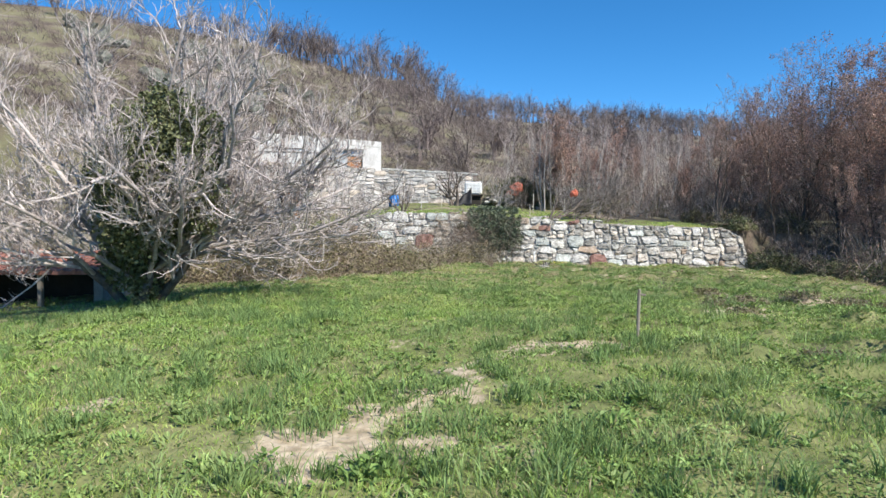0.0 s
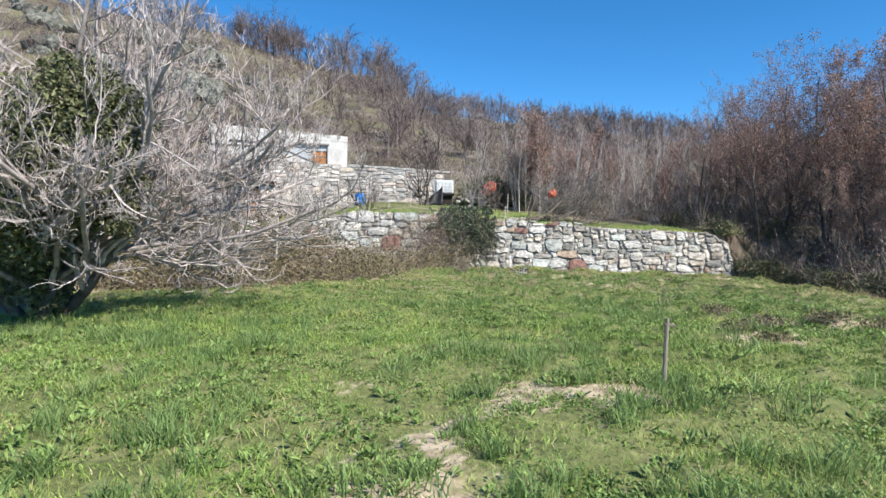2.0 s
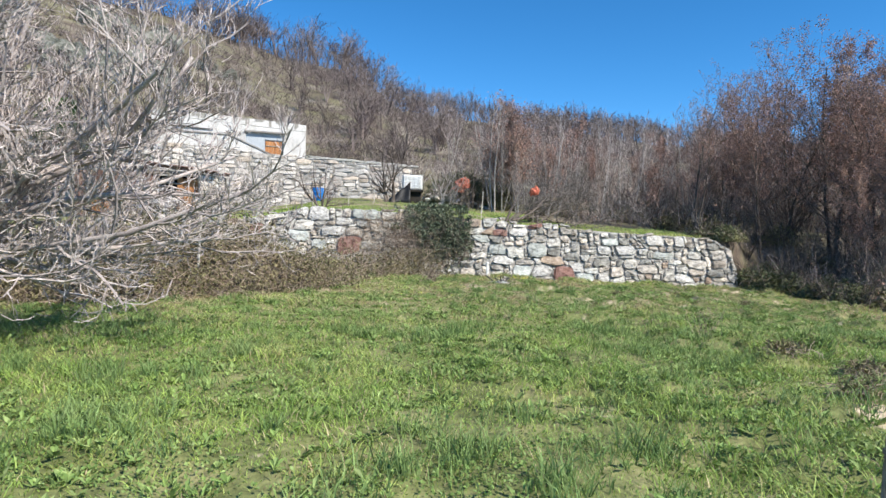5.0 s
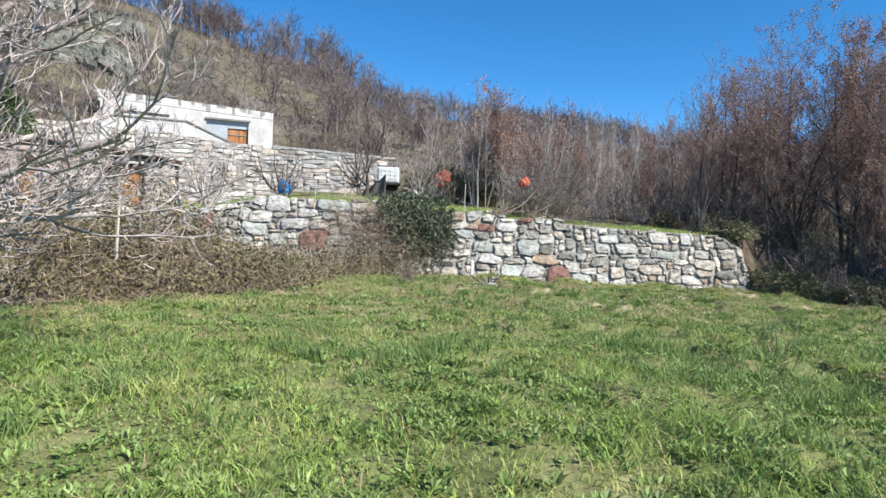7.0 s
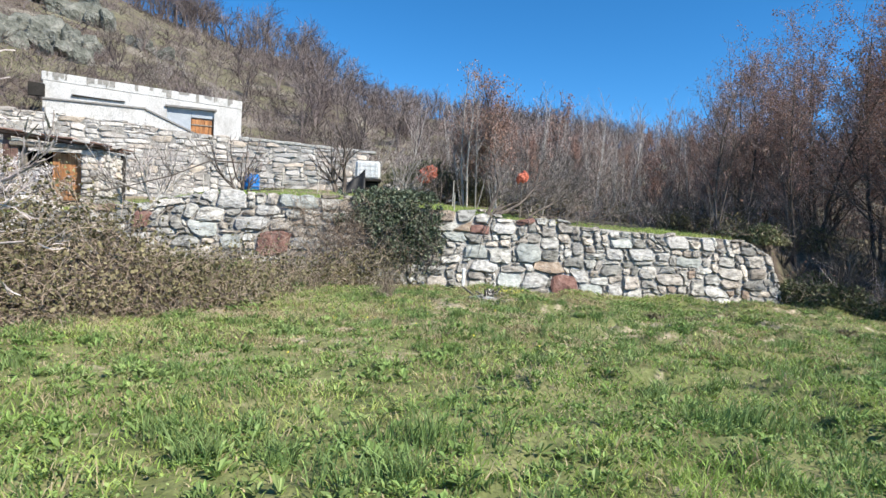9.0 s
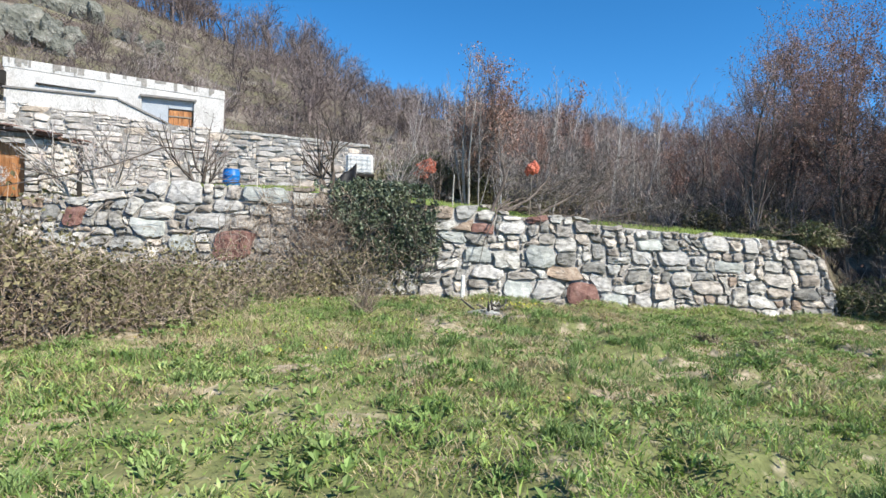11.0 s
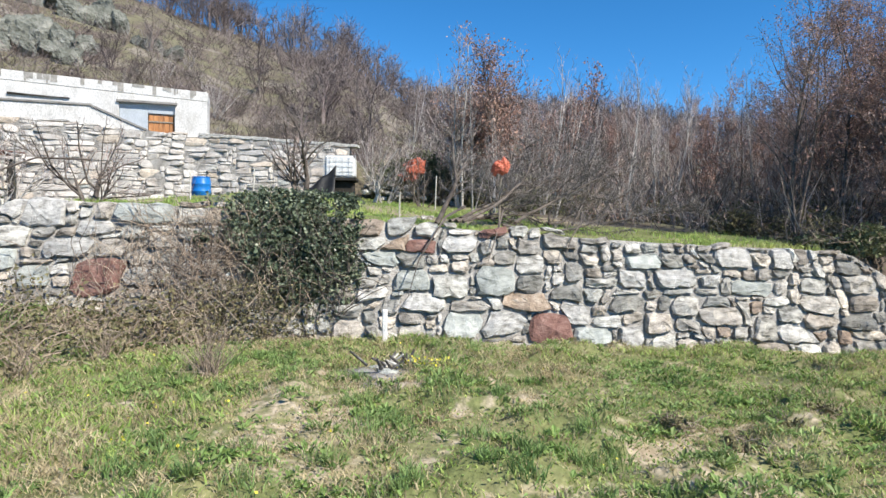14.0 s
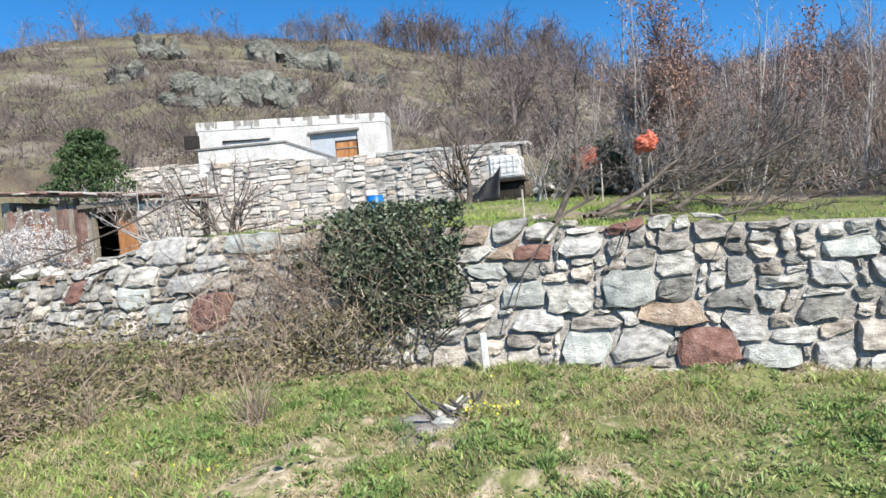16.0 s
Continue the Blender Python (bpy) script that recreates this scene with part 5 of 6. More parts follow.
def build_woods():
    r = np.random.default_rng(51)
    lab = "leafless oak with some brown leaves at the wood's edge"
    kinds = []
    for k in range(4):
        kinds.append(tree("oak_tree", (60 + 8 * k, -60, 0), r, OAK, 9.0 + k * 0.4, 0.095, 2, 0.18, (M_BARK_DARK, M_TWIG_DARK), lab, "tree", "oaks at the wood's edge",
                          (12000, 6500, 10500, 4000)[k], M_LEAF_DRY, 0.078, 0.25 if k != 2 else 0.05))
    pale = [tree("bare_sapling", (60 + 8 * k, -75, 0), r, SAPLING, 5.6, 0.04, 3 + k, 0.2, (M_BARK_PALE, M_TWIG_PALE), "thin pale leafless saplings in a clump", "sapling", "saplings in the wood", cut=1, sides=(4, 2, 2)) for k in range(2)]
    shrubs = [tree("bare_shrub", (60 + 8 * k, -90, 0), r, SHRUB, 2.2, 0.022, 9, 0.55, (M_BARK_PALE if k else M_BARK_DARK, M_TWIG_PALE if k else M_BARK_DARK), "leafless twiggy shrub on the slope", "shrub",
                   "shrubs on the slope", cut=1, sides=(4, 2, 2)) for k in range(2)]

    def put(ob, x, y, s=1.0, used=set()):
        m = Matrix.Translation((x, y, float(ground_z(x, y)) - 0.05)) @ Matrix.Rotation(r.uniform(0, 6.28), 4, "Z") @ Matrix.Diagonal((s, s, s * r.uniform(0.92, 1.1), 1))
        if ob.name not in used:
            used.add(ob.name)
            ob.matrix_basis = m
            return
        c = copy_thing(ob, Matrix.Identity(4))
        c.matrix_basis = m

    for x, y, k, s in ((11.4, 27.0, 3, 0.74), (14.6, 27.5, 0, 1.05), (16.8, 25.5, 1, 0.98), (13.4, 29.5, 1, 0.75), (18.6, 28.5, 2, 1.0), (15.9, 23.2, 3, 0.6), (17.6, 21.0, 0, 0.95), (20.2, 24.0, 1, 1.0), (14.3, 20.6, 2, 0.4),
                       (21.5, 19.0, 2, 1.0), (13.0, 26.4, 2, 0.7), (13.0, 33.0, 2, 0.5), (16.0, 32.5, 3, 0.9), (19.5, 33.0, 0, 0.95), (23.5, 28.0, 3, 1.0), (10.6, 33.5, 3, 0.48), (23.0, 36.0, 1, 0.9),
                       (22.0, 13.5, 0, 1.0), (15.6, 15.5, 3, 0.5), (26.0, 22.0, 2, 1.1), (19.0, 40.0, 2, 0.6), (14.0, 39.0, 0, 0.55), (25.0, 17.0, 3, 0.9), (12.4, 30.0, 2, 0.45), (15.8, 26.4, 2, 1.0), (17.2, 23.4, 0, 0.95), (15.0, 25.0, 3, 0.9), (18.8, 25.4, 0, 1.0), (16.4, 29.6, 2, 0.95), (19.4, 22.4, 2, 1.0), (14.9, 22.0, 0, 0.5), (16.6, 19.4, 2, 0.65), (21.0, 30.5, 0, 1.0),
                       (17.4, 27.0, 3, 1.0), (22.4, 25.0, 0, 1.05), (20.0, 27.6, 3, 1.0), (14.4, 31.4, 0, 0.8), (17.4, 35.0, 2, 0.9), (19.8, 18.2, 0, 0.95), (24.0, 32.0, 2, 1.0)):
        put(kinds[k], x + (0.9 if y > 24 and x > 12 else 0.3), y, s * (0.74 if y > 24 else 0.84))
    for i in range(120):
        x = r.uniform(3.5, 24)
        y = r.uniform(31.5, 47) + max(0, 6 - x) * 0.6
        put(pale[i % 2], x, y, r.uniform(0.5, 0.85))
    young = tree("young_oak", (60, -105, 0), r, dict(SAPLING, kids=(24, 7), ratio=(0.32, 0.55)), 4.2, 0.04, 2, 0.22, (M_BARK_DARK, M_TWIG_DARK), "slim young oak still holding brown leaves", "tree", "young oaks in the wood", 1700, M_LEAF_RUSSET, 0.075, 0.15, 1, (4, 2, 2))
    for i in range(20):
        x = r.uniform(7, 24)
        put(young, x, r.uniform(33.5, 46) if x < 12 else r.uniform(25.5, 44), r.uniform(0.6, 1.05))
    for i in range(58):
        x = r.uniform(-16, 17)
        y = r.uniform(40, 62) if x < 2.5 else r.uniform(31.5, 45)
        put(shrubs[i % 2], x, y, r.uniform(0.6, 1.25))
    for x, y, s in ((11.9, 24.6, 0.55), (12.3, 22.9, 0.6), (12.6, 21.4, 0.55), (12.2, 19.6, 0.6), (12.9, 18.0, 0.6), (12.6, 16.2, 0.55), (13.4, 23.6, 0.9), (13.6, 20.0, 0.9), (13.8, 17.0, 0.9), (12.8, 14.5, 0.7), (12.9, 25.6, 0.8), (14.5, 25.0, 1.2), (15.5, 21.5, 1.2), (16.5, 24.0, 1.3), (15.0, 18.5, 1.2), (17.0, 19.0, 1.4), (16.0, 28.0, 1.3), (14.0, 30.5, 1.2), (18.5, 23.0, 1.4), (18.0, 26.5, 1.4), (19.5, 21.0, 1.4),
                    (13.5, 27.5, 1.1), (12.2, 28.5, 1.0), (17.5, 30.0, 1.4), (20.5, 26.5, 1.5), (14.2, 22.2, 1.0), (13.4, 16.0, 0.9), (14.4, 13.5, 1.0), (13.2, 12.0, 0.8), (16.5, 15.0, 1.3), (12.0, 31.5, 1.1), (-13, 35, 1.0), (-15, 37, 1.1), (-12.4, 38.4, 1.0), (-17, 35.5, 1.2), (-14.5, 40, 1.1), (-19, 38, 1.2), (-12.8, 42, 1.0), (-16.5, 42, 1.1), (-21, 41, 1.2), (-10.5, 43.5, 0.9), (-2.2, 40, 0.9), (-1.0, 38.2, 0.8), (0.6, 38.6, 0.9), (-3.0, 43, 1.0)):
        put(shrubs[0], x, y, s)


def build_underwood():
    """Thin brown shoots and dead leaves that fill the foot of the wood."""
    r = np.random.default_rng(57)
    x = np.concatenate([r.uniform(8.5, 24, 3400), r.uniform(12.6, 19, 1500)])
    y = np.concatenate([r.uniform(26.2, 40, 3400), r.uniform(11, 26.2, 1500)])
    ok = ((x > 11.6) | (y > 28.6 + 0.6 * (11.6 - x))) & (fractal(x, y, 1.6, 59) > 0.36)
    x, y = x[ok], y[ok]
    z = ground_z(x, y)
    lines = []
    for p in np.stack([x, y, z - 0.05], 1):
        d = unit(np.array([r.normal(0, 0.45), r.normal(0, 0.45), 1.0]))
        L = 0.4 + 1.7 * r.random() ** 2
        q = p + d * L * 0.55
        t = q + unit(d + r.normal(0, 0.2, 3)) * L * 0.45
        lines.append((np.array([p, q, t]), np.array([0.011, 0.008, 0.004]), 0))
        for _ in range(3):
            f = p + d * L * r.uniform(0.2, 0.55)
            e = unit(d + r.normal(0, 0.55, 3)) * L * 0.25
            lines.append((np.array([f, f + e, f + 2 * e + r.normal(0, 0.06, 3)]), np.array([0.007, 0.005, 0.003]), 0))
    V, F = tubes(lines, (2,))
    tagged(new("underwood", mesh_of("underwood", V, F, M_TWIG_WOOD)), "thin brown leafless shoots crowding the foot of the wood", "undergrowth", kind="stuff")
    tips = np.concatenate([l[0][1:] for l in lines])
    c = tips[r.integers(0, len(tips), 8000)] + r.normal(0, 0.1, (8000, 3))
    V, F = leaf_quads(r, c, 0.07, 0.2)
    tagged(new("withered_leaves", mesh_of("withered_leaves", V, F, M_LEAF_RUSSET)), "withered russet leaves caught among the shoots", "leaves", kind="stuff")


def build_far_wood():
    """The leafless wood all over the hill, too many trees to count."""
    r = np.random.default_rng(61)
    spec = dict(segs=(4, 4, 2), wander=(0.12, 0.2, 0.3), rise=(0.02, 0.09, 0.04), taper=0.35, kids=(11, 11), ratio=(0.85, 0.5), angle=(48, 50), least=0.017, thin=0.5)
    spec["from"] = (0.25, 0.25)
    moulds = []
    for k in range(6):
        lines = []
        for s in range(1 + k % 3):
            a = r.uniform(0, 6.28)
            grow(r, np.zeros(3), unit(np.array([math.cos(a) * 0.2, math.sin(a) * 0.2, 1])), 3.5 * r.uniform(0.8, 1.15), 0.09, 0, spec, lines)
        moulds.append(tubes(lines, (3, 2, 2)))
    V, F, base = [], [], 0
    n = 0
    while n < 560:
        x, y = r.uniform(-95, 85), r.uniform(37, 150)
        dx, dy = x - 2, y - 12
        az, rr = math.degrees(math.atan2(-dx, dy)), math.hypot(dx, dy)
        reach = float(np.interp(az, [-90, -60, -30, -10, -3, 2, 10, 20, 35, 60, 90], [150, 140, 130, 130, 125, 108, 100, 88, 78, 75, 80]))
        if rr > reach + 4 or abs(az) > 62 or (rr < 33 and x < 4):
            continue
        open_left = az > 12 and 30 < rr < reach - 7
        if r.random() < (0.75 if open_left else 0.0) or r.random() < 0.55 * max(0, 1 - rr / 130) or (x < 2.5 and y < 43):
            continue
        mv, mf = moulds[int(r.integers(0, 6))]
        s = r.uniform(0.5, 1.1) * ((1.4 if 4 < az < 17 else 1.0 if az > 17 else 1.2) if rr > reach - 12 else 1.0) * (0.6 if open_left else 0.85 if az > 8 else 1.0) * (0.75 if rr < 40 else 1)
        a = r.uniform(0, 6.28)
        ca, sa = math.cos(a) * s, math.sin(a) * s
        P = np.stack([mv[:, 0] * ca - mv[:, 1] * sa, mv[:, 0] * sa + mv[:, 1] * ca, mv[:, 2] * s], 1) + np.array([x, y, float(ground_z(x, y)) - 0.1])
        V.append(P)
        F.append(mf + base)
        base += len(mv)
        n += 1
    # a close row of taller trees along the ridge
    for az in np.linspace(-27, 27, 112):
        az = az + r.uniform(-0.5, 0.5)
        reach = float(np.interp(az, [-90, -60, -30, -10, -3, 2, 10, 20, 35, 60, 90], [150, 140, 130, 130, 125, 108, 100, 88, 78, 75, 80]))
        rr = reach - r.uniform(0.5, 5)
        x, y = 2 - rr * math.sin(radians(az)), 12 + rr * math.cos(radians(az))
        mv, mf = moulds[int(r.integers(0, 6))]
        s = r.uniform(0.75, 1.15) * float(np.interp(az, [-27, -8, 2, 14, 20, 27], [1.0, 1.25, 1.45, 1.5, 0.95, 0.65]))
        a = r.uniform(0, 6.28)
        ca, sa = math.cos(a) * s, math.sin(a) * s
        V.append(np.stack([mv[:, 0] * ca - mv[:, 1] * sa, mv[:, 0] * sa + mv[:, 1] * ca, mv[:, 2] * s], 1) + np.array([x, y, float(ground_z(x, y)) - 0.1]))
        F.append(mf + base)
        base += len(mv)
    tagged(new("far_wood", mesh_of("far_wood", np.concatenate(V), np.concatenate(F), M_TWIG_HILL)), "leafless brown-grey wood covering the hillside", "wood", kind="stuff")
    # low scrub between the trees
    n = 7500
    x, y = r.uniform(-70, 60, n * 3), 36 + 74 * r.random(n * 3) ** 1.4
    ok = (fractal(x, y, 7, 77) > 0.38) & ~((x < 2.5) & (y < 41.5)) & (np.abs(np.degrees(np.arctan2(2 - x, y - 12))) < 60)
    x, y = x[ok][:n], y[ok][:n]
    x2, y2 = r.uniform(-34, 2.0, 2000), r.uniform(38.5, 58, 2000)
    ok = (fractal(x2, y2, 3, 78) > 0.36) & ((y2 > 43.5) | (x2 < -11.5) | (x2 > -3.4))
    x, y = np.concatenate([x, x2[ok]]), np.concatenate([y, y2[ok]])
    x2, y2 = r.uniform(-34, -11.8, 1500), r.uniform(28, 42, 1500)
    x, y = np.concatenate([x, x2]), np.concatenate([y, y2])
    z = ground_z(x, y)
    lines = []
    for px, py, pz in zip(x, y, z):
        far = 0.6 + max(0, py - 36) / 60
        for _ in range(7):
            d = unit(np.array([r.normal(0, 1.0), r.normal(0, 1.0), 0.9]))
            p0 = np.array([px, py, pz - 0.1])
            p1 = p0 + d * 0.7 * far * r.uniform(0.5, 1.2)
            p2 = p1 + unit(d + r.normal(0, 0.55, 3)) * 0.55 * far
            lines.append((np.array([p0, p1, p2]), np.array([0.012, 0.009, 0.005]) * (0.8 + far * 0.6), 0))
    V, F = tubes(lines, (2,))
    tagged(new("hill_scrub", mesh_of("hill_scrub", V, F, M_TWIG_HILL)), "low leafless scrub on the hillside", "scrub", kind="stuff")

# ---------------------------------------------------------------- the white house above the terrace
def build_house():
    a, b = Vector((-11.05, 36.75, 0)), Vector((-3.8, 38.45, 0))
    turn = math.atan2(b.y - a.y, b.x - a.x)
    L = (b - a).length
    z0, zl, zr = 4.6, 6.98, 6.64
    root = thing("white_house", (a.x, a.y, z0), "low white plastered house with a stained flat roof edge", "house")
    m = Matrix.Translation((0, 0, 0)) @ Matrix.Rotation(turn, 4, "Z")
    slope = (zr - zl) / L

    def slab(name, u0, u1, y0, y1, lo, hi, mat, parent, label="", bevel=0.01):
        bm = one_box((u0, y0, lo), (u1, y1, hi), bevel)
        for v in bm.verts:
            if hi > 6.2 and (v.co.z > (lo + hi) / 2 or lo > 6.4):
                v.co.z += slope * v.co.x
        ob = part(name, bm, mat, parent, label)
        ob.matrix_basis = m @ Matrix.Identity(4)
        ob.location = (0, 0, -z0)
        return ob

    w0, w1 = 4.45, 6.32     # bay with the shutter
    slab("wall", 0, w0, 0, 0.3, 4.6, 6.62, M_PLASTER, root)
    slab("wall", w1, L, 0, 0.3, 4.6, 6.62, M_PLASTER, root)
    slab("wall", w0, w1, 0, 0.3, 6.12, 6.62, M_PLASTER, root)
    slab("wall", w0, w1, 0, 0.3, 4.6, 4.98, M_PLASTER, root)
    slab("wall", L - 0.3, L, 0.303, 1.3, 4.6, 6.62, M_PLASTER, root)
    slab("wall", 0, 0.3, 0.303, 1.3, 4.6, 6.62, M_PLASTER, root)
    slab("wall", 0.303, L - 0.303, 1.0, 1.3, 4.6, 6.62, M_PLASTER, root)
    slab("roof", -0.05, L + 0.01, -0.012, 1.32, 6.625, 6.98, M_PLASTER, root, "flat roof with a pale plastered edge", 0.02)
    slab("lintel", w0 - 0.06, w1 + 0.1, -0.09, -0.003, 6.08, 6.17, M_CONCRETE, root, "thin grey lintel")
    slab("panel", w0 + 0.003, w0 + 0.95, 0.1, 0.15, 4.983, 6.117, M_PANEL, root, "pale blue-grey painted panel in the bay")
    slab("panel", w0 + 0.953, w1 - 0.003, 0.1, 0.15, 5.75, 6.117, M_PANEL, root)
    win = slab("shutter", w0 + 0.95, w1 - 0.003, 0.16, 0.198, 5.69, 5.75, M_WOOD_GREY, root)
    for i in range(5):
        u = w0 + 0.97 + i * 0.175
        slab("plank", u, u + 0.165, 0.13, 0.165, 5.0, 5.685, M_WOOD_ORANGE, win, "brown varnished shutter plank", 0.006)
    slab("bar", w0 + 0.95, w1 - 0.02, 0.1, 0.128, 5.42, 5.48, M_WOOD_GREY, win)
    r = np.random.default_rng(71)
    for i in range(34):
        u = r.uniform(0.1, L - 0.3)
        h = r.uniform(0.1, 0.33)
        top = 6.985 + slope * u
        ob = slab("stain", u, u + r.uniform(0.03, 0.22), -0.017 - 0.0005 * i, -0.006, top - h - slope * u, top - 0.01 - slope * u, M_STAIN, root, "grey drip stain", 0)
    # low parapet before the house with a dark coping, sloping down beside the bay
    slab("parapet", 0.2, 3.6, -0.55, -0.3, 4.7, 5.78, M_PLASTER, root, "whitewashed parapet")
    slab("coping", 0.1, 3.7, -0.6, -0.26, 5.783, 5.86, M_CONCRETE, root, "dark parapet coping")
    # long near-black box standing slightly proud of the wall
    slab("slot", 1.0, 2.9, -0.075, -0.004, 6.1, 6.22, M_DARK, root, "long dark strip along the house wall")
    bm = bmesh.new()
    box(bm, (3.603, -0.55, 4.7), (5.6, -0.3, 5.0))
    for v in bm.verts:
        if v.co.z > 4.9:
            v.co.z = 5.78 - (v.co.x - 3.603) / 2.0 * 0.85
    ob = part("parapet", bm, M_PLASTER, root, "sloping end of the parapet")
    ob.matrix_basis, ob.location = m, (0, 0, -z0)
    bm = bmesh.new()
    box(bm, (3.703, -0.6, 5.0), (5.75, -0.26, 5.07))
    for v in bm.verts:
        v.co.z += 0.8 - (v.co.x - 3.603) / 2.0 * 0.85
    ob = part("coping", bm, M_CONCRETE, root)
    ob.matrix_basis, ob.location = m, (0, 0, -z0)
    slab("hatch", -0.45, 0.1, -0.25, -0.08, 5.95, 6.45, M_DARK, root, "dark square hatch at the corner")
    for ch in root.children:
        ch.matrix_basis = Matrix.Translation((0, 0, -z0)) @ m
    for ch in win.children:
        ch.matrix_basis = Matrix.Identity(4)


# ---------------------------------------------------------------- things on the terrace
def build_shed():
    root = thing("garden_shed", (-8.0, 29.0, 2.0), "rough stone shed with a slab roof and orange plank door", "shed")

    def at(name, bm, mat, label=""):
        ob = part(name, bm, mat, root, label)
        ob.location = (8.0, -29.0, -2.0)
        return ob

    r = np.random.default_rng(73)

    def roof_z(x):
        return 3.2 + 0.11 * (-5.8 - x)

    bm = bmesh.new()
    box(bm, (-11.2, 28.15, 0.0), (-5.75, 30.4, 0.06))
    for v in bm.verts:
        v.co.z += roof_z(v.co.x) + 0.03 * (v.co.y - 28.0)
    at("roof", bm, M_ROOF_DARK, "weathered brown slab roof")
    for i in range(42):
        x, y = -11.1 + (i % 14) * 0.385, 28.12 + (i // 14) * 0.76
        m = Matrix.Translation((x + 0.19, y + 0.34, roof_z(x + 0.19) + 0.11 + 0.03 * (y - 28))) @ Matrix.Rotation(r.normal(0.04, 0.05), 4, "X") @ Matrix.Rotation(0.11 + r.normal(0, 0.04), 4, "Y") @ Matrix.Rotation(r.normal(0, 0.15), 4, "Z")
        at("slab", one_box((-0.22, -0.43, -0.02), (0.22, 0.43, 0.025), 0.01, m), M_ROOF_DARK if i % 3 else M_UPPER)
    # back wall and floor get the shed's inner shade as near-black colour
    at("back_wall", one_box((-11.0, 30.0, 1.3), (-5.85, 30.3, 3.2)), M_DARK, "back wall coloured near black for interior shade")
    at("side_wall", one_box((-11.0, 28.5, 1.3), (-10.7, 29.99, 3.6)), M_MORTAR)
    at("side_wall", one_box((-6.1, 28.4, 1.6), (-5.9, 29.99, 3.18)), M_MORTAR, "rough stone side wall")
    # floor in the same near black, coloured as if shaded
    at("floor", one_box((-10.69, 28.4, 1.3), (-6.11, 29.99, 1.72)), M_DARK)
    at("pier", one_box((-6.35, 28.32, 1.5), (-6.11, 28.62, 3.2)), M_MORTAR, "rough stone pier")
    at("pier", one_box((-10.69, 28.32, 1.5), (-7.9, 28.62, 3.3)), M_MORTAR)

    def face(lo, hi, z0, z1, to_world, seed):
        sizes = ((3, 2), (2, 2), (4, 2), (2, 1), (3, 3), (5, 2))
        for block in pack_stones(r, lo, hi, lambda u: z1, lambda u: z0, 0.11, 0.09, sizes):
            me = stone_mesh(stone_outline(block, 0.05, 0.3, seed), to_world, 0.008, r.uniform(0.03, 0.07), r, M_UPPER)
            ob = part("stone", me, M_UPPER, root)
            ob.location = (8.0, -29.0, -2.0)

    face(-6.36, -5.88, 1.7, 3.15, lambda u, v, d: np.stack([u, 28.31 - d, v], 1), 5)
    for i in range(15):
        x = -10.7 + i * 0.187
        at("board", one_box((x, 28.26, 1.6), (x + 0.17, 28.31, 3.2 + 0.3 * r.random() * (i % 2)), 0.006), M_ROOF_DARK if i % 3 else M_WOOD_GREY, "weathered brown board")
    face(28.35, 30.0, 1.9, 3.15, lambda u, v, d: np.stack([-5.89 + d, u, v], 1), 7)
    at("lintel", one_box((-8.1, 28.2, 3.14), (-6.2, 28.34, 3.26), 0.02), M_WOOD_GREY, "weathered timber lintel")
    door = at("door", box(one_box((-7.1, 28.493, 2.05), (-6.38, 28.53, 2.15), 0.006), (-7.1, 28.493, 2.7), (-6.38, 28.53, 2.8), 0.006), M_WOOD_GREY, "ledged plank door standing half open")
    for i in range(4):
        x = -7.12 + i * 0.19
        part("plank", one_box((x, 28.45, 1.75), (x + 0.18, 28.49, 3.05 - 0.03 * (i % 2)), 0.006), M_WOOD_ORANGE, door, "orange-brown door plank")
    at("post", one_box((-7.85, 28.36, 1.5), (-7.74, 28.46, 3.25), 0.01), M_WOOD_GREY)
    for i in range(3):
        x = -9.9 + i * 0.2
        at("board", one_box((x, 28.12, 1.6), (x + 0.17, 28.16, 2.6 + 0.15 * (i % 3)), 0.006, Matrix.Translation((0, 0, 0))), M_WOOD_ORANGE, "leaning plank")


def rubble(name, centre, spread_x, spread_y, height, n, seed, mat, label, size=0.2):
    r = np.random.default_rng(seed)
    root = thing(name, centre, label, "rubble")
    for i in range(n):
        x, y = r.normal(0, spread_x, 1)[0], r.normal(0, spread_y, 1)[0]
        fall = max(0.0, 1 - (x / (2.2 * spread_x)) ** 2 - (y / (2.2 * spread_y)) ** 2)
        z = float(ground_z(centre[0] + x, centre[1] + y)) - centre[2] + height * fall * r.uniform(0.4, 1.0)
        bm = bmesh.new()
        bmesh.ops.create_icosphere(bm, subdivisions=1, radius=1)
        s = size * r.uniform(0.5, 1.5)
        turn = Matrix.Rotation(r.uniform(0, 6.28), 4, "Z") @ Matrix.Rotation(r.uniform(-0.6, 0.6), 4, "X")
        for v in bm.verts:
            v.co = turn @ Vector((v.co.x * s * r.uniform(0.85, 1.25), v.co.y * s * 0.8, v.co.z * s * r.uniform(0.45, 0.7)))
        ob = part("stone", bm, mat, root)
        ob.location = (x, y, z)


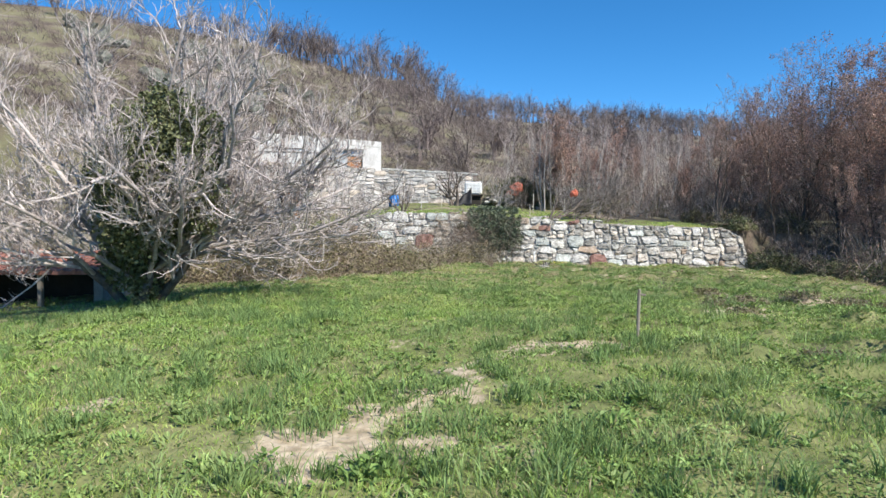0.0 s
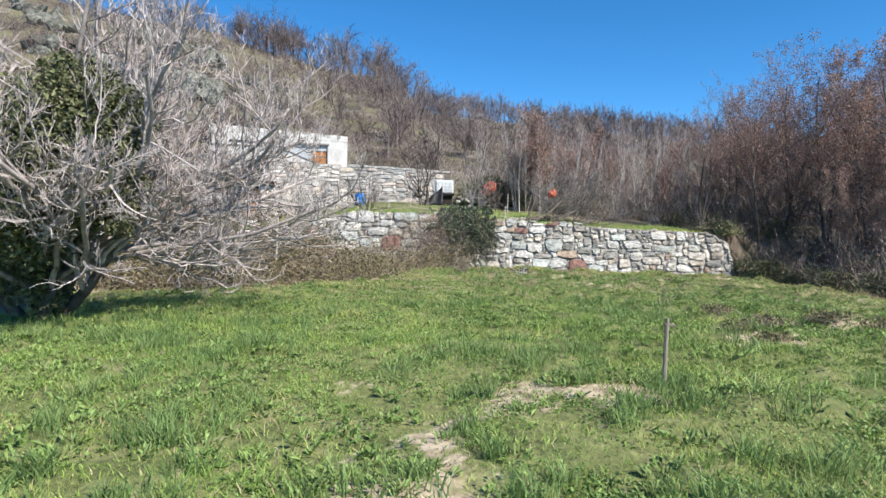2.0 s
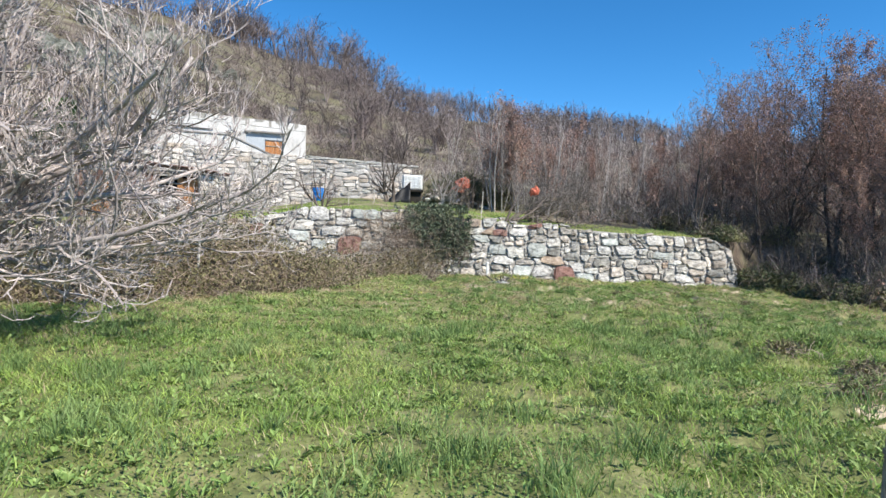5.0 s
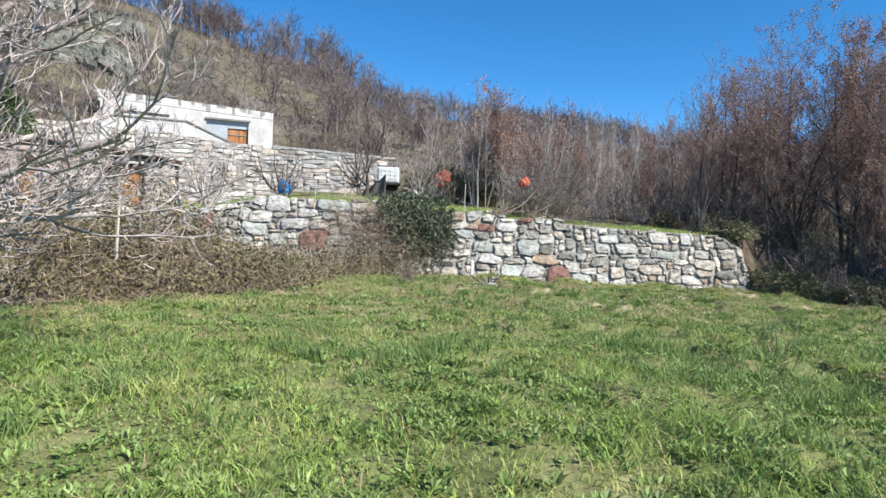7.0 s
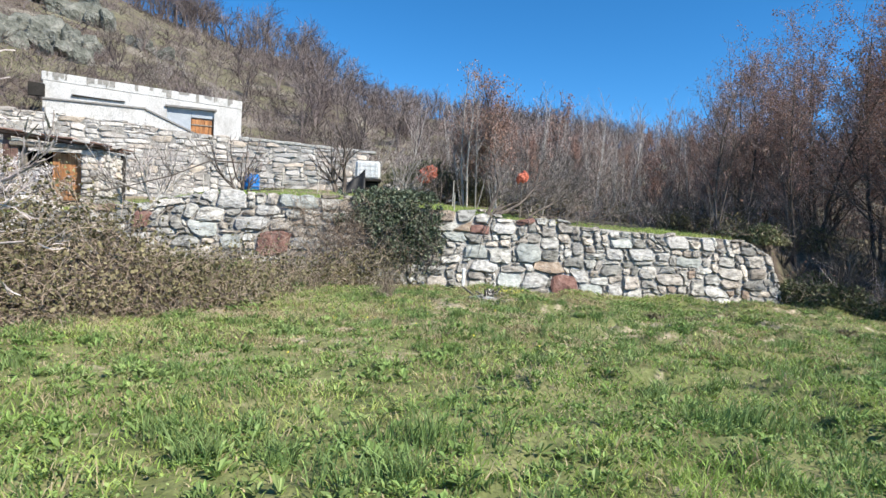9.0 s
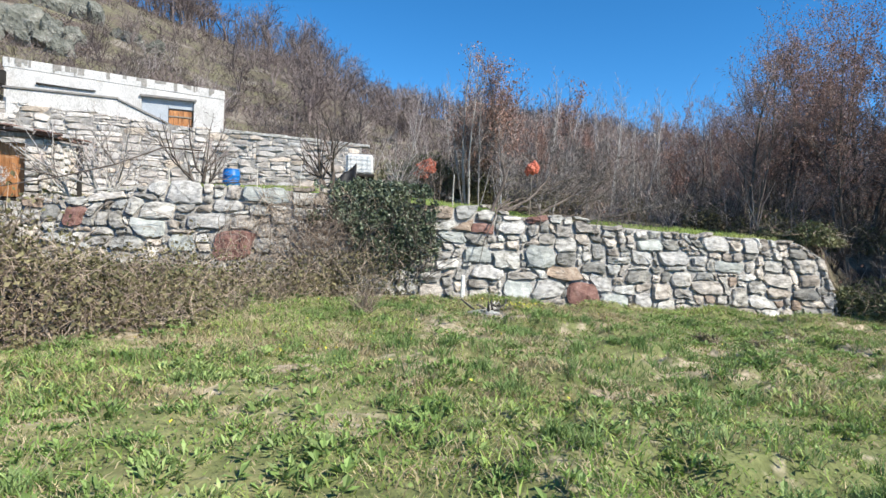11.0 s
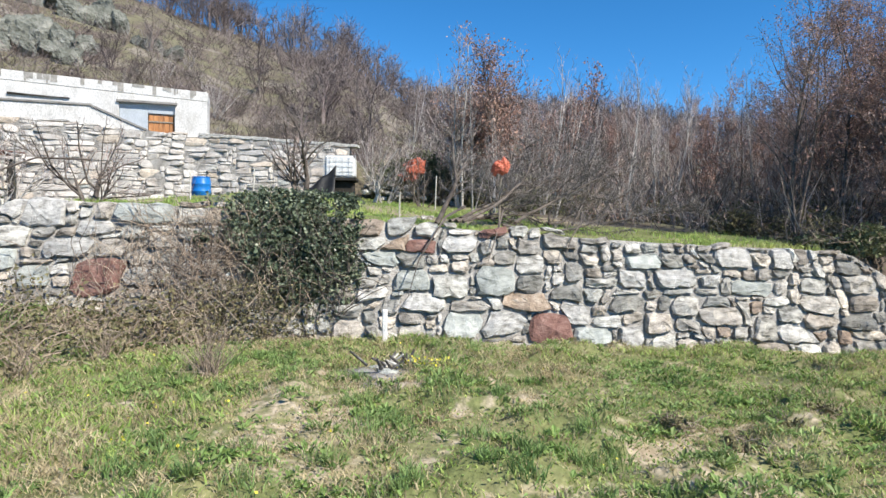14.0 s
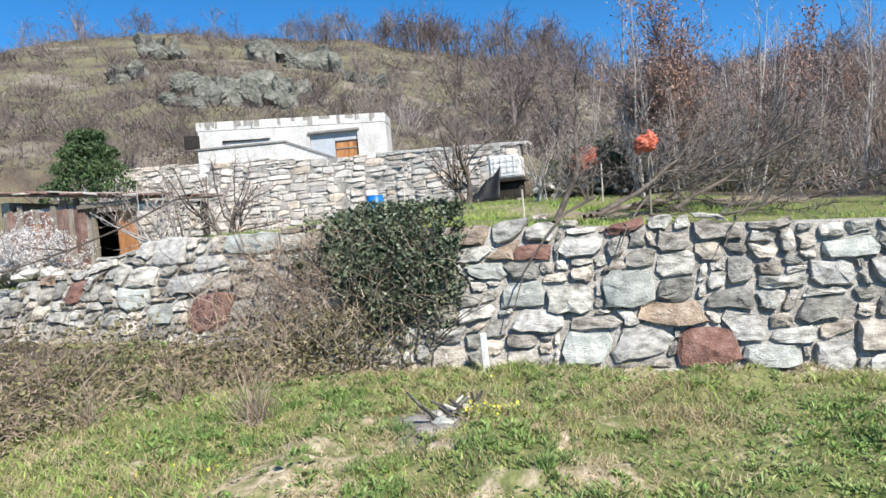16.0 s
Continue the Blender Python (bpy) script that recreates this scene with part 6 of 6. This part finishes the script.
def build_barrel():
    g = float(ground_z(-2.7, 34.3))
    root = thing("blue_barrel", (-2.7, 34.3, g), "blue plastic barrel standing before the terrace wall", "barrel")
    bm = bmesh.new()
    prof = ((0.0, 0.24), (0.03, 0.27), (0.16, 0.285), (0.18, 0.298), (0.2, 0.285), (0.38, 0.285), (0.4, 0.298), (0.42, 0.285), (0.55, 0.27), (0.6, 0.25))
    rings = [[bm.verts.new((q * math.cos(a * math.pi / 12), q * math.sin(a * math.pi / 12), z)) for a in range(24)] for z, q in prof]
    for lo, hi in zip(rings, rings[1:]):
        for k in range(24):
            bm.faces.new((lo[k], lo[(k + 1) % 24], hi[(k + 1) % 24], hi[k]))
    bm.faces.new(rings[-1])
    bm.faces.new(list(reversed(rings[0])))
    for f in bm.faces:
        f.smooth = len(f.verts) == 4
    part("body", bm, M_BLUE, root)
    bm = bmesh.new()
    cylinder(bm, (0, 0, 0.602), (0, 0, 0.63), 0.262, 0.255, 24)
    part("lid", bm, M_BLUE, root)


def build_tank():
    cx, cy = 1.6, 34.2
    g = float(ground_z(cx, cy))
    root = thing("water_tank", (cx, cy, g), "white plastic water tank in a metal cage on stones", "water tank")
    # block coloured near black to read as shadow beneath the tank
    part("plinth", one_box((-0.42, -0.3, -0.2), (0.42, 0.4, 0.5), 0.04), M_DARK, root, "block base, near black for the shade below the tank")
    part("pallet", one_box((-0.52, -0.47, 0.5), (0.52, 0.47, 0.6), 0.015), M_DARK, root, "dark pallet")
    part("tank", one_box((-0.46, -0.42, 0.605), (0.46, 0.42, 1.27), 0.07), M_TANK, root, "white plastic tank")
    for i in range(6):
        x = -0.48 + i * 0.192
        bm = bmesh.new()
        cylinder(bm, (x, -0.44, 0.6), (x, -0.44, 1.28), 0.007, 0.007, 6)
        part("bar", bm, M_GALV, root)
    for i in range(5):
        z = 0.64 + i * 0.155
        bm = bmesh.new()
        cylinder(bm, (-0.49, -0.452, z), (0.49, -0.452, z), 0.007, 0.007, 6)
        part("bar", bm, M_GALV, root)
    bm = bmesh.new()
    cylinder(bm, (0, 0, 1.27), (0, 0, 1.32), 0.12, 0.12, 16)
    part("lid", bm, M_DARK, root)
    sheet = thing("black_sheet", (0.95, 33.6, float(ground_z(0.95, 33.6))), "black plastic sheet slung beside the tank", "plastic sheet")
    n = 12
    V = []
    for i in range(n):
        for k in range(7):
            u, v = i / (n - 1), k / 6
            V.append((-0.45 + u * 1.0, 0.1 - v * 0.3 + 0.05 * math.sin(u * 9 + v * 3), (0.08 + 0.85 * u) * (1 - v) + 0.03 * math.sin(u * 14)))
    F = [(i * 7 + k, (i + 1) * 7 + k, (i + 1) * 7 + k + 1, i * 7 + k + 1) for i in range(n - 1) for k in range(6)]
    ob = part("sheet", mesh_of("sheet", V, F, M_TARP, True), M_TARP, sheet)
    sol = ob.modifiers.new("thick", "SOLIDIFY")
    sol.thickness = 0.012


def build_sacks():
    """Two crumpled orange sacks on stakes in the brush."""
    for x, y, z, s in ((3.87, 33.6, 3.5, 1.0), (5.33, 25.85, 2.83, 0.48)):
        g = float(ground_z(x, y))
        root = thing("orange_sack", (x, y, g), "crumpled faded orange plastic sack hung on a stake", "sack", "orange sacks")
        bm = bmesh.new()
        bmesh.ops.create_icosphere(bm, subdivisions=4, radius=1)
        for v in bm.verts:
            n = noise.multi_fractal(v.co * 1.9 + Vector((x * 3, y, 0)), 0.7, 2.3, 5)
            k = 0.5 + 0.38 * n
            v.co = Vector((v.co.x * 0.36 * k + 0.14 * v.co.z, v.co.y * 0.26 * k, v.co.z * 0.33 * k - 0.08 * abs(v.co.x))) * s
        ob = part("sack", bm, M_ORANGE, root)
        ob.location = (0, 0, z - g)
        bm = bmesh.new()
        cylinder(bm, (0, 0.1, -0.2), (0.04, 0.12, z - g + 0.12), 0.02, 0.016, 7)
        part("stake", bm, M_WOOD_GREY, root)


def build_posts():
    # stake in the meadow
    g = float(ground_z(2.2, 7.42))
    root = thing("wooden_stake", (2.2, 7.42, g), "thin weathered wooden stake standing in the grass", "stake")
    bm = bmesh.new()
    cylinder(bm, (0, 0, -0.2), (0.012, 0, 0.40), 0.021, 0.019, 9)
    cylinder(bm, (0.012, 0, 0.40), (0.02, 0, 0.64), 0.019, 0.018, 9)
    part("stake", bm, M_WOOD_GREY, root)
    part("stub", one_box((-0.07, -0.014, 0.57), (0.03, 0.012, 0.595), 0.004, Matrix.Rotation(radians(6), 4, "Y")), M_WOOD_GREY, root, "short splintered cross stub")
    # white post at the wall's foot
    g = float(ground_z(3.33, 23.2))
    root = thing("white_post", (3.33, 23.2, g), "short white painted post at the foot of the wall", "post")
    part("post", one_box((-0.035, -0.03, -0.15), (0.035, 0.03, 0.5), 0.01, Matrix.Rotation(radians(4), 4, "X")), M_WHITE_PAINT, root)
    part("foot", one_box((-0.06, -0.06, -0.1), (0.06, 0.05, 0.06), 0.012), M_WOOD_PALE, root)
    # tall pole in the brambles
    g = float(ground_z(-3.5, 18.15))
    root = thing("pale_pole", (-3.5, 18.15, g), "slender pale pole standing in the brambles", "pole")
    bm = bmesh.new()
    cylinder(bm, (0, 0, -0.2), (0.07, 0, 1.68 - g), 0.024, 0.02, 9)
    part("pole", bm, M_WOOD_PALE, root)
    # fence pegs on the terrace
    for i, (x, y, h) in enumerate(((-2.2, 27.5, 0.55), (-1.0, 28.2, 0.6), (-0.1, 30.0, 0.7), (-3.4, 29.5, 0.7), (3.5, 25.6, 0.5), (4.4, 31.0, 0.9))):
        g = float(ground_z(x, y))
        root = thing("garden_stake", (x, y, g), "thin pale stake on the planted terrace", "stake", "stakes on the terrace")
        bm = bmesh.new()
        cylinder(bm, (0, 0, -0.15), (0.03 * (i % 3 - 1), 0, h), 0.016, 0.014, 7)
        part("stake", bm, M_WOOD_PALE, root)


def build_fire_remains():
    r = np.random.default_rng(81)
    g = float(ground_z(3.4, 21.35))
    root = thing("fire_remains", (3.4, 21.35, g), "heap of charred sticks and ash-grey stones in the grass", "fire remains")
    for i in range(26):
        a = r.uniform(0, 6.28)
        p = Vector((r.normal(0.08, 0.16), r.normal(0.05, 0.09), r.uniform(0.02, 0.12)))
        q = p + Vector((math.cos(a) * 0.24, math.sin(a) * 0.15, r.uniform(-0.02, 0.2)))
        bm = bmesh.new()
        cylinder(bm, p, q, r.uniform(0.014, 0.036), 0.012, 6)
        part("stick", bm, M_WOOD_PALE if i % 4 == 0 else M_ASH, root)
    # low bed of ash under the sticks
    a = np.linspace(0, 2 * math.pi, 40, endpoint=False)
    edge = 0.75 + 0.5 * fractal(np.cos(a) + 5, np.sin(a) + 5, 0.6, 3)
    rows = [np.stack([np.cos(a) * edge * q * 0.62 - 0.05, np.sin(a) * edge * q * 0.5 - 0.1, np.full(40, h) + 0.03 * fractal(np.cos(a) * q, np.sin(a) * q, 0.15, 4)], 1) for q, h in ((1.0, -0.03), (0.85, 0.02), (0.6, 0.035), (0.3, 0.045), (0.02, 0.05))]
    V = np.concatenate(rows)
    k, j = np.meshgrid(np.arange(40), np.arange(4))
    F = np.stack([j * 40 + k, j * 40 + (k + 1) % 40, j * 40 + 40 + (k + 1) % 40, j * 40 + 40 + k], -1).reshape(-1, 4)
    part("ash", mesh_of("ash", V, F, M_ASH_GREY, True), M_ASH_GREY, root, "pale grey bed of ash")
    for i in range(16):
        bm = bmesh.new()
        bmesh.ops.create_icosphere(bm, subdivisions=1, radius=1)
        s = r.uniform(0.04, 0.13)
        for v in bm.verts:
            v.co = Vector((v.co.x * s * r.uniform(0.8, 1.5), v.co.y * s, v.co.z * s * 0.5))
        ob = part("stone", bm, M_CONCRETE if i % 3 else M_STONE_GREEN, root)
        ob.location = (r.normal(0.1, 0.3), r.normal(0.02, 0.18), 0.05)
    # flat grey stone beside it
    bm = bmesh.new()
    bmesh.ops.create_icosphere(bm, subdivisions=2, radius=1)
    for v in bm.verts:
        k = r.uniform(0.9, 1.1)
        v.co = Vector((v.co.x * 0.2 * k, v.co.y * 0.13 * k, v.co.z * 0.1 * k))
    ob = part("stone", bm, M_CONCRETE, root)
    ob.location = (0.42, 0.12, 0.03)


def build_low_shed():
    """The low red-roofed hutch behind the old tree."""
    root = thing("low_hutch", (-9.6, 14.6, -0.3), "low hutch with a faded red roof and a dark open front", "hutch")

    def at(name, bm, mat, label=""):
        ob = part(name, bm, mat, root, label)
        ob.location = (9.6, -14.6, 0.3)

    bm = bmesh.new()
    box(bm, (-12.5, 13.9, 0.42), (-7.5, 16.4, 0.5))
    for v in bm.verts:
        v.co.z += 0.14 * (v.co.y - 13.9)
    at("roof", bm, M_ROOF, "faded red roof")
    for i in range(20):
        x = -12.45 + i * 0.255
        bm = bmesh.new()
        cylinder(bm, (x, 13.88, 0.49), (x, 16.4, 0.845), 0.05, 0.05, 6)
        at("tile", bm, M_ROOF)
    # shade under the low roof is put into this wall's colour
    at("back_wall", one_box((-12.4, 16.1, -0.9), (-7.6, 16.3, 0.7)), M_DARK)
    at("side_wall", one_box((-7.8, 14.1, -0.9), (-7.6, 16.09, 0.46)), M_CONCRETE)
    at("side_wall", one_box((-12.4, 14.1, -0.9), (-12.2, 16.09, 0.46)), M_CONCRETE)
    for x in (-10.6, -9.0):
        at("post", one_box((x, 14.0, -0.9), (x + 0.1, 14.1, 0.44), 0.01), M_WOOD_GREY)


# ---------------------------------------------------------------- trees of the terrace and the felled one
def build_terrace_trees():
    r = np.random.default_rng(91)

    def at(x, y):
        return (x, y, float(ground_z(x, y)))

    t1 = tree("fruit_tree", at(-1.7, 25.4), r, FRUIT, 0.75, 0.06, 3, 0.5, (M_BARK_DARK, M_TWIG_DARK), "small bare fruit tree just above the wall", "tree", "fruit trees on the terrace")
    out = []
    pts = np.array([(0, 0, 0.75), (-0.6, -0.5, 0.72), (-1.3, -1.0, 0.3), (-2.1, -1.35, 0.0), (-3.0, -1.7, -0.25), (-4.2, -1.9, -0.3), (-5.2, -2.1, -0.2)])
    out.append((pts, np.linspace(0.02, 0.008, 7), 0))
    for k in range(1, 6):
        for _ in range(3):
            grow(r, pts[k], unit(np.array([-0.6, r.normal(0, 0.5), r.uniform(0.2, 1.0)])), 0.7, 0.009, 1, dict(SHRUB, segs=(5, 4, 3)), out)
    V, F = tubes(out, (6, 4, 3))
    part("limb", mesh_of("limb", V, F, M_BARK_DARK), M_BARK_DARK, t1, "long drooping limb")
    tree("fruit_tree", at(0.55, 33.0), r, FRUIT, 1.25, 0.11, 3, 0.25, (M_BARK_DARK, M_TWIG_DARK), "small bare fruit tree before the terrace wall", "tree", "fruit trees on the terrace")
    tree("fruit_tree", at(-4.0, 26.6), r, FRUIT, 0.85, 0.06, 3, 0.4, (M_BARK_PALE, M_TWIG_PALE), "small bare grey fruit tree beside the shed", "tree", "fruit trees on the terrace")
    tree("fruit_tree", at(-4.9, 27.4), r, FRUIT, 0.8, 0.055, 2, 0.4, (M_BARK_PALE, M_TWIG_PALE), "small bare grey fruit tree beside the shed", "tree", "fruit trees on the terrace")
    tree("fruit_tree", at(2.7, 32.0), r, FRUIT, 0.8, 0.06, 2, 0.3, (M_BARK_PALE, M_TWIG_PALE), "thin pale bare tree beside the water tank", "tree", "fruit trees on the terrace")
    tree("slender_tree", at(5.3, 33.2), r, dict(SAPLING, kids=(26, 7)), 5.4, 0.05, 2, 0.1, (M_BARK_PALE, M_TWIG_PALE), "slender pale-barked tree with a few dry leaves", "tree", "", 160, M_LEAF_DRY, 0.07, 0.3, 1)
    tree("russet_tree", at(6.5, 34.4), r, dict(OAK, ratio=(0.62, 0.55, 0.55)), 4.3, 0.06, 5, 0.42, (M_BARK_DARK, M_TWIG_DARK), "small oak with russet withered leaves", "tree", "", 8500, M_LEAF_RUSSET, 0.075, 0.3)
    # white blossom shrub and evergreen by the shed
    for x, y, q in ((-6.7, 25.9, 1.0), (-7.9, 26.2, 1.25)):
        root = tree("blossom_shrub", at(x, y), r, SHRUB, 1.35 * q, 0.02, 13, 0.75, (M_BARK_PALE, M_TWIG_PALE), "low shrub covered in white blossom beside the shed", "shrub", "blossoming shrubs", 0, None, cut=1)
        crown = [c for c in root.children if c.name.startswith("crown")][0]
        pts = np.empty(len(crown.data.vertices) * 3, np.float32)
        crown.data.vertices.foreach_get("co", pts)
        pts = pts.reshape(-1, 3)
        c = pts[r.integers(0, len(pts), 7000)] + r.normal(0, 0.035, (7000, 3))
        V, F = leaf_quads(r, c, 0.04, 0.3, 0.9)
        tagged(part("blossom", mesh_of("blossom", V, F, M_BLOSSOM), M_BLOSSOM, root, "small white flowers"), kind="stuff")
    for x, y, s in ((-9.6, 17.2, 1.0), (-8.3, 19.8, 0.9), (-11.6, 14.2, 1.1)):
        tree("grey_tree", at(x, y), r, dict(FIG, kids=(5, 6, 6, 3)), 1.9 * s, 0.09, 3, 0.5, (M_BARK_FIG, M_BARK_FIG), "bare grey many-branched tree behind the brambles", "tree", "grey trees behind the brambles", sides=(7, 5, 4, 3, 2))
    for x, y, s in ((-10.9, 31.6, 1.0), (-12.9, 31.2, 1.15)):
        tree("grey_tree", at(x, y), r, dict(FIG, kids=(5, 6, 5, 3)), 1.8 * s, 0.08, 3, 0.45, (M_BARK_FIG, M_BARK_FIG), "bare grey many-branched tree behind the garden shed", "tree", "grey trees behind the garden shed", sides=(7, 5, 4, 3, 2))
    g = float(ground_z(-13.7, 34.0))
    pine = thing("evergreen", (-13.7, 34.0, g), "broad green conifer behind the garden shed", "conifer")
    bm = bmesh.new()
    cylinder(bm, (0, 0, -0.2), (0, 0, 4.7), 0.15, 0.02, 8)
    part("trunk", bm, M_BARK_DARK, pine)
    n = 12000
    z = r.uniform(0.3, 3.0, n)
    q = (3.3 - z) ** 0.7 * 0.72 * np.sqrt(r.random(n)) * (0.7 + 0.5 * np.abs(np.sin(z * 9)))
    a = r.uniform(0, 6.28, n)
    V, F = leaf_quads(r, np.stack([np.cos(a) * q, np.sin(a) * q, z - q * 0.25], 1) * 1.6, 0.2, 0.2, 0.3)
    part("crown", mesh_of("crown", V, F, M_LEAF_PINE), M_LEAF_PINE, pine)


def build_bank_mounds():
    """Dark brambles along the back of the terrace."""
    r = np.random.default_rng(97)
    for x, y, w, h in ((3.3, 35.2, 1.2, 1.7), (4.7, 35.2, 1.3, 1.9), (5.9, 34.6, 1.1, 1.5), (4.2, 36.6, 1.5, 2.0), (7.8, 33.6, 1.1, 0.8), (9.4, 33.2, 1.2, 0.9), (11.0, 32.6, 1.1, 0.9), (5.6, 36.4, 1.3, 1.1), (8.6, 35.4, 1.3, 1.0), (12.4, 27.4, 1.2, 0.8), (13.6, 28.8, 1.4, 1.0), (14.9, 27.2, 1.4, 1.0), (12.9, 30.6, 1.4, 1.0), (15.4, 29.8, 1.5, 1.1), (11.8, 29.2, 1.0, 0.7), (16.4, 26.0, 1.4, 1.0)):
        root = thing("bramble_mound", (x, y, float(ground_z(x, y))), "dark green bramble mound on the terrace bank", "bramble", "bramble mounds on the bank")
        n = int(1500 + 2600 * max(0, h - 1.2) / 0.5)
        v = r.normal(0, 1, (n, 3))
        v /= np.sqrt((v * v).sum(1, keepdims=True))
        v[:, 2] = np.abs(v[:, 2])
        v *= (0.45 + 0.75 * fractal(v[:, 0] * 2 + x, v[:, 1] * 2 + v[:, 2] + y, 0.7, 19))[:, None] * (r.random(n) ** 0.3)[:, None]
        V, F = leaf_quads(r, v * np.array([w, w * 0.8, h]), 0.08, 0.3, 0.8)
        leaf_mat = M_LEAF_IVY_TREE if x < 8 else M_LEAF_BRAMBLE
        tagged(part("foliage", mesh_of("foliage", V, F, leaf_mat), leaf_mat, root), kind="stuff")
        k = 130
        st = np.stack([r.normal(0, w * 0.5, k), r.normal(0, w * 0.4, k), r.uniform(0, h * 0.4, k)], 1)
        V, F = tubes(tangle(r, st, 1.1, 1.2, 0.008), (3,))
        tagged(part("tangle", mesh_of("tangle", V, F, M_BARK_DARK), M_BARK_DARK, root), kind="stuff")


def build_felled_tree():
    r = np.random.default_rng(95)
    x, y = 4.1, 24.75
    g = float(ground_z(x, y))
    root = thing("felled_tree", (x, y, g), "felled dark tree lying along the top of the wall", "fallen tree")
    lines = []
    spec = dict(segs=(9, 6, 4, 3), wander=(0.15, 0.2, 0.22, 0.25), rise=(0.01, 0.04, 0.03, 0.02), taper=0.2, kids=(15, 12, 6), ratio=(0.45, 0.5, 0.5), angle=(38, 40, 40), least=0.005, thin=0.5)
    spec["from"] = (0.25, 0.15, 0.1)
    for p, d, L, q in (((0.0, -0.3, 0.05), (0.76, 0.8, 0.85), 1.9, 0.046), ((0.5, 0.9, 0.15), (0.45, 1.0, 0.3), 3.6, 0.044), ((0.4, 0.7, 0.1), (1.0, 0.75, 0.2), 3.8, 0.044), ((0.5, 0.5, 0.1), (1.0, 0.4, 0.16), 3.2, 0.034),
                       ((0.3, 0.8, 0.1), (0.75, 1.0, 0.3), 3.8, 0.038), ((1.6, 1.5, 0.1), (1.0, 0.8, 0.5), 3.0, 0.034), ((2.4, 2.2, 0.1), (0.9, 0.6, 0.45), 3.0, 0.03), ((3.0, 2.6, 0.1), (0.9, 0.4, 0.6), 2.6, 0.03),
                       ((2.6, 3.0, 0.1), (0.3, 0.7, 0.8), 2.6, 0.03), ((3.6, 2.4, 0.1), (1.0, 0.2, 0.4), 2.0, 0.024), ((1.2, 0.6, 0.05), (1.0, 0.2, 0.1), 2.6, 0.024)):
        grow(r, np.array(p), unit(np.array(d)), L, q, 0, spec, lines)
    # limbs that hang over the wall's face
    for pts, q in ((((0.5, 0.2, 0.35), (0.15, -0.3, 0.16), (-0.05, -0.8, -0.1), (-0.3, -1.15, -0.5), (-0.45, -1.37, -1.0)), 0.026), (((1.2, 0.5, 0.3), (1.05, -0.2, 0.12), (0.9, -0.75, -0.12), (0.75, -1.0, -0.5)), 0.018),
                   (((2.6, 0.5, 0.3), (2.4, -0.1, 0.1), (2.1, -0.65, -0.15), (1.95, -0.9, -0.4)), 0.016)):
        lines.append((np.array(pts), np.linspace(q, 0.005, len(pts)), 1))
    thick, thin = split(lines, 2)
    V, F = tubes(thick, (7, 5, 4, 3))
    part("trunk", mesh_of("trunk", V, F, M_BARK_DARK), M_BARK_DARK, root)
    V, F = tubes(thin, (7, 5, 3, 2))
    part("crown", mesh_of("crown", V, F, M_TWIG_FELLED), M_TWIG_FELLED, root, "dense fan of fine dark twigs")


def build_crags():
    """Bare rock on the open side of the hill: blocks broken along flat planes."""
    r = np.random.default_rng(99)

    def block(size, cuts=16):
        bm = bmesh.new()
        bmesh.ops.create_icosphere(bm, subdivisions=4, radius=1)
        planes = []
        for _ in range(cuts):
            n = Vector(r.normal(0, 1, 3))
            n.normalize()
            planes.append((n, r.uniform(0.55, 0.9)))
        for v in bm.verts:
            d = v.co.normalized()
            k = min([1.1] + [q / max(1e-3, d.dot(n)) for n, q in planes if d.dot(n) > 0.05])
            k *= 0.94 + 0.12 * noise.multi_fractal(d * 3.1 + Vector((size[0] * 7, size[1] * 3, 0)), 0.7, 2.3, 4)
            v.co = Vector((d.x * size[0], d.y * size[1], d.z * size[2])) * k
        return bm

    spots = [(-17.4, 52.0, 2.3), (-19.6, 52.4, 2.0), (-15.6, 50.6, 1.4), (-18.6, 49.6, 1.5), (-21.2, 50.4, 1.7), (-16.8, 54.2, 1.8), (-23.0, 53.2, 1.6), (-20.4, 47.2, 1.1), (-26.0, 66.0, 2.4), (-21.0, 67.0, 2.2), (-32.0, 60.0, 1.8), (-15.0, 62.0, 1.2), (-29.0, 52.0, 1.3), (-36.0, 64.0, 1.8)]
    for x, y, s in spots:
        root = thing("rock_outcrop", (x, y, float(ground_z(x, y))), "grey-green fissured rock outcrop on the hillside", "rock", "rock outcrops")
        for k in range(9):
            q = s * r.uniform(0.28, 0.62)
            ob = part("rock", block((q * r.uniform(0.8, 1.4), q * 0.8, q * r.uniform(0.6, 1.15))), M_ROCK, root)
            ob.location = (r.normal(0, 0.6) * s, r.normal(0, 0.35) * s, 0)
            ob.location.z = float(ground_z(x + ob.location.x, y + ob.location.y)) - root.location.z + r.uniform(-0.05, 0.4) * s
            ob.rotation_euler = (r.normal(0, 0.15), r.normal(0.25, 0.15), r.uniform(0, 6.28))


build_house()
build_shed()
build_low_shed()
build_fig()
build_terrace_trees()
build_bank_mounds()
build_felled_tree()
build_woods()
build_crags()
build_underwood()
build_far_wood()
build_wall_ivy()
build_edge_mounds()
build_brambles()
rubble("stone_heap", (-7.4, 25.9, float(ground_z(-7.4, 25.9))), 0.8, 0.4, 0.5, 34, 83, M_UPPER, "heap of pale rubble stones beside the shed", 0.2)
rubble("terrace_rubble", (3.4, 34.8, float(ground_z(3.4, 34.8))), 1.1, 0.35, 0.6, 60, 84, M_STONE, "low tumbled stones at the back of the terrace", 0.17)
build_barrel()
build_tank()
build_sacks()
build_posts()
build_fire_remains()
build_meadow()
